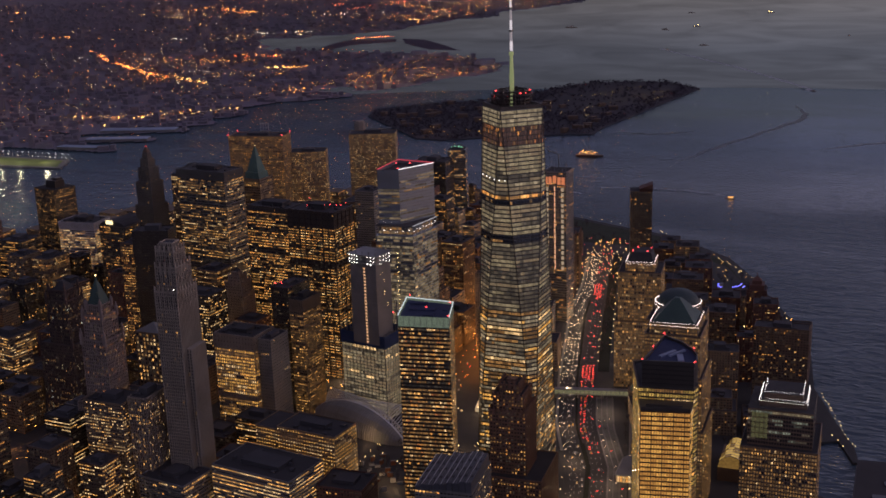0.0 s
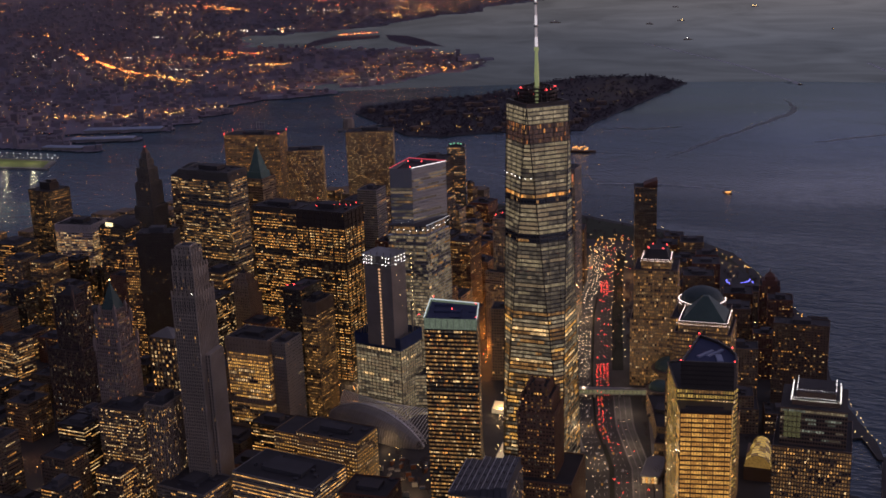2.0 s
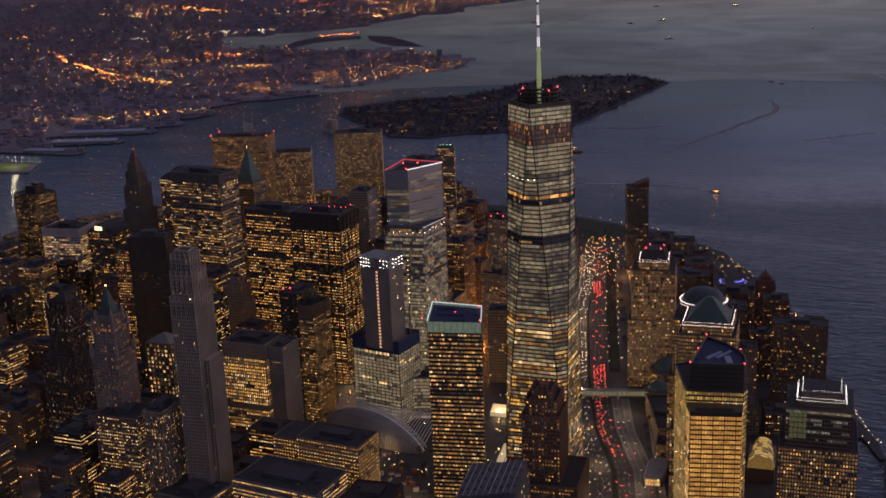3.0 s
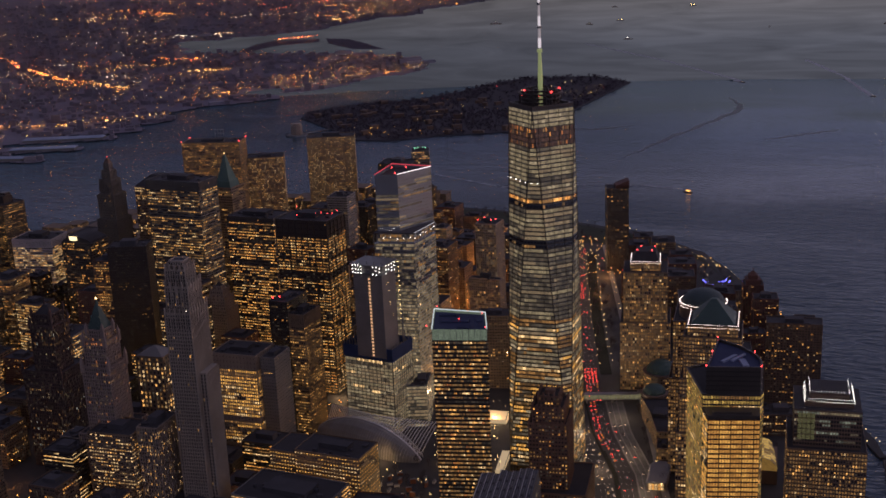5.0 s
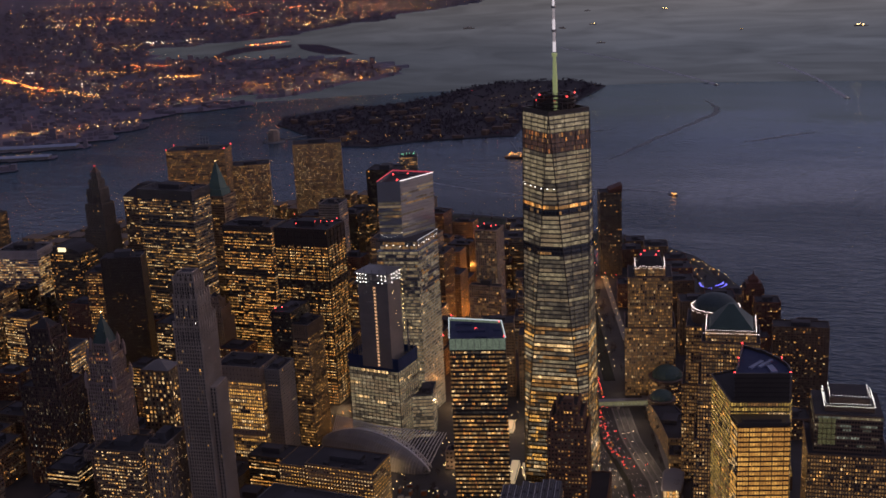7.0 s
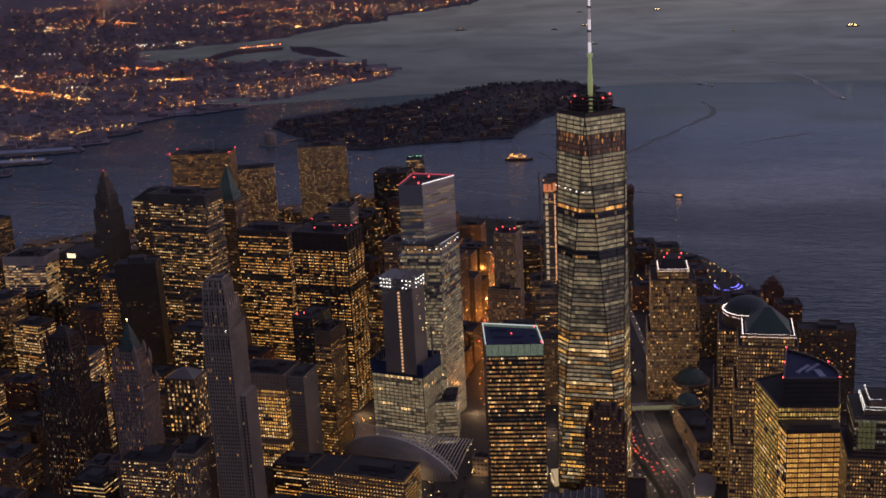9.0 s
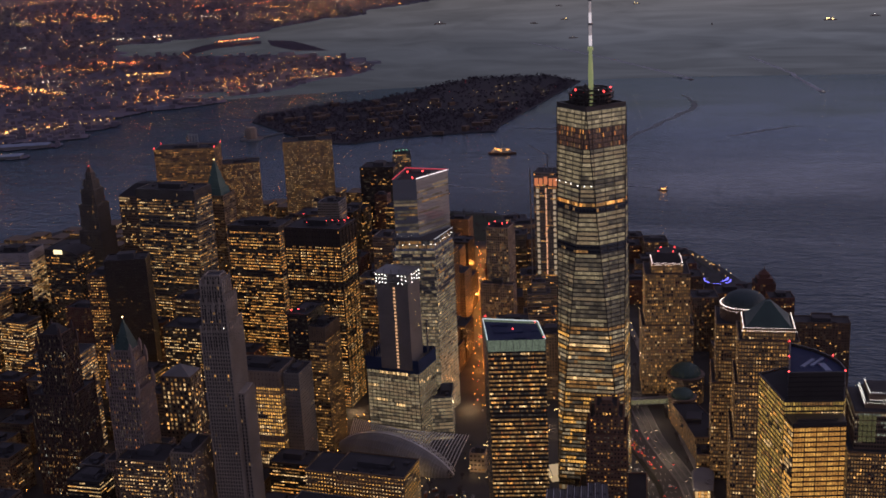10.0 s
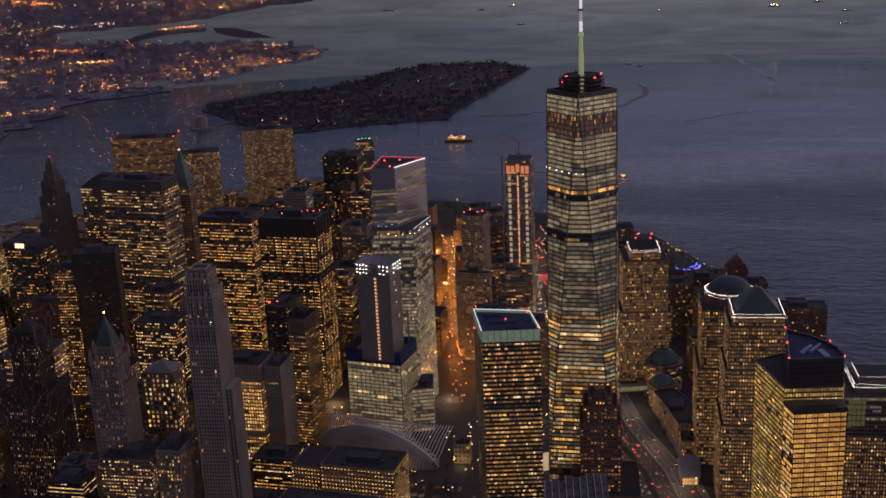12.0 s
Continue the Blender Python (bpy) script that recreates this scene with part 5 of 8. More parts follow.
# the federal office block and post office
fed = corner_rect(-722, 957, 100, 46, -4)
mark(fed)
building("federal_building", "massive pale stone office block with square lit windows", [(corner_rect(-722, 958, 46, 44, -2), 2.5, 67), (corner_rect(-690, 953, 74, 42, -2), 2.5, 73)], TAN, style(fh=4.1, bw=3.4, ww=0.38, wh=0.4, p=0.88, run=4, spread=0.03, tones=((7, 8), (3, 3), (12, 1)), band=0), "office building", many=12)
simple("office_building", "low office block with continuous lit window bands and a dark roof", corner_rect(-716, 872, 98, 58, -3), 60, CONC, style(fh=4.2, bw=3, ww=0.92, wh=0.4, p=0.75, run=5, tones=((1, 7), (3, 4), (5, 2)), band=0.4), many=9)
simple("office_building", "dark red brick building with a flat roof", corner_rect(-612, 905, 50, 42, 8), 40, RED, SPARSE)
simple("office_building", "brown office block with a stepped roof", corner_rect(-790, 845, 60, 46, -3), 45, CONC, style(bw=3, p=0.3), many=10)

# construction tower by the river end
def lit_construction():
    pts = corner_rect(-631, 1579, 35, 34, 2)
    mark(pts)
    ob = building("construction_tower", "tower under construction with glowing vertical hoist strips", [(pts, 2.5, 232)], CONC, style(p=0.25, bw=3, tones=((2, 4), (1, 2), (5, 4))), "tower", tops=False)
    base = (*middle(pts), 2.5)
    a, b = Vector(pts[0]), Vector(pts[1])
    warm, cool, red = glow("hoist_light_warm", (1.0, 0.5, 0.28), 0.8), glow("hoist_light_pale", (1.0, 0.78, 0.52), 0.3), glow("top_light_red", (1.0, 0.32, 0.14), 0.5)
    for k, m, w in ((0.5, warm, 1.6), (0.16, cool, 3.8), (0.84, cool, 3.8)):
        c = a.lerp(b, k) + Vector((0, -0.9))
        for z in range(84, 212, 8):
            unit_box("hoist_light", m, ob, base, c.x, c.y, z, w, 0.7, 5.2 if m == cool else 6.6, 2)
    for k in (0.12, 0.3, 0.5, 0.7, 0.88):
        c = a.lerp(b, k) + Vector((0, -1.2))
        unit_box("top_light", red, ob, base, c.x, c.y, 214 + (k == 0.5) * 2, 5, 0.7, 11, 2)
    part("hoist_mast", one_bar((-636, 1580, 2.5), (-636, 1580, 240), 1.6, 1.6), STEEL, ob, base=base)
    for x, h in ((-628, 240), (-618, 244), (-606, 239), (-600, 246)):
        part("rebar_column", one_bar((x, 1590, 232), (x, 1590, h), 0.8, 0.8), STEEL, ob, base=base)
    g = Geo()
    g.bar((-615, 1600, 232), (-615, 1600, 256), 1.4, 1.4)
    g.bar((-615, 1600, 254), (-640, 1588, 270), 1.0, 1.0)
    part("crane", g, STEEL, ob, base=base)


lit_construction()

simple("office_building", "pale stone block at the foot of the hotel tower", corner_rect(-664, 1404, 44, 12, -2), 122, STONE, style(fh=3.4, bw=3.0, ww=0.5, wh=0.6, p=0.3, run=1.6, tones=((12, 6), (5, 6), (1, 2)), pier=0.4))
w = simple("hotel_tower", "pale grid hotel tower with red beacons on the roof", corner_rect(-657, 1417, 29, 30, -2), 194, STONE, style(fh=3.4, bw=3.0, ww=0.5, wh=0.6, p=0.4, run=1.6, tones=((12, 6), (5, 6), (9, 3), (1, 1)), band=0.2, pier=0.4))
bulbs("beacon", [(-654, 1420, 199), (-648, 1430, 200), (-636, 1420, 200), (-631, 1425, 200)], 1.0, BULB_R, w, (*middle(corner_rect(-657, 1417, 29, 30, -2)), 2.5))
rz = corner_rect(-586, 1860, 36, 30, 20)
w = simple("hotel_tower", "dark riverside hotel tower with a raised top corner", rz, 145, DARK, SPARSE, tops=False)
g = Geo()
q = corner_rect(-572, 1865, 22, 24, 20)
g.prism(q, 145, 150, pts1=q, top=False)
g.poly([(*q[0], 150), (*q[1], 158), (*q[2], 158), (*q[3], 150)])
g.poly([(*q[0], 145), (*q[1], 145), (*q[1], 158), (*q[0], 150)])
g.poly([(*q[2], 145), (*q[3], 145), (*q[3], 150), (*q[2], 158)])
g.poly([(*q[1], 145), (*q[2], 145), (*q[2], 158), (*q[1], 158)])
part("crown", g, RED, w, "reddish raised crown", base=(*middle(rz), 2.5))


# stepped deco skyscraper with a spire by the east river
def deco_skyscraper():
    c, r = (-1257, 1440), 0
    t = [rect(*c, 46, 46, r), rect(*c, 36, 36, r), rect(*c, 29, 29, r), rect(*c, 22, 22, r), rect(*c, 15, 15, r), rect(*c, 9, 9, r)]
    mark(t[0])
    ob = building("deco_skyscraper", "slim stepped brick skyscraper with a needle top", [(t[0], 2.5, 110), (t[1], 110, 168), (t[2], 168, 206), (t[3], 206, 228), (t[4], 228, 242), (t[5], 242, 252)], surface("grey_brown_stone", (0.13, 0.115, 0.105)), style(fh=3.9, bw=2.8, ww=0.36, wh=0.6, p=0.04, run=1.5, tones=((1, 1), (5, 4)), band=0, pier=0.8), "skyscraper", tops=False)
    g = Geo()
    g.prism(t[5], 252, 262, pts1=rect(*c, 1.5, 1.5, r))
    g.bar((*c, 258), (*c, 272), 0.8, 0.8)
    part("spire", g, BROWN, ob, base=(*c, 2.5))
    bulbs("beacon", [(*c, 262)], 1.2, BULB_R, ob, (*c, 2.5))


deco_skyscraper()

# east side blocks
tall_dark = simple("office_tower", "dark rounded office tower by the east river", corner_rect(-1575, 1500, 54, 46, -8), 160, BLACK, style(p=0.45, run=2, tones=((12, 6), (5, 3), (1, 2)), wh=0.4), tops=False)
w = tall_dark
q = (*middle(corner_rect(-1575, 1500, 54, 46, -8)), 2.5)
unit_box("roof_house", BLACK, w, q, q[0] + 2, q[1], 160, 26, 20, 13, -8)
unit_box("roof_house", BLACK, w, q, q[0] + 6, q[1] + 2, 173, 14, 12, 4, -8)
banded("office_tower", "pale office block with cream lit floors under a blank white fascia", corner_rect(-1437, 1411, 68, 50, 10), [(2.5, 117, style(fh=3.9, bw=3.0, ww=0.7, wh=0.5, p=0.85, run=2.5, tones=((3, 6), (1, 4), (12, 4)))), (117, 129, style(fh=12, bw=3, ww=0.05, wh=0.6, p=0, band=0))], surface("pale_fascia", (0.32, 0.3, 0.31)), seed=14)
simple("office_tower", "dark block with amber lit storeys", corner_rect(-1502, 1338, 50, 46, 4), 110, DARK, style(fh=3.9, bw=3.0, ww=0.8, wh=0.45, p=0.7, run=4, spread=0.4, tones=((2, 5), (1, 4), (12, 4))))
simple("office_tower", "office block with a bright roof sign", corner_rect(-1362, 1450, 90, 60, 6), 128, DARK, style(p=0.55, run=3, tones=((1, 7), (2, 2), (3, 4))))
t = corner_rect(-1272, 1332, 52, 40, 0)
ob = simple("office_tower", "dark block with a barrel roof and a glowing roof sign", t, 156, DARK, style(p=0.25, run=2, tones=((1, 3), (2, 3), (12, 4))), tops=False)
g = Geo()
for k in range(8):
    a, b = radians(k * 22.5), radians(k * 22.5 + 22.5)
    x0, x1 = -1246 - 25 * math.cos(a), -1246 - 25 * math.cos(b)
    g.poly([(x0, 1333, 156 + 9 * math.sin(a)), (x1, 1333, 156 + 9 * math.sin(b)), (x1, 1371, 156 + 9 * math.sin(b)), (x0, 1371, 156 + 9 * math.sin(a))][::-1])
    g.poly([(x0, 1333, 156), (x1, 1333, 156), (x1, 1333, 156 + 9 * math.sin(b)), (x0, 1333, 156 + 9 * math.sin(a))])
part("barrel_roof", g, ROOF, ob, base=(*middle(t), 2.5))
part("roof_sign", one_box(-1249, 1330.5, 160, 13, 0.8, 6), glow("sign_light", (1.0, 0.8, 0.45), 1.6), ob, "bright cream sign", base=(*middle(t), 2.5))
simple("office_tower", "dark windowless slab tower with a flat roof", corner_rect(-1086, 1198, 51, 34, 22), 194, BLACK, style(p=0.01, bw=3, ww=0.3, wh=0.4, tones=((12, 3),)))
simple("office_tower", "slim brown tower with square warm windows", corner_rect(-1124, 1214, 36, 34, 8), 170, BROWN, style(fh=3.7, bw=3.2, ww=0.5, wh=0.45, p=0.72, run=2, tones=((1, 5), (2, 4), (12, 3)), pier=0.3))
t = rect(-1079, 1486, 36, 36, 0)
ob = simple("office_tower", "stone bank tower with a steep green copper pyramid roof", t, 214, TAN, style(p=0.3, tones=((1, 3), (5, 5)), pier=0.4, band=0), tops=False)
g = Geo()
g.prism(rect(-1079, 1486, 27, 27, 0), 214, 224, pts1=rect(-1079, 1486, 24, 24, 0))
g.prism(rect(-1079, 1486, 21, 21, 0), 224, 262, pts1=rect(-1079, 1486, 2.0, 2.0, 0))
part("pyramid_roof", g, surface("bright_copper_green", (0.075, 0.13, 0.115)), ob, "steep green copper pyramid", base=(-1079, 1486, 2.5))
bulbs("lantern", [(-1079, 1486, 264)], 0.9, BULB_Y, ob, (-1079, 1486, 2.5))


def stepped_stone_tower():
    c, r = (-972, 1276), 2
    t = [rect(*c, 32, 30, r), rect(*c, 26, 24, r), rect(*c, 18, 17, r), rect(*c, 10, 10, r)]
    mark(t[0])
    ob = building("office_tower", "pale stone tower stepping up to a pointed crown, unlit", [(t[0], 2.5, 98), (t[1], 98, 114), (t[2], 114, 123), (t[3], 123, 128)], STONE, style(fh=3.9, bw=2.8, ww=0.4, wh=0.6, p=0.03, run=1.4, tones=((1, 2), (5, 4)), band=0, pier=0.8), "office tower", tops=False)
    base = (*middle(t[0]), 2.5)
    for q, z in ((t[0], 94), (t[1], 110), (t[2], 120)):
        for p in along(q, 6.5, 0):
            unit_box("buttress", STONE, ob, base, p[0], p[1], z, 1.6, 1.6, 8, r)
    g = Geo()
    g.prism(t[3], 128.2, 134, pts1=rect(*c, 1, 1, r))
    part("pyramid_roof", g, ROOF, ob, base=base)


stepped_stone_tower()
simple("office_tower", "lit office block near the square", corner_rect(-1002, 1180, 52, 40, 0), 121, DARK, style(p=0.5, run=2, tones=((1, 4), (3, 5))))


def pinnacle_tower():
    c, r = (-1008, 986), 3
    low, mid, top = rect(c[0] - 6, c[1] + 6, 50, 46, r), rect(*c, 29, 29, r), rect(*c, 24, 24, r)
    mark(low, 4)
    dark = surface("sooty_red_brown_stone", (0.075, 0.05, 0.046), rough=0.75)
    ob = building("office_tower", "dark stone tower with a pinnacled crown and few lit windows", [(low, 2.5, 118), (mid, 118, 172), (top, 172, 184)], dark, style(fh=3.9, bw=2.6, ww=0.42, wh=0.6, p=0.1, run=1.4, spread=0.5, tones=((13, 3), (12, 4), (5, 5), (4, 1)), pier=0.6, band=0), "office tower", tops=False)
    base = (*middle(low), 2.5)
    for q, z0, h in ((low, 114, 14), (mid, 168, 17), (top, 182, 12)):
        for p in q:
            g = Geo()
            g.prism(rect(*p, 2.6, 2.6, r), z0, z0 + h * 0.55, top=False)
            g.prism(rect(*p, 2.6, 2.6, r), z0 + h * 0.55, z0 + h, pts1=rect(*p, 0.3, 0.3, r))
            part("pinnacle", g, dark, ob, base=base)
    g = Geo()
    g.prism(grow(top, -2), 184, 193, pts1=rect(*c, 5, 5, r))
    part("hip_roof", g, ROOF, ob, base=base)


pinnacle_tower()
BRIGHT = style(fh=3.9, bw=2.6, ww=0.7, wh=0.5, p=0.72, run=4, spread=0.25, tones=((1, 5), (3, 6), (12, 3), (2, 1)), band=0.2)
simple("office_tower", "broad office tower with bright warm window rows", corner_rect(-1300, 1252, 45, 32, -6), 86, TAN, BRIGHT)
simple("office_building", "low office block with bright warm window rows", corner_rect(-1250, 1075, 46, 34, -6), 66, TAN, BRIGHT)
simple("office_tower", "terraced office block with bright upper floors", corner_rect(-1092, 1052, 54, 40, 4), 127, CONC, BRIGHT)
simple("office_building", "lower terrace of the bright office block", corner_rect(-1076, 1028, 50, 22, 4), 98, STONE, BRIGHT)
simple("office_building", "dark glass building with bright floors", corner_rect(-906, 838, 34, 30, 2), 97, BLACK, style(p=0.45, run=9, spread=0.9, tones=((3, 5), (1, 3)), ww=0.9, wh=0.4))
simple("office_building", "warm lit brick block", corner_rect(-832, 806, 30, 28, 2), 70, BROWN, style(p=0.6, ww=0.55, tones=((1, 5), (3, 4))))
simple("office_tower", "grey office tower behind the black tower", corner_rect(-985, 1625, 34, 40, 5), 168, CONC, style(p=0.06))
simple("office_tower", "stepped brown office block", corner_rect(-1060, 1700, 70, 50, 5), 128, BROWN, style(p=0.2))

# riverside flats
for x, y, w_, d_, h, r, wall, lab in ((-272, 1358, 64, 26, 107, 6, BROWN, "brown brick apartment slab by the river"), (-246, 1440, 26, 60, 72, 6, BROWN, "brick apartment block end-on to the river"), (-330, 1330, 46, 30, 78, 12, TAN, "tan brick apartment block"), (-376, 1572, 40, 40, 68, 12, RED, "red brick apartment tower"), (-304, 1508, 32, 30, 86, 12, RED, "red brick apartment tower beside the river"), (-372, 1650, 46, 34, 48, 12, TAN, "tan brick apartment block with dark windows"), (-360, 1470, 40, 40, 80, 12, BROWN, "dark brick apartment tower"), (-404, 1518, 36, 36, 78, 14, TAN, "tan brick tower with few lit windows"), (-440, 1600, 44, 36, 80, 14, BROWN, "brown apartment block near the highway")):
    simple("apartment_block", lab, corner_rect(x, y, w_, d_, r), h, wall, FLATS, "apartment block", group="riverside apartment blocks")
t = rect(-314, 1576, 27, 27, 12)
ob = simple("apartment_block", "red brick apartment tower with a small pointed roof", t, 88, RED, FLATS, "apartment block", group="riverside apartment blocks", tops=False)
g = Geo()
g.prism(rect(-314, 1576, 20, 20, 12), 88, 95)
g.prism(rect(-314, 1576, 13, 13, 12), 95, 100)
g.prism(rect(-314, 1576, 12, 12, 12), 100, 105, pts1=rect(-314, 1576, 2.4, 2.4, 12))
g.prism(rect(-314, 1576, 1.2, 1.2, 12), 105, 110)
part("pointed_roof", g, RED, ob, base=(-314, 1576, 2.5))


# drum-shaped gatehouses with copper domes beside the highway
def gatehouse(x, y, r, h):
    base = (x, y, 2.5)
    ob = thing("gatehouse", "round granite gatehouse with a low green dome", "building", base, "domed gatehouses")
    ring = lambda q: [(x + q * math.cos(radians(k * 22.5)), y + q * math.sin(radians(k * 22.5))) for k in range(16)]
    mark(ring(r), 2)
    g = Geo(); g.prism(ring(r), 2.5, h, top=False); part("wall", g, GRANITE, ob, base=base)
    g = Geo(); clad(g, None, lambda z: ring(r), 4, h - 2, style(fh=4, bw=3.2, ww=0.5, p=0.5, tones=((1, 3), (5, 4)), band=0), random.Random(3)); part("glazing", g, PANES, ob, kind="stuff", base=base)
    g = Geo(); g.prism(ring(r + 1), h, h + 1.5, bottom=True); part("cornice", g, GRANITE, ob, base=base)
    g = Geo()
    for k in range(6):
        a, b = radians(k * 15), radians(k * 15 + 15)
        g.prism(ring(max(0.3, r * 0.85 * math.cos(a))), h + 1.5 + r * 0.6 * math.sin(a), h + 1.5 + r * 0.6 * math.sin(b), pts1=ring(max(0.3, r * 0.85 * math.cos(b))), top=k == 5)
    part("dome", g, COPPER, ob, base=base)


gatehouse(-395, 1352, 22, 36)
gatehouse(-393, 1299, 16, 29)
WING = style(fh=4.2, bw=2.8, ww=0.5, wh=0.57, p=0.6, run=2, spread=0.2, tones=((1, 1), (12, 6), (5, 8)), band=0.1)
simple("office_building", "low granite wing bending along the highway", [(-353, 1196), (-355, 1250), (-376, 1288), (-404, 1281), (-387, 1243), (-369, 1193)], 27, GRANITE, WING)
simple("office_building", "small granite block with square windows by the highway", corner_rect(-364, 1166, 16, 26, 8), 20, GRANITE, WING)


# round-backed pavilion with a lit glass front beside the highway
def pavilion():
    base = (-355, 1125, 2.5)
    ob = thing("pavilion", "low grey-roofed pavilion with a brightly lit glass front", "building", base)
    foot = [(-361, 1102), (-342, 1106), (-344, 1142)] + [(-355 + 11 * math.cos(radians(a)), 1144 + 12 * math.sin(radians(a))) for a in (20, 60, 100, 140, 180)]
    g = Geo(); g.prism(foot, 2.5, 11, top=False); part("wall", g, GRANITE, ob, base=base)
    g = Geo(); g.prism(grow(foot, 0.8), 11, 12.2, bottom=True, pts1=grow(foot, -0.5)); part("roof", g, surface("grey_metal_roof", (0.16, 0.16, 0.18), rough=0.5), ob, base=base)
    a, b = Vector(foot[0]), Vector(foot[1])
    o = Vector((b - a).normalized().yx) * 0.15
    o.y = -o.y
    for i in range(2):
        for j in range(5):
            p, q = a.lerp(b, 0.1 + j * 0.16), a.lerp(b, 0.1 + (j + 0.88) * 0.16)
            g = Geo(); g.poly([(*(p + o), 3.4 + i * 3.6), (*(q + o), 3.4 + i * 3.6), (*(q + o), 6.6 + i * 3.6), (*(p + o), 6.6 + i * 3.6)])
            part("window", g, GILT if j % 2 else CREAM, ob, base=base)


pavilion()


# glass barrel vault lit from inside, between the granite towers
def vaulted_hall():
    c, rot = Vector((-252, 1180)), 6.0
    base = (*c, 2.5)
    ob = thing("vaulted_hall", "glass barrel-vaulted garden hall glowing gold inside", "hall", base)
    u, v = Vector((math.cos(radians(rot)), math.sin(radians(rot)))), Vector((-math.sin(radians(rot)), math.cos(radians(rot))))
    rnd = random.Random(15)
    tones = [lit_window("vault_glass_bright", (1.0, 0.62, 0.16), 0.5, 0.5), lit_window("vault_glass_soft", (1.0, 0.55, 0.14), 0.16, 0.5)]

    def ring(s, r, z):
        return [(*(c + v * s + u * (r * math.cos(a))), z + r * math.sin(a)) for a in (0, 0.52, 1.05, 1.57, 2.09, 2.62, 3.1416)]

    for k in range(10):
        s0, s1 = -30 + k * 6.0, -30 + (k + 1) * 6.0
        r = 14 if k < 3 else 11.5 if k < 7 else 9.5
        a, b = ring(s0 + 0.2, r, 18), ring(s1 - 0.2, r, 18)
        for j in range(6):
            g = Geo()
            g.poly([a[j], a[j + 1], b[j + 1], b[j]])
            part("pane", g, tones[(j + k + rnd.randrange(2)) % 2], ob, base=base)
        rib = Geo()
        for p, q in zip(ring(s0, r + 0.15, 18), ring(s0, r + 0.15, 18)[1:]):
            rib.bar(p, q, 0.5, 0.5)
        part("rib", rib, STEEL, ob, base=base)
    wall = Geo()
    wall.prism(rect(c.x, c.y, 28, 60, rot), 2.5, 18)
    part("wall", wall, GRANITE, ob, base=base)
    front = Geo()
    f = ring(-30, 14, 18)
    front.poly(f)
    part("end_wall", front, tones[1], ob, base=base)
    mark(rect(c.x, c.y, 28, 60, rot), 2)


vaulted_hall()


# flat-roofed ferry terminal moored off the cove
def ferry_terminal():
    pts = [(-122, 1128), (-56, 1142), (-72, 1256), (-132, 1243)]
    base = (*middle(pts), 0)
    ob = thing("ferry_terminal", "floating ferry terminal with a broad flat roof", "ferry terminal", base)
    g = Geo(); g.prism(grow(pts, 1), -0.5, 1.6); part("float", g, CONC, ob, base=base)
    g = Geo(); g.prism(grow(pts, -4), 1.6, 7, top=False); part("wall", g, GLASS, ob, base=base)
    g = Geo(); g.prism(pts, 7, 8.4, bottom=True); part("roof", g, ROOF, ob, "dark flat roof", base=base)
    for x, y in ((-100, 1160), (-92, 1195), (-86, 1225)):
        unit_box("roof_light", GLASS, ob, base, x, y, 8.4, 14, 10, 1.2, 12)


ferry_terminal()


# ---- the white ribbed transit hall ----
CLAD = surface("pale_hall_cladding", (0.3, 0.29, 0.28), rough=0.5)


def ribbed_hall():
    c, u, v = Vector((-690, 1123)), Vector((-0.955, 0.297)), Vector((0.297, 0.955))
    ob = thing("transit_hall", "white ribbed transit hall like spread wings", "station", (*c, 2.5))
    base = (*c, 2.5)
    mark([tuple(c + u * a + v * b) for a, b in ((-80, -26), (80, -26), (80, 26), (-80, 26))][::-1], 0)
    n = 50
    shell = Geo()
    rows = []
    for i in range(n + 1):
        s = -1 + 2 * i / n
        k = max(0.0, 1 - s * s)
        hw, h = 2 + 22 * k ** 0.65, 2 + 29 * k ** 0.8
        o = c + u * (s * 80)
        near = [(*(o - v * (hw * max(0.0, math.cos(a)) ** 0.8 + 1.0)), 2.5 + h * math.sin(a)) for a in (0, 0.35, 0.7, 1.05, 1.35, 1.5708)]
        reach = 10 + 26 * max(0.0, -s)
        far = [(*(o + v * (1.0 + reach * q)), 2.5 + h + (33.0 - h) * q ** 1.25 + 3 * math.sin(q * 3.14)) for q in (0, 0.25, 0.5, 0.75, 1.0)]
        rows.append(near)
        for name, line, w, mat in (("rib", near, 0.4, CLAD), ("wing_rib", far, 0.75, WHITE)):
            if k < 0.02 or (name == "wing_rib" and s > 0.8):
                continue
            g = Geo()
            for a, b in zip(line, line[1:]):
                g.bar(a, b, w, 0.7)
            part(name, g, mat, ob, base=base)
        if i % 2 == 0 and k > 0.05:
            g = Geo()
            back = [(*(o + v * (hw * math.cos(a) + 1.0)), 2.5 + h * math.sin(a)) for a in (0, 0.5, 1.0, 1.5708)]
            for a, b in zip(back, back[1:]):
                g.bar(a, b, 0.8, 1.0)
            part("back_rib", g, WHITE, ob, base=base)
    for p, q in zip(rows, rows[1:]):
        for a in range(5):
            f = [p[a], p[a + 1], q[a + 1], q[a]]
            shell.poly([(*(Vector(t[:2]) + v * 0.7), t[2] - 0.1) for t in f])
    part("shell", shell, CLAD, ob, "smooth pale shell between the ribs", base=base)
    ridge = Geo()
    for p, q in zip(rows, rows[1:]):
        ridge.bar(p[-1], q[-1], 2.0, 1.0)
    part("ridge", ridge, WHITE, ob, base=base)


ribbed_hall()

# sawtooth-roofed block in the foreground
PANEL = surface("pale_blue_roof_panel", (0.085, 0.085, 0.1), rough=0.6)


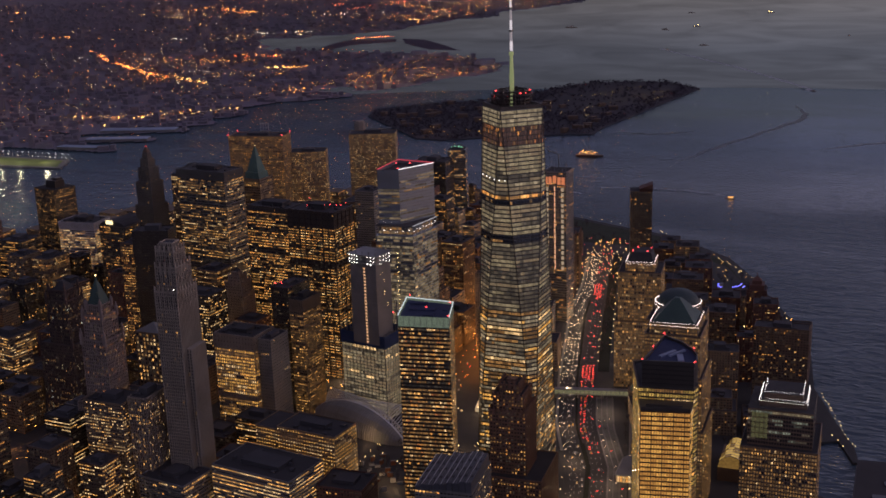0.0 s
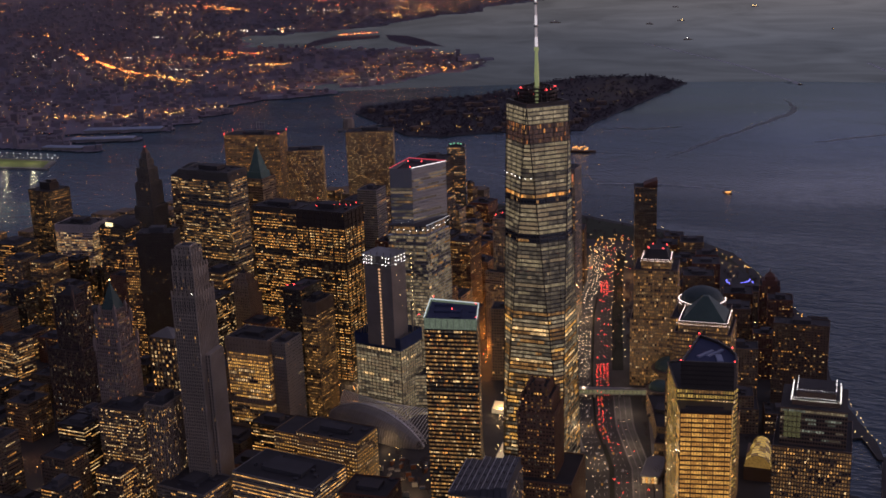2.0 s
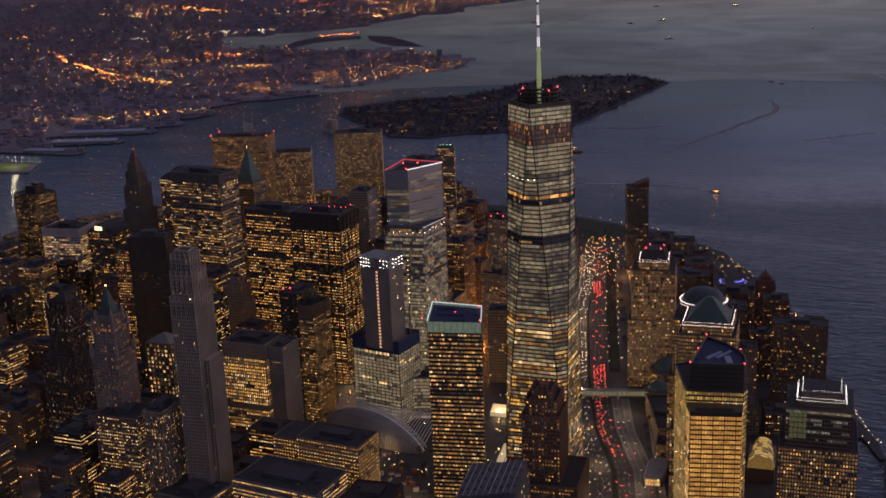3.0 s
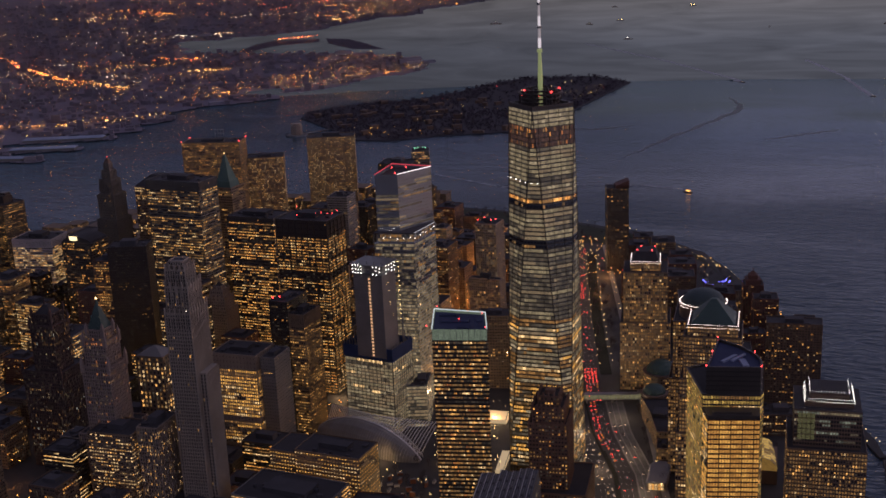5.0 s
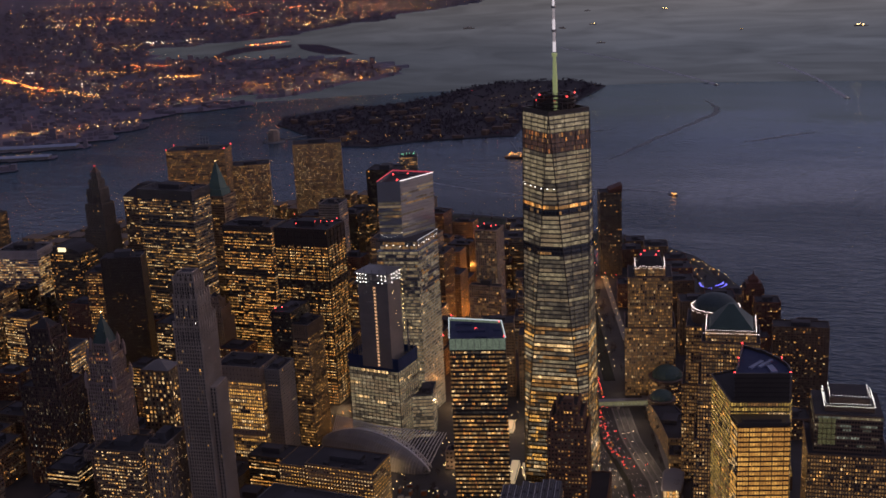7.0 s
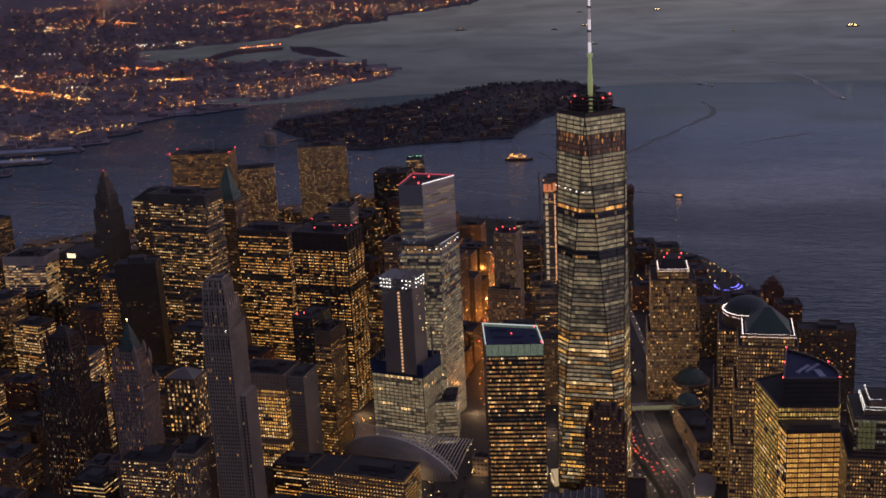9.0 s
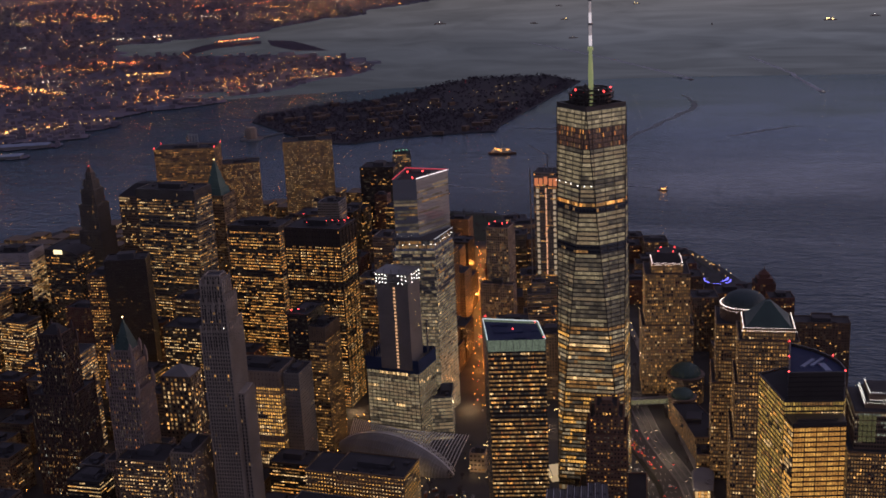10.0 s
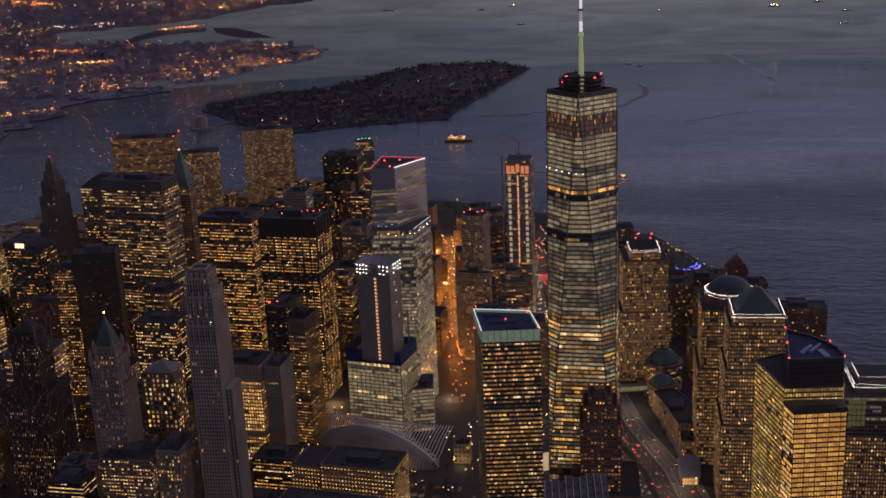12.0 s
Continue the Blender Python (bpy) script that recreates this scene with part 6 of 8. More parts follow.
def sawtooth():
    r = 10
    pts = corner_rect(-452, 822, 52, 66, r)
    mark(pts)
    ob = building("office_building", "office block with a pale sloping ribbed roof", [(pts, 2.5, 108)], CONC, style(p=0.2), "office building", tops=False)
    base = (*middle(pts), 2.5)
    n = 9
    for k in range(n):
        q = corner_rect(*(Vector(pts[0]) + (Vector(pts[1]) - Vector(pts[0])) * (k / n)), 52 / n - 0.5, 66 - k % 3 * 2.5, r)
        g = Geo()
        h = 2.0 + k * 1.0 + (k % 2) * 0.9
        g.prism(q, 108, 109 + h)
        panel = part("roof_panel", g, PANEL, ob, "pale ribbed roof panel", base=base)
        for j in (0.12, 0.5, 0.88):
            p0, p1 = Vector(q[0]).lerp(Vector(q[1]), j), Vector(q[3]).lerp(Vector(q[2]), j)
            part("seam", one_bar((*p0, 109.2 + h), (*p1, 109.2 + h), 0.35, 0.4), WHITE if j == 0.12 else STEEL, panel, base=base)
        for j in (0.2, 0.45, 0.7):
            c = Vector(q[0]).lerp(Vector(q[3]), j) + (Vector(q[1]) - Vector(q[0])) * 0.5
            unit_box("hatch", GRAVEL, panel, base, c.x, c.y, 109 + h, 2.2, 3.0, 0.6, r)


sawtooth()

# footbridge over the highway
def footbridge():
    a, b = Vector(west(236, -58)), Vector(west(236, 40))
    d = (b - a).normalized()
    n = Vector((-d.y, d.x))
    mid = (a + b) / 2
    base = (*mid, 2.5)
    ob = thing("footbridge", "covered glass footbridge with warm lights across the highway", "bridge", base)
    deck = Geo()
    for z0, z1, w in ((8, 9, 7), (14.5, 15.4, 7.6)):
        deck.prism([tuple(p) for p in (a - n * w / 2, b - n * w / 2, b + n * w / 2, a + n * w / 2)], z0, z1, bottom=True)
    for s in (0.02, 0.3, 0.62, 0.98):
        p = a.lerp(b, s)
        deck.box(*p, 2.5, 2.2, 2.2, 5.6, 17)
    part("deck", deck, STEEL, ob, base=base)
    for side in (-1, 1):
        for j in range(18):
            p, q = a.lerp(b, (j + 0.06) / 18) + n * side * 3.3, a.lerp(b, (j + 0.94) / 18) + n * side * 3.3
            g = Geo()
            f = [(*p, 9.2), (*q, 9.2), (*q, 14.2), (*p, 14.2)]
            g.poly(f if side < 0 else f[::-1])
            part("pane", g, BRIDGEGLOW, ob, base=base)


BRIDGEGLOW = lit_window("footbridge_light", (0.6, 0.55, 0.3), 0.22, 0.4)
footbridge()

# lit glass pavilions on the memorial square
for x, y, w, d, h, r in ((-500, 1120, 26, 14, 16, 30), (-568, 1226, 26, 14, 13, 5), (-524, 1117, 9, 44, 9, 8)):
    pts = rect(x, y, w, d, r)
    base = (x, y, 2.5)
    ob = thing("pavilion", "small angular glass pavilion glowing warm inside", "pavilion", base, "pavilions on the square")
    g = Geo()
    g.prism(pts, 2.5, h * 0.6, top=False)
    g.poly([(*pts[0], h * 0.6), (*pts[1], h * 0.6), (*pts[2], h), (*pts[3], h)])
    g.poly([(*pts[3], h * 0.6), (*pts[3], h), (*pts[2], h), (*pts[2], h * 0.6)])
    g.poly([(*pts[0], h * 0.6), (*pts[3], h), (*pts[3], h * 0.6)])
    g.poly([(*pts[1], h * 0.6), (*pts[2], h * 0.6), (*pts[2], h)])
    part("body", g, glow("pavilion_light", (0.95, 0.7, 0.4), 0.42), ob, base=base)
    g = Geo()
    g.bar((*pts[0], h * 0.6 + 0.4), (*pts[3], h + 0.4), 0.6, 0.5)
    g.bar((*pts[1], h * 0.6 + 0.4), (*pts[2], h + 0.4), 0.6, 0.5)
    part("frame", g, STEEL, ob, base=base)

# ---- ordinary blocks between the landmarks ----
GREEN0, GREEN1 = Vector((-632, 1270)), Vector((-822, 1975))  # the narrow street with sodium light


def off_street(x, y):
    d = (GREEN1 - GREEN0).normalized()
    q = Vector((x, y)) - GREEN0
    s = q.dot(d)
    return not (-40 < s < 760 and abs(q.x * d.y - q.y * d.x) < 20)


def west_side(x, y):
    return (Vector((x, y)) - WEST0).dot(WESTN)


LOOKS = [(TAN, MASONRY, "tan brick"), (BROWN, MASONRY, "brown brick"), (STONE, MASONRY, "pale stone"), (CONC, OFFICE, "grey concrete"), (DARK, DARKOFF, "dark glazed"), (RED, FLATS, "red brick"), (GRANITE, OFFICE, "brown granite"), (BLACK, SPARSE, "black glazed"), (TAN, SPARSE, "dim tan brick")]


def fillers():
    rnd = random.Random(42)
    done = 0
    rest_wall, rest_win = Geo(), Geo()
    lots = []
    for iy in range(30):
        for ix in range(36):
            lots.append((-1960 + ix * 52 + rnd.uniform(-6, 6), 640 + iy * 54 + rnd.uniform(-6, 6)))
    lots.sort(key=lambda p: math.hypot(p[0] + 200, p[1] - 900))
    for x, y in lots:
        w, d = rnd.uniform(30, 45), rnd.uniform(30, 45)
        ws = west_side(x, y)
        r = rnd.choice((0, 0, 2, -2)) if ws < -160 else 14
        pts = rect(x, y, w, d, r)
        dist = math.hypot(x + 159, y)
        side = math.degrees(math.atan2(-(x + 159), y))
        if dist < 700 or side > 50 or side < -10:
            continue
        if -66 < ws < 62:
            continue
        if not all(inside(*p, MANHATTAN) for p in grow(pts, 14)):
            continue
        probe = pts + [(x, y)] + [tuple((Vector(pts[k]) + Vector(pts[k - 1])) / 2) for k in range(4)]
        if any(inside(*p, t) for t in TAKEN for p in probe) or any(inside(*middle(t), pts) for t in TAKEN):
            continue
        if not off_street(x, y):
            continue
        if -735 < x < -470 and 1010 < y < 1330 and ws < 0:
            continue
        if y > 2010 and x > -1010:
            continue
        if ws > 0:
            if y < 1250 or (ws > 150 and y > 1700):
                continue
            h = rnd.uniform(26, 66)
            lk = rnd.choice((0, 1, 5, 5, 8))
        elif y > 1930:
            h = rnd.uniform(30, 85)
            lk = rnd.randrange(9)
        elif y > 1150 and x < -745:
            h = rnd.choice((rnd.uniform(45, 85), rnd.uniform(80, 132)))
            lk = rnd.randrange(9)
        elif x > -745 and y > 1300:
            h = rnd.uniform(40, 105)
            lk = rnd.choice((0, 1, 2, 3, 8))
        elif x > -745:
            h = rnd.uniform(18, 42)
            lk = rnd.choice((0, 1, 2, 5))
        else:
            h = rnd.choice((rnd.uniform(22, 50), rnd.uniform(45, 92)))
            lk = rnd.randrange(9)
        if x < -1290 and y > 1430:
            h = 14 + h * 0.16
        elif x < -1100 and y > 1520:
            h = min(h, 62)
        elif -1330 < x < -1090 and 1060 < y < 1270:
            h = min(h, 40)
        if math.hypot(x + 1025, y - 905) < 75:
            continue
        wall, st, words = LOOKS[lk]
        st = dict(st)
        st["p"] = min(0.8, st["p"] * rnd.uniform(0.5, 1.6) * (0.25 if y < 1150 and x < -860 else 0.6 if y < 930 else 1.0))
        shape = rnd.random()
        tiers = [(pts, 2.5, h)]
        if shape < 0.3 and h > 40:
            tiers = [(pts, 2.5, h * 0.7), (rect(x, y, w * 0.72, d * 0.72, r), h * 0.7, h)]
            word = "stepped block"
        elif shape < 0.42 and h > 60:
            tiers = [(pts, 2.5, h * 0.55), (rect(x, y, w * 0.75, d * 0.75, r), h * 0.55, h * 0.85), (rect(x, y, w * 0.45, d * 0.45, r), h * 0.85, h)]
            word = "tower with setbacks"
        else:
            word = "flat-roofed block"
        lit = "with many lit windows" if st["p"] > 0.35 else "with scattered lit windows" if st["p"] > 0.15 else "mostly dark"
        if done >= 285:
            rest_wall.prism(pts, 2.5, h)
            clad(rest_win, None, lambda z, pts=pts: pts, 4, h, dict(st, band=0, pier=0), rnd)
            mark(pts, 2)
            continue
        building("city_block", f"{words} {word} {lit}", tiers, wall, st, "building", "ordinary city blocks", seed=done, many=3, roof=rnd.choice((ROOF, ROOF, GRAVEL)))
        mark(pts, 2)
        done += 1
    tagged(part("farther_blocks", rest_wall, TAN), "farther brick blocks crowded toward the river", "buildings", kind="stuff")
    tagged(part("farther_windows", rest_win, PANES), "small lit windows of the farther blocks", "windows", kind="stuff")


fillers()

# ---- street lamps, cars, sodium-lit street ----
POLE = surface("painted_lamp_post", (0.08, 0.085, 0.08), rough=0.5)


def street_lamp(mat, words):
    ob = thing("street_lamp", words, "street lamp", group="street lamps")
    g = Geo()
    g.prism([(0.09 * math.cos(a), 0.09 * math.sin(a)) for a in (0, 1.05, 2.1, 3.14, 4.19, 5.24)], 0, 9, bottom=True)
    g.bar((0, 0, 8.9), (0, -1.8, 9.3), 0.12, 0.12)
    part("post", g, POLE, ob)
    g = Geo()
    g.lamp((0, -1.8, 9.0), 0.52)
    part("lamp_head", g, mat, ob, "glowing lamp head")
    return ob


lampO, lampY = street_lamp(BULB_O, "street lamp with an orange sodium glow"), street_lamp(BULB_Y, "street lamp with a warm white glow")
spots = []
for s in range(-60, 900, 27):
    spots += [(*west(s, bend(UPTOWN, s) - 11.5), 1), (*west(s + 9, 38), 1)]
    if s > 330:
        spots += [(*west(s + 4, bend(DOWNTOWN, s) + 11), 1), (*west(s + 12, bend(DOWNTOWN, s) + 28), 1)]
d = (GREEN1 - GREEN0).normalized()
for s in range(0, 730, 24):
    for o in (-10, 10):
        p = GREEN0 + d * (s + (s * 7) % 13) + Vector((d.y, -d.x)) * (o * 0.8 + (s * 5 + o) % 5)
        if (s // 24 * 3 + o) % 4:
            spots.append((*p, 0))
for a, b, n in (((-192, 1416), (-129, 1262), 15), ((-160, 1296), (-140, 1256), 3), ((-255, 1630), (-212, 1455), 8), ((-390, 1900), (-262, 1650), 12), ((-600, 2122), (-400, 1915), 14), ((-880, 2225), (-620, 2128), 11)):
    for k in range(n):
        p = Vector(a).lerp(Vector(b), k / n)
        spots.append((p.x - 6, p.y - 3, 1))
rnd = random.Random(9)
for _ in range(46):
    spots.append((rnd.uniform(-600, -480), rnd.uniform(1085, 1290), 1))
for _ in range(22):
    spots.append((rnd.uniform(-1080, -960), rnd.uniform(860, 960), 0))
for k in range(30):
    spots.append((rnd.uniform(-800, -740), rnd.uniform(1050, 1220), 0))
for k in range(26):
    spots.append((rnd.uniform(-640, -552), rnd.uniform(1000, 1200), 1))
first = {0: lampO, 1: lampY}
for k, (x, y, which) in enumerate(spots):
    if any(inside(x, y, t) for t in TAKEN):
        continue
    ob = first[which]
    m = pose(x, y, 2.6, 0, 0, rnd.uniform(0, 360))
    if ob.get("placed"):
        copy_thing(ob, m)
    else:
        ob.matrix_basis = m
        ob["placed"] = 1
for ob in (lampO, lampY):
    del ob["placed"]

for ob in [o for o in scene.objects if "placed" in o.keys()]:
    del ob["placed"]


def sodium(x, y, z, watts, color=(1.0, 0.42, 0.1), r=1.5):
    l = bpy.data.lights.new("sodium_light", "POINT")
    l.energy, l.color, l.shadow_soft_size = watts, color, r
    ob = new("sodium_light", l)
    ob.location = (x, y, z)


for s in range(78, 740, 58):
    p = GREEN0 + d * s
    sodium(p.x, p.y, 14, 36000 if s > 300 else 22000 if s > 90 else 8000, (1.0, 0.34, 0.06))
for s in range(-40, 900, 94):
    sodium(*west(s, bend(UPTOWN, s)), 16, 10000, (1.0, 0.66, 0.38))
    sodium(*west(s + 40, 12), 20, 9000 if s < 170 else 3000, (1.0, 0.72, 0.48))
for x, y, watts in ((-1022, 912, 3500), (-772, 1148, 20000), (-752, 1190, 20000), (-628, 1330, 9000), (-596, 1330, 15000), (-622, 1388, 18000), (-545, 1240, 12000), (-555, 1110, 5000), (-600, 1010, 4000), (-930, 1180, 14000), (-1010, 1050, 12000)):
    sodium(x, y, 15, watts, (1.0, 0.36, 0.08) if x < -610 else (1.0, 0.6, 0.28))

# unseen fill lights in random gaps between blocks, standing in for side-street lamps
lamp_rnd = random.Random(55)
placed = []
for _ in range(2500):
    x, y = lamp_rnd.uniform(-1420, -560), lamp_rnd.uniform(800, 1900)
    if len(placed) > 62 or any(inside(x, y, t) for t in TAKEN) or any(math.hypot(x - p[0], y - p[1]) < 92 for p in placed):
        continue
    placed.append((x, y))
    sodium(x, y, 12, 15000 if y > 1120 else 4000, lamp_rnd.choice(((1.0, 0.5, 0.18), (1.0, 0.42, 0.12), (1.0, 0.62, 0.3))))


def car(paint, words):
    """A saloon with its nose towards +y."""
    ob = thing("car", words, "car", group="cars on the highway")
    g = Geo()
    lower = [(-0.9, -2.2), (0.9, -2.2), (0.9, 2.2), (-0.9, 2.2)]
    g.prism(lower, 0.3, 0.85, bottom=True, pts1=[(x * 0.98, y * 0.98) for x, y in lower])
    g.prism([(-0.86, -1.7), (0.86, -1.7), (0.86, 1.0), (-0.86, 1.0)], 0.85, 1.42, pts1=[(-0.7, -1.2), (0.7, -1.2), (0.7, 0.3), (-0.7, 0.3)])
    part("body", g, paint, ob)
    for x in (-0.82, 0.82):
        for y in (-1.35, 1.35):
            g = Geo()
            c = [(0.33 * math.cos(k * 0.785), 0.33 * math.sin(k * 0.785)) for k in range(8)]
            g.poly([(x - 0.1, y + p, 0.33 + q) for p, q in c][::-1])
            g.poly([(x + 0.1, y + p, 0.33 + q) for p, q in c])
            for k in range(8):
                (p, q), (r, s) = c[k], c[(k + 1) % 8]
                g.poly([(x - 0.1, y + p, 0.33 + q), (x + 0.1, y + p, 0.33 + q), (x + 0.1, y + r, 0.33 + s), (x - 0.1, y + r, 0.33 + s)])
            part("wheel", g, BLACK, ob)
    for x in (-0.6, 0.6):
        g = Geo()
        g.lamp((x, 2.2, 0.6), 0.23)
        part("headlight", g, HEAD, ob)
        g = Geo()
        g.lamp((x, -2.2, 0.62), 0.22)
        part("taillight", g, TAIL, ob)
    return ob


HEAD = glow("headlight_glow", (1.0, 0.76, 0.5), 3.6)
TAIL = glow("taillight_glow", (1.0, 0.07, 0.05), 6.5)
models = [car(surface("dark_car_paint", (0.03, 0.03, 0.035), rough=0.3), "dark saloon car with its lights on"), car(surface("silver_car_paint", (0.4, 0.4, 0.4), rough=0.3, metal=0.5), "silver saloon car with its lights on"), car(surface("yellow_cab_paint", (0.6, 0.36, 0.03), rough=0.35), "yellow taxi with its lights on")]
used = set()
turn = math.degrees(math.atan2(-WESTD.x, WESTD.y))


def park_car(x, y, rz):
    k = rnd.choice((0, 0, 1, 1, 2))
    m = pose(x, y, 2.52, 0, 0, rz)
    if k in used:
        copy_thing(models[k], m)
    else:
        models[k].matrix_basis = m
        used.add(k)


far_cars = Geo()


def far_car(x, y, ahead):
    """A car too far off to pick apart: body, cab, two lamps at the end that shows."""
    f = WESTD if ahead else -WESTD
    n = Vector((f.y, -f.x))
    far_cars.box(x, y, 2.8, 1.8, 4.4, 0.6, turn, 0)
    far_cars.box(x, y, 3.4, 1.5, 2.2, 0.55, turn, 0)
    for k in (-0.6, 0.6):
        p = Vector((x, y)) - f * 2.3 + n * k
        q = Vector((x, y)) + f * 2.3 + n * k
        if ahead:
            far_cars.lamp((*p, 3.3), 0.42 if y < 1390 else 0.47, 2)
        else:
            far_cars.lamp((*q, 3.2), 0.3 if y < 1390 else 0.42, 1)


for o in (-7.5, -2.5, 2.5, 7.5):
    s = -120.0
    while s < 930:
        p = west(s, bend(UPTOWN, s) + o + rnd.uniform(-0.6, 0.6))
        if s < 300:
            if rnd.random() < 0.5:
                park_car(*p, turn + 180)
            else:
                far_car(*p, False)
            s += rnd.choice((14, 20, 30, 46))
        else:
            far_car(*p, False)
            s += rnd.choice((16, 24, 45, 70)) if 470 < s < 620 else rnd.choice((9, 11, 15, 24))
for o in (-7.5, -3, 1.5, 6):
    s = -120.0
    while s < 940:
        p = west(s, bend(DOWNTOWN, s) + o + rnd.uniform(-0.5, 0.5))
        if s < 300:
            if rnd.random() < 0.5:
                park_car(*p, turn)
            else:
                far_car(*p, True)
            s += rnd.choice((8, 9, 12)) if 262 < s else rnd.choice((7, 8, 10, 14)) if o < -1 and s > 60 else rnd.choice((22, 34, 50, 70))
        else:
            far_car(*p, True)
            s += rnd.choice((7, 8, 10)) if s < 345 or 650 < s < 725 and o < 2 else rnd.choice((30, 45, 70, 90))
for o in (14.5, 21, 27.5):
    s = -120.0
    while s < 225:
        far_car(*west(s, bend(DOWNTOWN, s) + o + rnd.uniform(-0.5, 0.5)), rnd.random() < 0.12)
        s += rnd.choice((16, 24, 40, 60))
tagged(part("far_traffic", far_cars, [BLACK, HEAD, TAIL]), "distant cars with their lights on along the highway", "cars", kind="stuff")
for s in range(0, 700, 17):
    p = GREEN0 + d * (s + rnd.uniform(-5, 5)) + Vector((d.y, -d.x)) * rnd.choice((-3, 3))
    park_car(p.x, p.y, math.degrees(math.atan2(-d.x, d.y)))

# small lit plant house on the open ground
q = rect(-592, 1120, 17, 14, 4)
simple("plant_house", "small pale plant house with warm light at its foot", q, 24, STONE, style(fh=5, bw=4, ww=0.5, wh=0.5, p=0.2, tones=((1, 2), (12, 2))), "building")
sodium(-592, 1106, 8, 1500, (1.0, 0.62, 0.3))
# builders' huts on the open ground beside the transit hall
HUTS = [surface(f"hut_{w}", c, rough=0.6) for w, c in (("white", (0.5, 0.5, 0.48)), ("blue", (0.06, 0.1, 0.2)), ("rust", (0.2, 0.08, 0.04)))]
huts = []
while len(huts) < 34:
    x, y = rnd.uniform(-640, -556), rnd.uniform(985, 1062)
    if any(inside(x, y, t) for t in TAKEN) or any(math.hypot(x - p[0], y - p[1]) < 7 for p in huts):
        huts.append((9999, 9999))
        continue
    huts.append((x, y))
    ob = thing("site_hut", "boxy steel site hut on the open ground", "site hut", (x, y, 2.5), "site huts")
    h, m = rnd.choice((2.6, 2.6, 5.2)), rnd.choice(HUTS)
    r = rnd.choice((2, 92, 30))
    unit_box("body", m, ob, (x, y, 2.5), x, y, 2.5, 6.1, 2.4, h, r)
    unit_box("roof", CONC, ob, (x, y, 2.5), x, y, 2.5 + h, 6.3, 2.6, 0.2, r)

bx, by = -388, 1750
ob = thing("waterfront_pavilion", "low curved pavilion edged with blue lights", "pavilion", (bx, by, 2.5))
g = Geo()
arc = [(bx + 20 * math.cos(radians(a)), by + 22 * math.sin(radians(a))) for a in range(150, 400, 10)]
inner_arc = [(bx + (p[0] - bx) * 0.86, by + (p[1] - by) * 0.86) for p in arc]
g.prism(arc + inner_arc[::-1], 2.5, 33)
part("wall", g, CONC, ob, base=(bx, by, 2.5))
for ring, z, spans in ((20, 34, ((178, 236), (262, 372))), (15, 36.5, ((292, 380),))):
    for a0, a1 in spans:
        bulbs("blue_light", [(bx + ring * math.cos(radians(a)), by + (ring + 2) * math.sin(radians(a)), z) for a in range(a0, a1, 8)], 0.62, BULB_B, ob, (bx, by, 2.5))
g = Geo()
for _ in range(150):
    s, o = rnd.uniform(760, 1010), rnd.uniform(-70, 60)
    p = west(s, o)
    if inside(*p, MANHATTAN) and not any(inside(*p, t) for t in TAKEN):
        g.lamp((*p, rnd.uniform(4, 10)), rnd.uniform(0.4, 0.8), rnd.choice((0, 0, 1, 2)))
for _ in range(260):
    x, y = rnd.uniform(-560, -260), rnd.uniform(1500, 2060)
    if inside(x, y, MANHATTAN) and west_side(x, y) > 50 and not any(inside(x, y, t) for t in TAKEN):
        g.lamp((x, y, rnd.uniform(4, 9)), rnd.uniform(0.35, 0.7), rnd.choice((0, 0, 1)))
for _ in range(420):
    x, y = rnd.uniform(-1500, -700), rnd.uniform(820, 2050)
    if not any(inside(x, y, t) for t in TAKEN):
        g.lamp((x, y, rnd.uniform(4, 9)), rnd.uniform(0.4, 0.75), rnd.choice((0, 0, 0, 1, 3)))
tagged(part("distant_street_lights", g, [BULB_O, BULB_Y, BULB_R, BULB_W]), "small lamps of the side streets", "lamps", kind="stuff")

# ---- trees: the park at the island's tip and the riverside ----
BARK = surface("dark_bark", (0.05, 0.04, 0.03), rough=0.95)
LEAF = surface("dull_winter_foliage", (0.068, 0.055, 0.06), rough=0.9, vary=0.5)


def tree(h, seed):
    rnd = random.Random(seed)
    ob = thing("tree", "bare-twigged park tree with a thin dull crown", "tree", group="park trees")
    g = Geo()
    ring6 = lambda r: [(r * math.cos(k * 1.047), r * math.sin(k * 1.047)) for k in range(6)]
    g.prism(ring6(0.28), 0, h * 0.45, pts1=ring6(0.15))
    for _ in range(7):
        a, e = rnd.uniform(0, 6.28), rnd.uniform(0.5, 1.1)
        z = rnd.uniform(0.25, 0.45) * h
        L = h * rnd.uniform(0.25, 0.42)
        g.bar((0, 0, z), (L * math.cos(a) * math.cos(e), L * math.sin(a) * math.cos(e), z + L * math.sin(e)), 0.14, 0.14)
    part("trunk", g, BARK, ob)
    g = Geo()
    for _ in range(150):
        a, r, z = rnd.uniform(0, 6.28), h * 0.34 * rnd.random() ** 0.5, rnd.gauss(0.66, 0.14) * h
        r *= max(0.25, 1 - abs(z / h - 0.62) * 1.9)
        p = Vector((r * math.cos(a), r * math.sin(a), z))
        s = rnd.uniform(0.3, 0.75)
        e = [Vector((rnd.uniform(-1, 1), rnd.uniform(-1, 1), rnd.uniform(-1, 1))) * s for _ in range(3)]
        g.poly([p + e[0], p + e[1], p + e[2]])
    part("crown", g, LEAF, ob)
    return ob


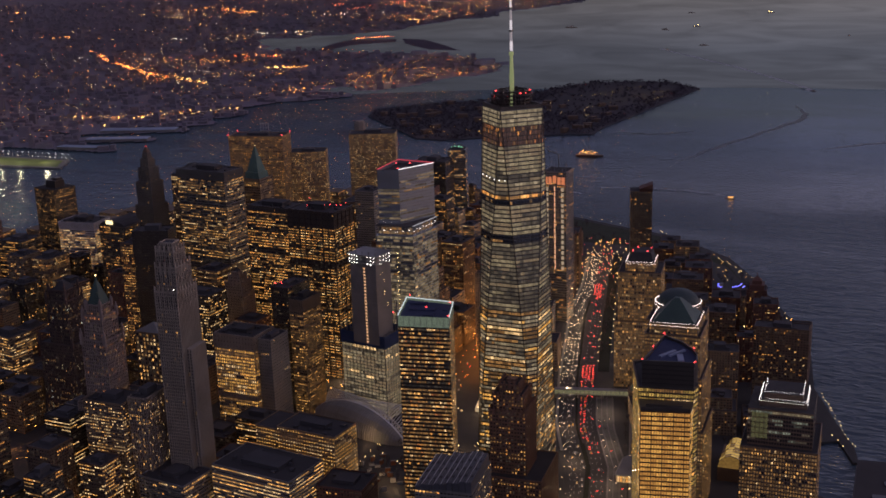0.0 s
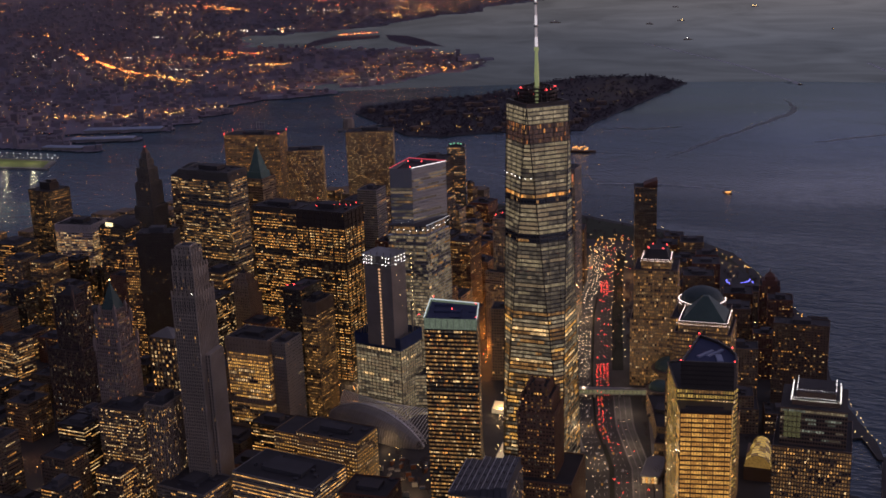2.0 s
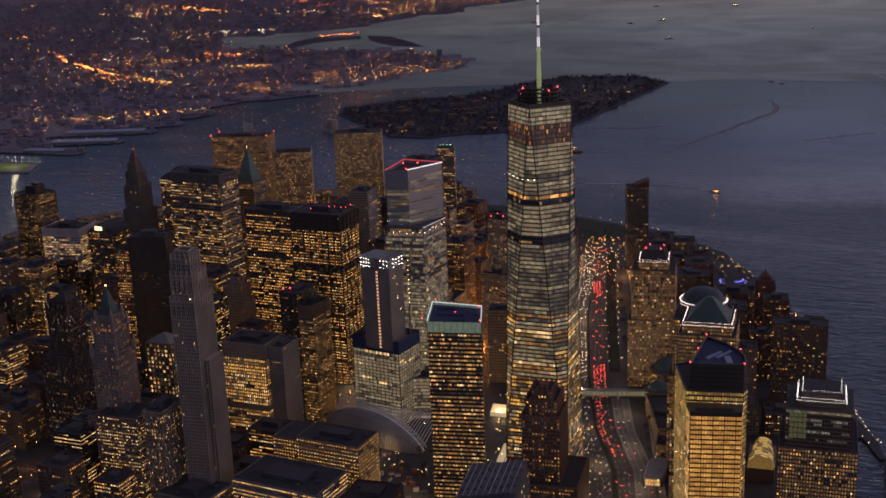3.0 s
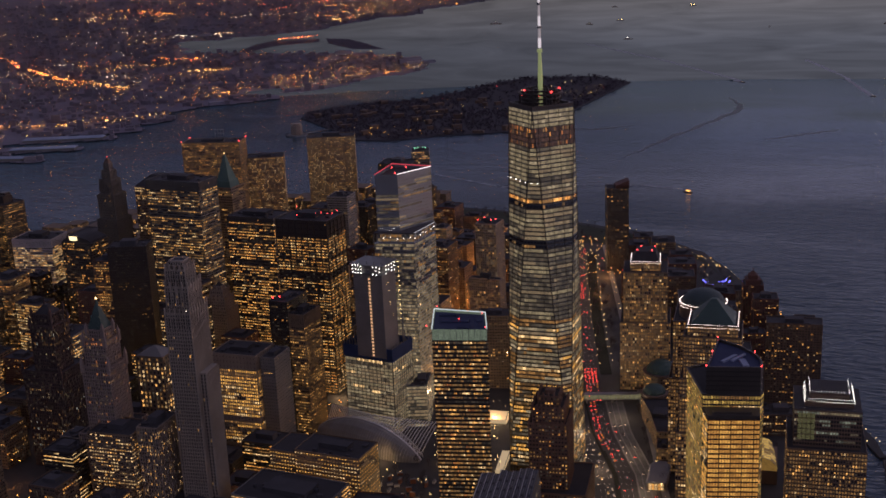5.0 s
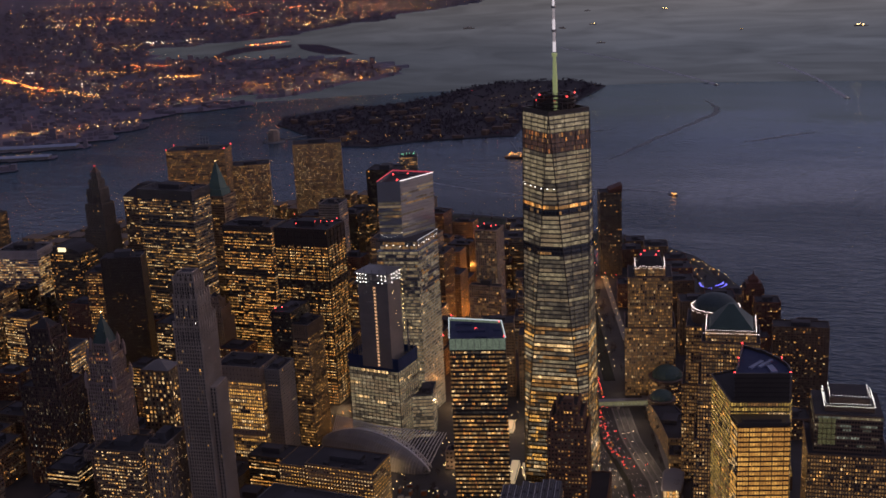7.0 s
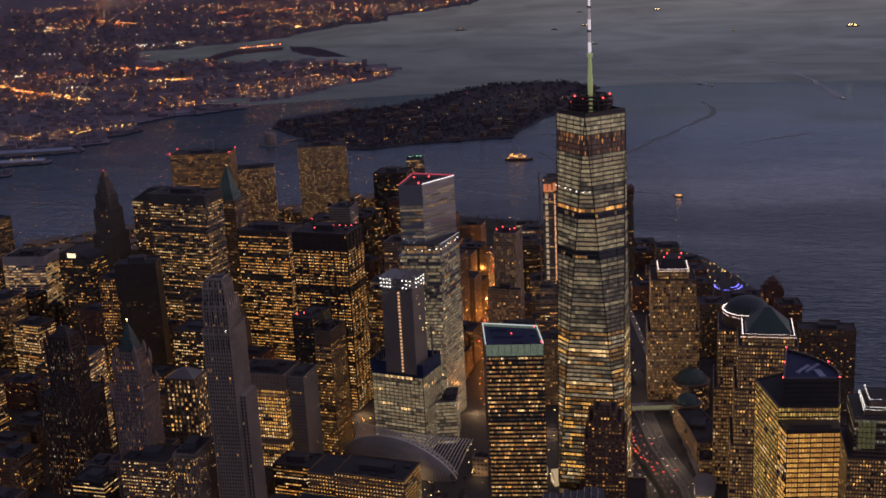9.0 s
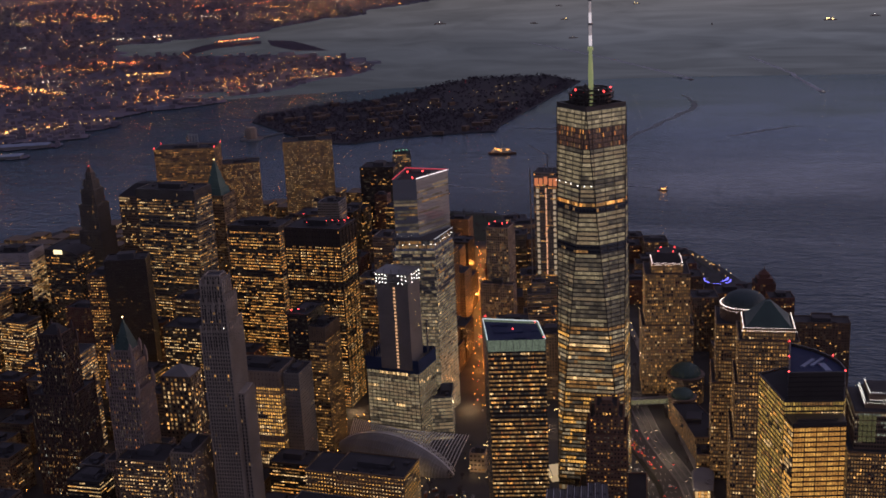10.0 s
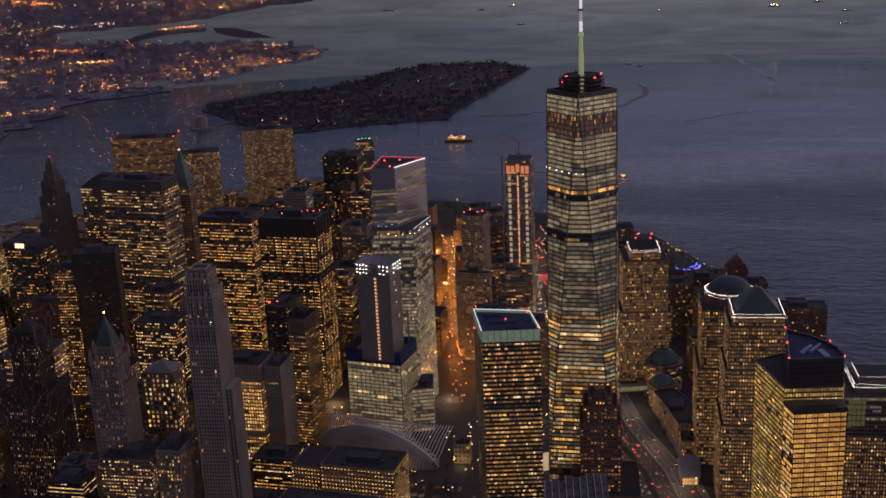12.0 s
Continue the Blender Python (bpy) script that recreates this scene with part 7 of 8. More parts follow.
trees = [tree(11, 1), tree(13, 2), tree(9, 3)]
count = 0
park = [(-1000, 2020), (-640, 2030), (-500, 2000), (-440, 1950), (-400, 1880), (-455, 1990), (-530, 2055), (-610, 2115), (-880, 2220), (-1010, 2230)]
while count < 330:
    if count < 110:
        x, y = rnd.uniform(-1010, -400), rnd.uniform(1880, 2230)
        if not inside(x, y, park):
            continue
    elif count >= 290:
        x, y = rnd.uniform(-640, -552), rnd.uniform(1000, 1170)
    elif count >= 190:
        s = rnd.uniform(-30, 880)
        x, y = west(s, rnd.choice((32, 40, 48)) if s < 330 else bend(DOWNTOWN, s) + rnd.choice((15, 19, 23, 33, 38, 50)) + rnd.uniform(-2, 2))
    else:
        a, b = rnd.choice((((-400, 1905), (-300, 1740)), ((-400, 1905), (-300, 1740)), ((-390, 1900), (-262, 1650)), ((-255, 1630), (-212, 1455)), ((-330, 1290), (-270, 1300)), ((-300, 1250), (-230, 1240))))
        p = Vector(a).lerp(Vector(b), rnd.random())
        x, y = p.x - rnd.uniform(4, 62 if a[1] > 1880 else 26), p.y
    if any(inside(x, y, t) for t in TAKEN):
        count += 1
        continue
    m = pose(x, y, 2.5, 0, 0, rnd.uniform(0, 360)) @ Matrix.Scale(rnd.uniform(0.8, 1.25), 4)
    t = trees[count % 3]
    if count < 3:
        t.matrix_basis = m
    else:
        copy_thing(t, m).scale = [rnd.uniform(0.8, 1.25)] * 3
    count += 1
g = Geo()
g.prism(park, 2.45, 2.62)
tagged(part("lawn", g, PARK), "dark winter lawn of the waterfront park", "lawn", kind="structure")

# ---- the island in the harbour ----
ISLAND = [(-1930, 3290), (-1750, 3120), (-1570, 2950), (-1470, 2950), (-1370, 3040), (-1170, 3140), (-1110, 3150), (-1120, 3270), (-1060, 4170), (-1230, 4320), (-1460, 4270), (-1550, 4150), (-1630, 3840), (-1700, 3710), (-1850, 3600), (-1960, 3400)]
g = Geo()
g.prism(ISLAND, -1, 3)
ISLE = surface("dull_island_lawn", (0.052, 0.047, 0.055), rough=0.95, patch=0.01)
WOOD = surface("bare_island_woods", (0.062, 0.05, 0.066), rough=0.9, vary=0.22, patch=0.012)
tagged(part("island", g, ISLE), "low dark island in the harbour", "island", kind="structure")


def clump(g, x, y, z, r, rnd, n=7):
    for _ in range(n):
        p = Vector((x + rnd.gauss(0, r * 0.5), y + rnd.gauss(0, r * 0.5), z + rnd.uniform(0.25, 1.0) * r * 1.5))
        e = [Vector((rnd.uniform(-1, 1), rnd.uniform(-1, 1), rnd.uniform(-1, 1))) * r * 0.55 for _ in range(4)]
        for a, b, c in ((0, 1, 2), (0, 2, 3), (0, 3, 1), (1, 3, 2)):
            g.poly([p + e[a], p + e[b], p + e[c]])


rnd = random.Random(77)
g = Geo()
n = 0
while n < 4200:
    x, y = rnd.uniform(-1960, -1060), rnd.uniform(2950, 4320)
    n += 1
    if not inside(x, y, ISLAND):
        continue
    edge = not all(inside(x + a, y + b, ISLAND) for a, b in ((70, 0), (-70, 0), (0, 70), (0, -70)))
    if y > 3500 and x > -1500 and not edge and rnd.random() < 0.75:
        continue
    clump(g, x, y, 3, rnd.uniform(4, 7.5), rnd)
tagged(part("woodland", g, WOOD), "dark bare trees covering the harbour island", "trees", kind="stuff")
g = Geo()
for _ in range(60):
    x, y = rnd.uniform(-1900, -1150), rnd.uniform(3000, 3700)
    if inside(x, y, ISLAND):
        g.box(x, y, 3, rnd.uniform(14, 40), rnd.uniform(10, 18), rnd.uniform(7, 14), rnd.uniform(0, 90))
tagged(part("barracks", g, BROWN), "low brick houses among the island's trees", "houses", kind="stuff")
for mat, cnt, box in ((BULB_Y, 16, (-1640, -1090, 3050, 3700)), (BULB_O, 16, (-1640, -1120, 2960, 3090)), (BULB_R, 8, (-1640, -1100, 2950, 4100))):
    g = Geo()
    k = 0
    while k < cnt:
        x, y = rnd.uniform(box[0], box[1]), rnd.uniform(box[2], box[3])
        if inside(x, y, ISLAND):
            g.lamp((x, y, rnd.uniform(11, 15)), rnd.uniform(0.5, 0.95))
            k += 1
    tagged(part("lamp_posts", g, mat), "small path lamps on the harbour island", "lamps", kind="stuff")
g = Geo()
for (x0, y0), (x1, y1), n in (((-1440, 3620), (-1250, 4230), 20), ((-1300, 3560), (-1140, 4080), 16), ((-1200, 3460), (-1105, 3980), 14), ((-1500, 3560), (-1180, 3440), 12), ((-1380, 3900), (-1150, 3860), 9)):
    for k in range(n):
        g.lamp((x0 + (x1 - x0) * k / n + rnd.uniform(-8, 8), y0 + (y1 - y0) * k / n + rnd.uniform(-8, 8), 9), rnd.uniform(0.45, 0.8))
tagged(part("lamp_posts", g, BULB_Y), "rows of path lamps on the island's open lawn", "lamps", kind="stuff")
# ventilation house on its own islet
vx, vy = -1795, 3010
ob = thing("ventilation_house", "pale octagonal ventilation house on a small islet", "building", (vx, vy, 0))
oct8 = lambda r: [(vx + r * math.cos(radians(22.5 + 45 * k)), vy + r * math.sin(radians(22.5 + 45 * k))) for k in range(8)]
g = Geo(); g.prism(oct8(34), -1, 3); part("islet", g, CONC, ob, base=(vx, vy, 0))
g = Geo(); g.prism(oct8(17), 3, 30); g.prism(oct8(14), 30, 35); part("body", g, STONE, ob, base=(vx, vy, 0))
g = Geo(); g.bar((vx + 12, vy + 16, 2), (vx + 60, vy + 110, 2), 7, 2); part("causeway", g, CONC, ob, base=(vx, vy, 0))

# ---- the far shore across the water ----
NEAR_COAST = [(-1996, 4531), (-2019, 4337), (-2096, 4286), (-2136, 4107), (-2124, 4031), (-2216, 3837), (-2301, 3819), (-2339, 3933), (-2410, 3887), (-2456, 3798), (-2370, 3774), (-2259, 3751), (-2228, 3686), (-2318, 3564), (-2413, 3495), (-2440, 3395), (-2485, 3333), (-2393, 3272), (-2361, 3208), (-2378, 3122), (-2462, 3104), (-2355, 3042), (-2332, 2995), (-2438, 2926), (-2600, 2885)]
PIERS = [(-2350, 2905), (-2335, 2850), (-2640, 2715), (-2740, 2735), (-2720, 2690), (-2640, 2670), (-2345, 2735), (-2320, 2690), (-2530, 2590), (-2640, 2600), (-2530, 2590), (-2320, 2540), (-2330, 2500), (-2700, 2480), (-2690, 2445), (-2660, 2440), (-2700, 2310), (-2960, 2180), (-3600, 1700), (-40000, 1700), (-40000, 40000), (-3000, 40000), (-3000, 16000)]
FAR_COAST = [(-3241, 9886), (-3055, 8842), (-3172, 8258), (-3335, 7793), (-3184, 7439), (-3238, 7234), (-3376, 7175), (-3366, 6930), (-3395, 6779), (-3429, 6526), (-3376, 6345), (-3527, 6130), (-3611, 5949), (-3801, 5905), (-3712, 5747), (-3945, 5707), (-3924, 5590), (-3809, 5416), (-3640, 5300), (-3615, 5148), (-3359, 5112), (-3272, 5156), (-3128, 5101), (-2727, 5107), (-2596, 5147), (-2413, 5002), (-2243, 4868), (-2137, 4823)]
SHORE = NEAR_COAST + PIERS + FAR_COAST
MOLE = [(-3110, 5811), (-2952, 5767), (-2755, 5557), (-2513, 5261), (-2685, 5271), (-2827, 5405), (-2961, 5546)]
QUAY = [(-3272, 5156), (-3371, 5468), (-3375, 5690), (-3138, 5784), (-3062, 5636), (-3215, 5431), (-3213, 5251), (-3193, 5104)]


def far_land(name, pts, label, r0, r1, a0, a1, da, mat):
    g = Geo()
    z = 3.0
    rows = [r0]
    while rows[-1] < r1:
        rows.append(rows[-1] * (1 + 0.005 + max(0, rows[-1] - 6500) * 4e-6))
    na = int((a1 - a0) / da)
    cs = [(-math.sin(radians(a0 + k * da)), math.cos(radians(a0 + k * da))) for k in range(na + 1)]
    idx = {}
    for ra, rb in zip(rows, rows[1:]):
        rm = (ra + rb) / 2
        for k in range(na):
            s, c = (cs[k][0] + cs[k + 1][0]) / 2, (cs[k][1] + cs[k + 1][1]) / 2
            if not inside(MID_EYE.x + rm * s, MID_EYE.y + rm * c, pts):
                continue
            face = []
            for r, j in ((ra, k), (ra, k + 1), (rb, k + 1), (rb, k)):
                if (r, j) not in idx:
                    idx[(r, j)] = len(g.v)
                    g.v.append(afar(MID_EYE.x + r * cs[j][0], MID_EYE.y + r * cs[j][1], z))
                face.append(idx[(r, j)])
            g.f.append(tuple(face[::-1]))
            g.m.append(0)
    tagged(part(name, g, mat), label, "land", kind="structure")


def town_material(name, dark, light):
    """Roofs, yards and streets in dusk: a different tone for every house, patched at two scales."""
    m, n, l, b = nodes_of(name)
    geo = n.new("ShaderNodeNewGeometry")
    mp = n.new("ShaderNodeMapping")
    mp.inputs["Rotation"].default_value[2], mp.inputs["Scale"].default_value = radians(-30), (1, 1.6, 1)
    l.new(geo.outputs["Position"], mp.inputs["Vector"])
    tone = None
    for sc, k in ((0.004, 0.45), (0.03, 0.4)):
        t = n.new("ShaderNodeTexNoise")
        t.inputs["Scale"].default_value, t.inputs["Detail"].default_value = sc, 4
        l.new(mp.outputs[0], t.inputs["Vector"])
        a = n.new("ShaderNodeMath"); a.operation = "MULTIPLY_ADD"
        l.new(t.outputs["Fac"], a.inputs[0]); a.inputs[1].default_value = k
        if tone:
            l.new(tone, a.inputs[2])
        else:
            a.inputs[2].default_value = -0.1
        tone = a.outputs[0]
    a = n.new("ShaderNodeMath"); a.operation = "MULTIPLY_ADD"
    l.new(geo.outputs["Random Per Island"], a.inputs[0]); a.inputs[1].default_value = 0.35; l.new(tone, a.inputs[2])
    mix = n.new("ShaderNodeMix"); mix.data_type = "RGBA"
    mix.inputs[6].default_value, mix.inputs[7].default_value = (*dark, 1), (*light, 1)
    l.new(a.outputs[0], mix.inputs[0]); l.new(mix.outputs[2], b.inputs["Base Color"])
    b.inputs["Roughness"].default_value = 0.95
    b.inputs["Specular IOR Level"].default_value = 0.1
    return m


# Purple lift in these tones stands in for distance haze and a dim rim.
TOWNLAND = town_material("dark_town_ground", (0.105, 0.1, 0.125), (0.27, 0.245, 0.3))
TOWNHOUSE = town_material("dark_town_houses", (0.085, 0.078, 0.095), (0.28, 0.25, 0.3))
far_land("far_shore", SHORE, "dark built-up shore across the water", 2900, 30000, 8, 66, 0.13, TOWNLAND)
HARBOURWORKS = town_material("dark_harbour_works", (0.06, 0.05, 0.065), (0.15, 0.125, 0.15))
far_land("mole", MOLE, "dark breakwater in the far bay", 5000, 6800, 20, 32, 0.04, HARBOURWORKS)
far_land("quay", QUAY, "dark quay in the far basin", 4900, 7200, 25, 36, 0.05, HARBOURWORKS)


FIELD = [(-2530, 2235), (-2281, 2270), (-2345, 2370), (-2600, 2355)]  # the playing field's pier
SHEDS = ((-2485, 2822, 240, 46, 22), (-2435, 2667, 190, 40, 22), (-2450, 2520, 130, 34, 10))
KEPT = [grow(FIELD, 55)] + [grow(rect(x, y, w, dd, r), 14) for x, y, w, dd, r in SHEDS]


def on_shore(x, y):
    return inside(x, y, SHORE) and not (y < 3200 and any(inside(x, y, q) for q in KEPT))


rnd = random.Random(123)
low, tall = Geo(), Geo()
placed = 0
while placed < 11000:
    a, r = radians(rnd.uniform(9, 59)), 2950 + 9000 * rnd.random() ** 1.6
    x, y = MID_EYE.x - r * math.sin(a), MID_EYE.y + r * math.cos(a)
    placed += 1
    if not on_shore(x, y):
        continue
    k = 1.0 if r < RIM else (RIM + END * (1 - math.exp((RIM - r) / END))) / r
    p = afar(x, y, 3)
    h = rnd.uniform(7, 15) if rnd.random() < 0.95 else rnd.uniform(20, 45)
    low.box(p[0], p[1], p[2] - 1, rnd.uniform(12, 32) * k, rnd.uniform(12, 26) * k, (h + 1) * k, 30 + rnd.uniform(-4, 4))
depots = Geo()
made = 0
while made < 150:
    a, r = radians(rnd.uniform(10, 50)), 2950 + 4200 * rnd.random() ** 1.2
    x, y = MID_EYE.x - r * math.sin(a), MID_EYE.y + r * math.cos(a)
    made += 1
    if not on_shore(x, y) or inside(x + 330, y - 130, SHORE):
        continue
    k = 1.0 if r < RIM else (RIM + END * (1 - math.exp((RIM - r) / END))) / r
    p = afar(x, y, 3)
    depots.box(p[0], p[1], p[2] - 1, rnd.uniform(50, 130) * k, rnd.uniform(24, 46) * k, rnd.uniform(9, 20) * k, 30 + rnd.uniform(-12, 12))
tagged(part("depots", depots, surface("pale_depot_roof", (0.22, 0.21, 0.26), rough=0.8, patch=0.02)), "broad pale-roofed depots along the far waterfront", "depots", kind="stuff")
tagged(part("row_houses", low, TOWNHOUSE), "low dark houses of the town across the water", "houses", kind="stuff")

for x, y, w, dd, r in SHEDS:
    pts = rect(x, y, w, dd, r)
    ob = thing("pier_shed", "long pale-roofed warehouse shed on a pier", "warehouse", (x, y, 3), "pier sheds")
    g = Geo(); g.prism(pts, 3, 10, top=False); part("wall", g, CONC, ob, base=(x, y, 3))
    g = Geo(); g.prism(grow(pts, 1), 10, 12, pts1=grow(pts, -6)); part("roof", g, surface("blue_grey_shed_roof", (0.26, 0.31, 0.42), rough=0.6), ob, base=(x, y, 3))


def shore_lamp(g, x, y, size=1.0):
    r = math.hypot(x - MID_EYE.x, y - MID_EYE.y)
    k = 1.0 if r < RIM else (RIM + END * (1 - math.exp((RIM - r) / END))) / r
    g.lamp(afar(x, y, 16 + (r > 6000) * 8), size * r * k * 0.00025 * min(1.0, (4300 / r) ** 0.25))


sets = {"sodium": (Geo(), lit_window("town_sodium", (1.0, 0.31, 0.055), 14.0, 0.9)), "yellow": (Geo(), lit_window("town_yellow", (1.0, 0.52, 0.14), 13.5, 0.9)), "white": (Geo(), lit_window("town_white", (1.0, 0.84, 0.6), 7.5, 0.8)), "red": (Geo(), lit_window("town_red", (1.0, 0.15, 0.045), 8.0, 0.8)), "green": (Geo(), lit_window("town_green", (0.4, 1.0, 0.6), 1.6, 0.8))}


GRAVES = [(-7268, 7189), (-5813, 6853), (-5111, 6678), (-4871, 6174), (-5176, 6068), (-6131, 6020)]  # the dark cemetery hill


def thick(x, y):
    """How thickly the lamps stand: quarters of the town, parks and dark yards between them."""
    q = 0.5 + 0.22 * math.sin(x * 0.0031 + 1.3 * math.sin(y * 0.0017)) + 0.2 * math.sin(y * 0.0043 + x * 0.0011 + 0.6) + 0.2 * math.sin(x * 0.0087 - y * 0.0069)
    return max(0.1, min(1.0, q)) ** 2.0


for _ in range(2300):
    a, r = radians(rnd.uniform(9, 59)), 2950 + 9500 * rnd.random() ** 1.5
    x, y = MID_EYE.x - r * math.sin(a), MID_EYE.y + r * math.cos(a)
    if inside(x, y, GRAVES) or rnd.random() > thick(x, y) * (1.3 if r < 7000 else 0.8) * (0.45 if a > 0.66 else 1.0):
        continue
    ang = radians(rnd.choice((27, 30, 30, 33, 36, 24, 118)))
    key = rnd.choice(("sodium", "sodium", "sodium", "yellow", "red"))
    step = rnd.uniform(30, 60) * (1 + max(0, r - 5000) / 5000)
    for k in range(rnd.randrange(4, 18)):
        px, py = x + math.cos(ang) * step * k, y + math.sin(ang) * step * k
        if on_shore(px, py) and rnd.random() < 0.8 and not inside(px, py, GRAVES):
            shore_lamp(sets[key][0], px, py, rnd.uniform(0.4, 0.85))
# scattered lamps
for _ in range(95000):
    a, r = radians(rnd.uniform(9, 59)), 2950 + 10500 * rnd.random() ** 1.4
    x, y = MID_EYE.x - r * math.sin(a), MID_EYE.y + r * math.cos(a)
    if not on_shore(x, y) or rnd.random() > thick(x, y) * (1.0 if r < 6000 else 0.6) * (2.1 if a < 0.55 else 1.0 if a < 0.68 else 0.45) or inside(x, y, GRAVES):
        continue
    key = rnd.choices(("sodium", "yellow", "white", "red", "green"), (44, 25, 19, 12, 5))[0]
    shore_lamp(sets[key][0], x, y, rnd.choice((0.25, 0.3, 0.38, 0.45, 0.7)) * (1.7 if rnd.random() < 0.05 else 1))
# floodlit yards: tight bright knots of lamps
for _ in range(80):
    a, r = radians(rnd.uniform(10, 50)), 3000 + 7500 * rnd.random() ** 1.3
    x, y = MID_EYE.x - r * math.sin(a), MID_EYE.y + r * math.cos(a)
    if not on_shore(x, y) or inside(x, y, GRAVES):
        continue
    key = rnd.choice(("sodium", "sodium", "white", "yellow", "red"))
    wide, deep = rnd.uniform(60, 200), rnd.uniform(20, 90) * r / 4000
    for _ in range(rnd.randrange(10, 34)):
        px, py = x + rnd.uniform(-1, 1) * wide, y + rnd.uniform(-1, 1) * deep
        if on_shore(px, py):
            shore_lamp(sets[key][0], px, py, rnd.uniform(0.6, 1.1))
# the elevated highway, a dense double chain
way = [(-4787, 4996), (-4304, 4655), (-4088, 4483), (-3673, 4178), (-3447, 4026), (-3273, 3948)]
for p, q in zip(way, way[1:]):
    p, q = Vector(p), Vector(q)
    n = int((q - p).length / 4)
    for k in range(n):
        c = p.lerp(q, k / n) + Vector((rnd.uniform(-13, 13), rnd.uniform(-13, 13)))
        shore_lamp(sets[rnd.choice(("sodium", "sodium", "sodium", "red"))][0], c.x, c.y, rnd.uniform(0.8, 1.25))
        if k % 9 == 0:
            shore_lamp(sets["white"][0], c.x, c.y, 0.8)
# bright waterfront rows
for (x0, y0), (x1, y1), n, key in (((-2491, 3175), (-2404, 3282), 9, "yellow"), ((-2252, 3893), (-2210, 4059), 11, "white"), ((-2740, 2775), (-2390, 2870), 6, "yellow"), ((-2503, 2635), (-2346, 2696), 7, "yellow"), ((-2530, 2330), (-2290, 2345), 13, "white"), ((-4080, 5832), (-3780, 5960), 40, "white"), ((-4060, 5800), (-3720, 5760), 30, "white"), ((-4150, 5650), (-3900, 5640), 14, "yellow"), ((-4500, 5420), (-4250, 5400), 14, "white"), ((-3280, 5597), (-3133, 5755), 26, "red"), ((-3280, 5560), (-3133, 5720), 22, "sodium"), ((-3382, 8051), (-3138, 8043), 9, "sodium"), ((-3587, 6848), (-3499, 6873), 7, "yellow"), ((-3931, 7542), (-3640, 7576), 12, "yellow"), ((-6060, 7190), (-5487, 6932), 26, "yellow"), ((-5785, 7857), (-5152, 7449), 34, "sodium"), ((-5800, 7760), (-5250, 7420), 24, "red"), ((-4550, 7761), (-4559, 8223), 16, "red"), ((-4559, 8223), (-4485, 8768), 16, "red"), ((-3874, 4523), (-3793, 4523), 12, "white"), ((-3297, 4131), (-3211, 4150), 10, "white"), ((-4142, 5492), (-4056, 5487), 10, "white"), ((-3510, 4795), (-3254, 4789), 26, "sodium"), ((-3500, 4740), (-3240, 4750), 22, "red"), ((-3016, 4367), (-2869, 4405), 26, "sodium"), ((-3030, 4330), (-2869, 4370), 18, "yellow"), ((-3245, 3949), (-2964, 3805), 30, "yellow"), ((-3240, 3920), (-2964, 3775), 30, "sodium"), ((-2090, 4330), (-2060, 4280), 4, "sodium"), ((-2760, 2982), (-2560, 3032), 8, "sodium")):
    for k in range(n):
        t = k / n
        shore_lamp(sets[key][0], x0 + (x1 - x0) * t + rnd.uniform(-8, 8), y0 + (y1 - y0) * t + rnd.uniform(-8, 8), rnd.uniform(0.9, 1.5) * (0.9 if key == "white" else 1.0))
for x, y in ((-2850, 2960), (-2740, 2990), (-2650, 3020), (-2590, 3060), (-2560, 3120)):
    sodium(x, y, 14, 9000, (1.0, 0.4, 0.1), 3)
    for _ in range(16):
        shore_lamp(sets[rnd.choice(("sodium", "yellow"))][0], x + rnd.uniform(-70, 70), y + rnd.uniform(-60, 60), rnd.uniform(0.7, 1.2))
for key, (g, mat) in sets.items():
    tagged(part("town_lamps", g, mat), f"{key} lamps of the town across the water", "lamps", kind="stuff")
# floodlit sports pier
px, py = -2430, 2310
ob = thing("sports_pier", "floodlit green playing field on a pier", "pier", (px, py, 0))
fld = FIELD
g = Geo(); g.prism(fld, -1, 4); part("deck", g, CONC, ob, base=(px, py, 0))
g = Geo(); g.prism(grow(fld, -14), 4, 4.15); part("turf", g, surface("green_turf", (0.16, 0.2, 0.06)), ob, base=(px, py, 0))
bulbs("floodlight", along([fld[2], fld[3]], 22, 19, False), 1.3, BULB_W, ob, (px, py, 0))
for p in along([fld[2], fld[3]], 22, 19, False):
    part("mast", one_bar((p[0], p[1], 4), p, 0.5, 0.5), STEEL, ob, base=(px, py, 0))
for x, y in ((-2450, 2290), (-2380, 2320), (-2530, 2300)):
    sodium(x, y, 30, 20000, (1.0, 0.86, 0.55), 3)

# ---- boats ----
HULL = surface("boat_hull", (0.12, 0.06, 0.03), rough=0.5)
CABIN = surface("boat_cabin", (0.5, 0.45, 0.38), rough=0.5)


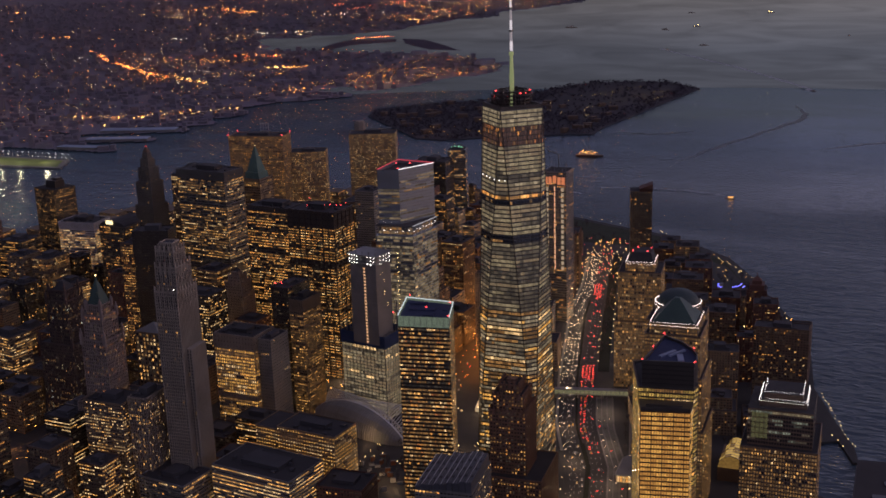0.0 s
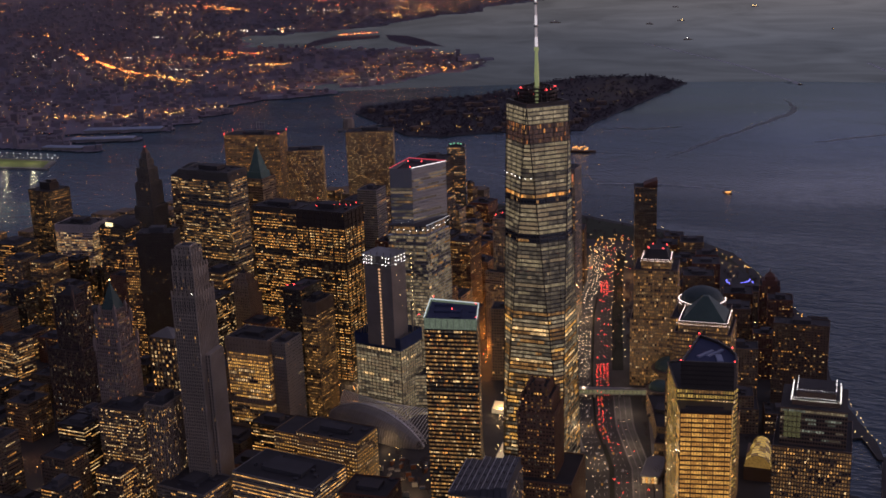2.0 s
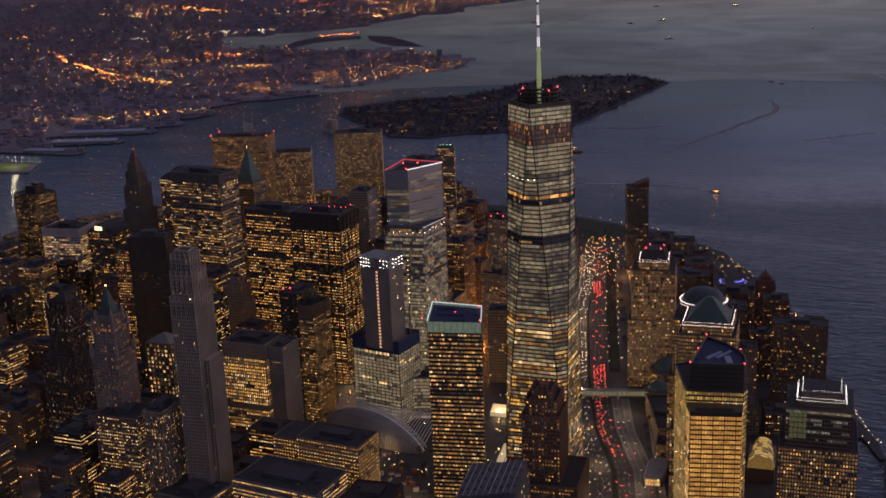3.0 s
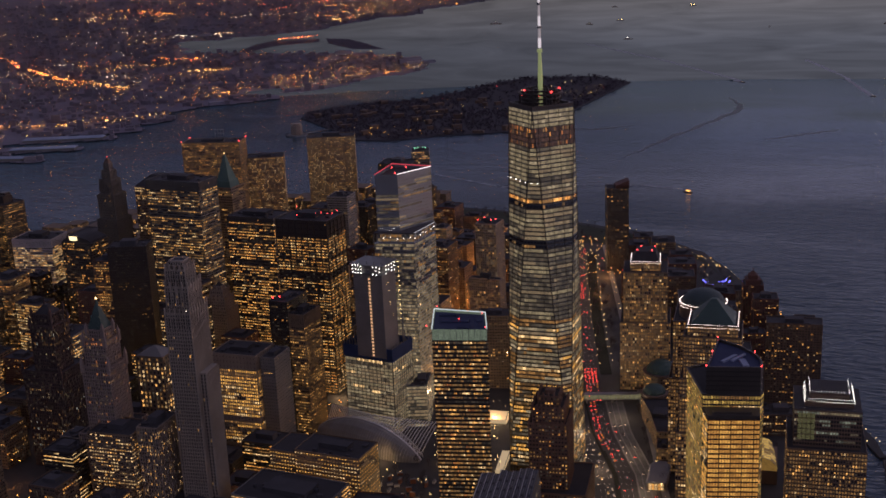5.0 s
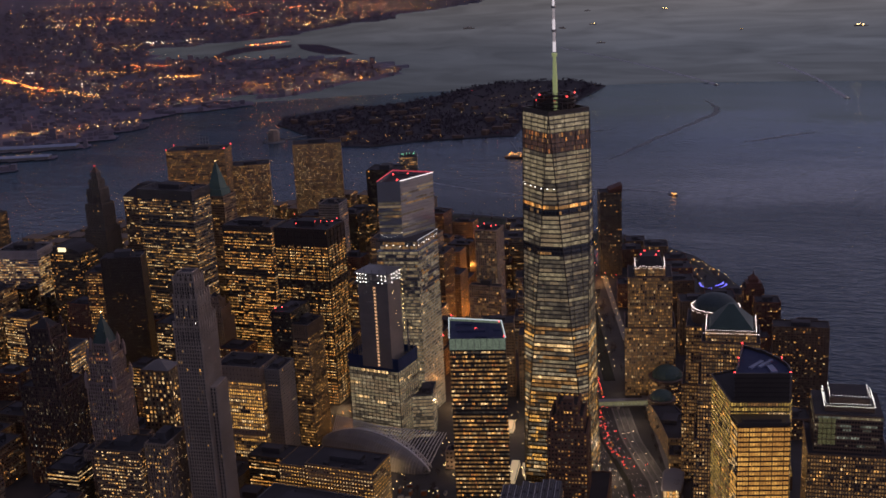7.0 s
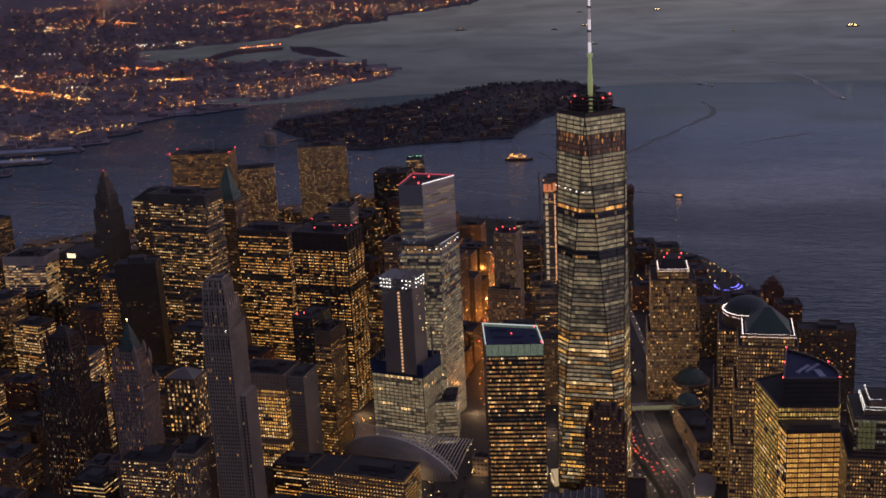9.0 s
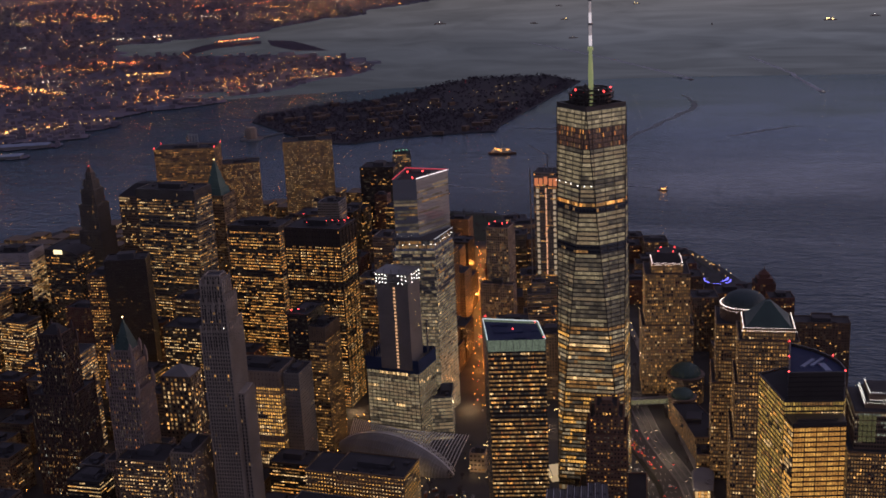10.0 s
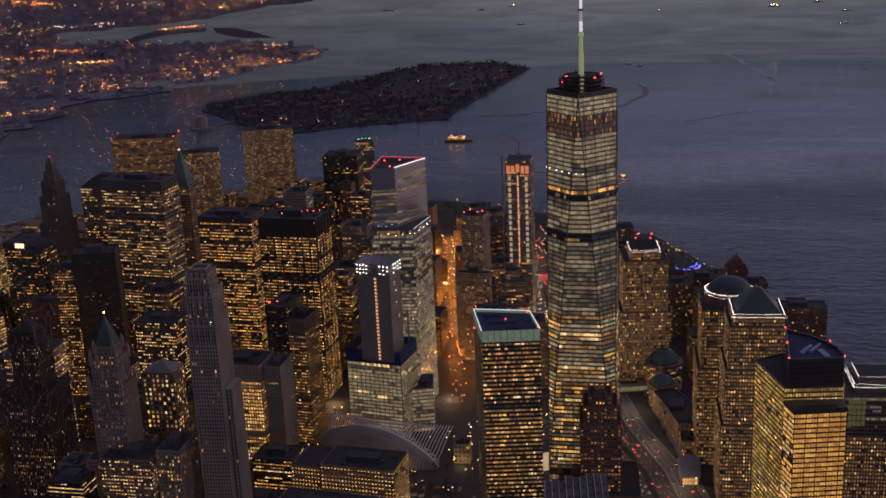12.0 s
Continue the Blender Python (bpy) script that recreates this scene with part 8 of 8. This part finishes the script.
def boat(x, y, L, rz, words, lampmat, n, k=1.0, lit=1.0):
    at = afar(x, y, 0.1)
    ob = thing("boat", words, "boat", at, "boats in the harbour")
    ob.rotation_euler = (0, 0, radians(rz))
    g = Geo()
    L *= 0.65 * min(1.0, (Vector(at) - MID_EYE).length / math.hypot(x - MID_EYE.x, y - MID_EYE.y, MID_EYE.z))
    w = L * 0.2
    hull = [(-L / 2, -w / 2), (L * 0.3, -w / 2), (L / 2, 0), (L * 0.3, w / 2), (-L / 2, w / 2)]
    g.prism([(a * 0.95, b * 0.8) for a, b in hull], 0, L * 0.06, pts1=hull)
    part("hull", g, HULL, ob)
    g = Geo()
    g.prism([(-L * 0.38, -w * 0.36), (L * 0.2, -w * 0.36), (L * 0.2, w * 0.36), (-L * 0.38, w * 0.36)], L * 0.06, L * 0.14)
    g.prism([(-L * 0.05, -w * 0.28), (L * 0.14, -w * 0.28), (L * 0.14, w * 0.28), (-L * 0.05, w * 0.28)], L * 0.14, L * 0.2)
    part("cabin", g, CABIN, ob)
    g = Geo()
    for j in range(n):
        g.lamp((-L * 0.36 + L * 0.6 * (j + 0.5) / n, rnd.choice((-1, 1)) * w * 0.4, L * rnd.uniform(0.09, 0.2)), L * 0.02 * lit)
    part("deck_light", g, lampmat, ob, kind="stuff")
    return ob


boat(-1010, 2850, 112, 8, "work barge with orange deck lights and a crane", BULB_O, 40, lit=0.5)
boat(-560, 2480, 34, 175, "small ferry with orange lights", BULB_O, 12, lit=1.6)
for x, y, L, rz, mat, n in ((-1402, 5679, 60, 20, BULB_W, 1), (-1676, 6723, 60, 10, BULB_Y, 3), (-1435, 7768, 60, 10, BULB_Y, 3), (-673, 4199, 30, 150, BULB_W, 1), (-2385, 6588, 90, 5, BULB_W, 1), (-1800, 6500, 70, -30, BULB_W, 1), (-1946, 7755, 60, 0, BULB_Y, 1), (-231, 3897, 28, 160, BULB_W, 1), (-218, 6350, 90, 10, BULB_Y, 3), (-797, 6255, 50, 90, BULB_O, 1), (0, 6540, 70, 0, BULB_W, 1), (120, 6050, 60, 0, BULB_W, 2), (70, 4080, 24, 90, BULB_O, 2), (80, 5490, 60, 0, BULB_W, 3)):
    boat(x, y, L * 1.2, rz, "distant vessel lying at anchor in the harbour", mat, n, lit=2.9 if mat is BULB_Y else 1.5)
g = Geo()
g.bar((-1010, 2850, 6), (-1010, 2850, 30), 1.4, 1.4)
g.bar((-1010, 2850, 14), (-1030, 2845, 44), 1.0, 1.0)
tagged(part("crane_boom", g, STEEL), "thin crane boom standing on the work barge", "crane")

# wakes drawn out behind the moving boats
SLICK = surface("oily_calm_slick", (0.05, 0.062, 0.088), rough=0.3, spec=0.5)
for line, w in ((((-776, 2832), (-734, 3046), (-652, 3369), (-600, 3585), (-612, 3694), (-666, 3851)), 13), (((-470, 3110), (-381, 3207), (-292, 3287)), 12), (((-1064, 3218), (-946, 3214), (-851, 3290)), 14), (((-596, 2506), (-667, 2518), (-740, 2513), (-860, 2480)), 4)):
    g = Geo()
    n, cut = len(line) * 10, []
    for k in range(n + 1):
        u = k / n * (len(line) - 1)
        i = min(int(u), len(line) - 2)
        p = Vector(line[i]).lerp(Vector(line[i + 1]), u - i)
        t = (Vector(line[min(i + 2, len(line) - 1)]) - Vector(line[max(i - 1, 0)])).normalized()
        wide = 2.0 * w * math.sin(math.pi * (k + 0.3) / (n + 0.6)) ** 0.6 * rnd.uniform(0.35, 1.0) / 2
        mid = p + Vector((-t.y, t.x)) * (math.sin(k * 0.9) * w * 0.3)
        cut.append((mid - Vector((-t.y, t.x)) * wide, mid + Vector((-t.y, t.x)) * wide))
    for (a, b), (c, e) in zip(cut, cut[1:]):
        g.poly([(*a, 0.25), (*c, 0.25), (*e, 0.25), (*b, 0.25)])
    tagged(part("slick", g, SLICK), "thin dark slick left on the water by a passing boat", "slick", kind="stuff")
FOAM = surface("pale_wake_foam", (0.46, 0.47, 0.5), rough=0.6)
for line, w in ((((-673, 4199), (-1059, 4793), (-1562, 5465)), 20), (((-575, 2505), (-667, 2530), (-760, 2526), (-860, 2500)), 6), (((-1180, 2560), (-1000, 2470), (-880, 2430)), 4), (((-231, 3897), (-330, 4300), (-506, 4814)), 16)):
    g = Geo()
    for (x0, y0), (x1, y1) in zip(line, line[1:]):
        for k in range(12):
            a, b = Vector((x0, y0)).lerp(Vector((x1, y1)), k / 12), Vector((x0, y0)).lerp(Vector((x1, y1)), (k + 0.86) / 12)
            n = (b - a).normalized()
            n = Vector((-n.y, n.x)) * w * rnd.uniform(0.3, 0.6)
            g.poly([afar(*q, 0.35 if (q - MID_EYE.xy).length < RIM - 30 else 5.0) for q in (a - n, b - n, b + n, a + n)])
    tagged(part("wake", g, FOAM), "thin pale wake on the dark water", "wake", kind="stuff")
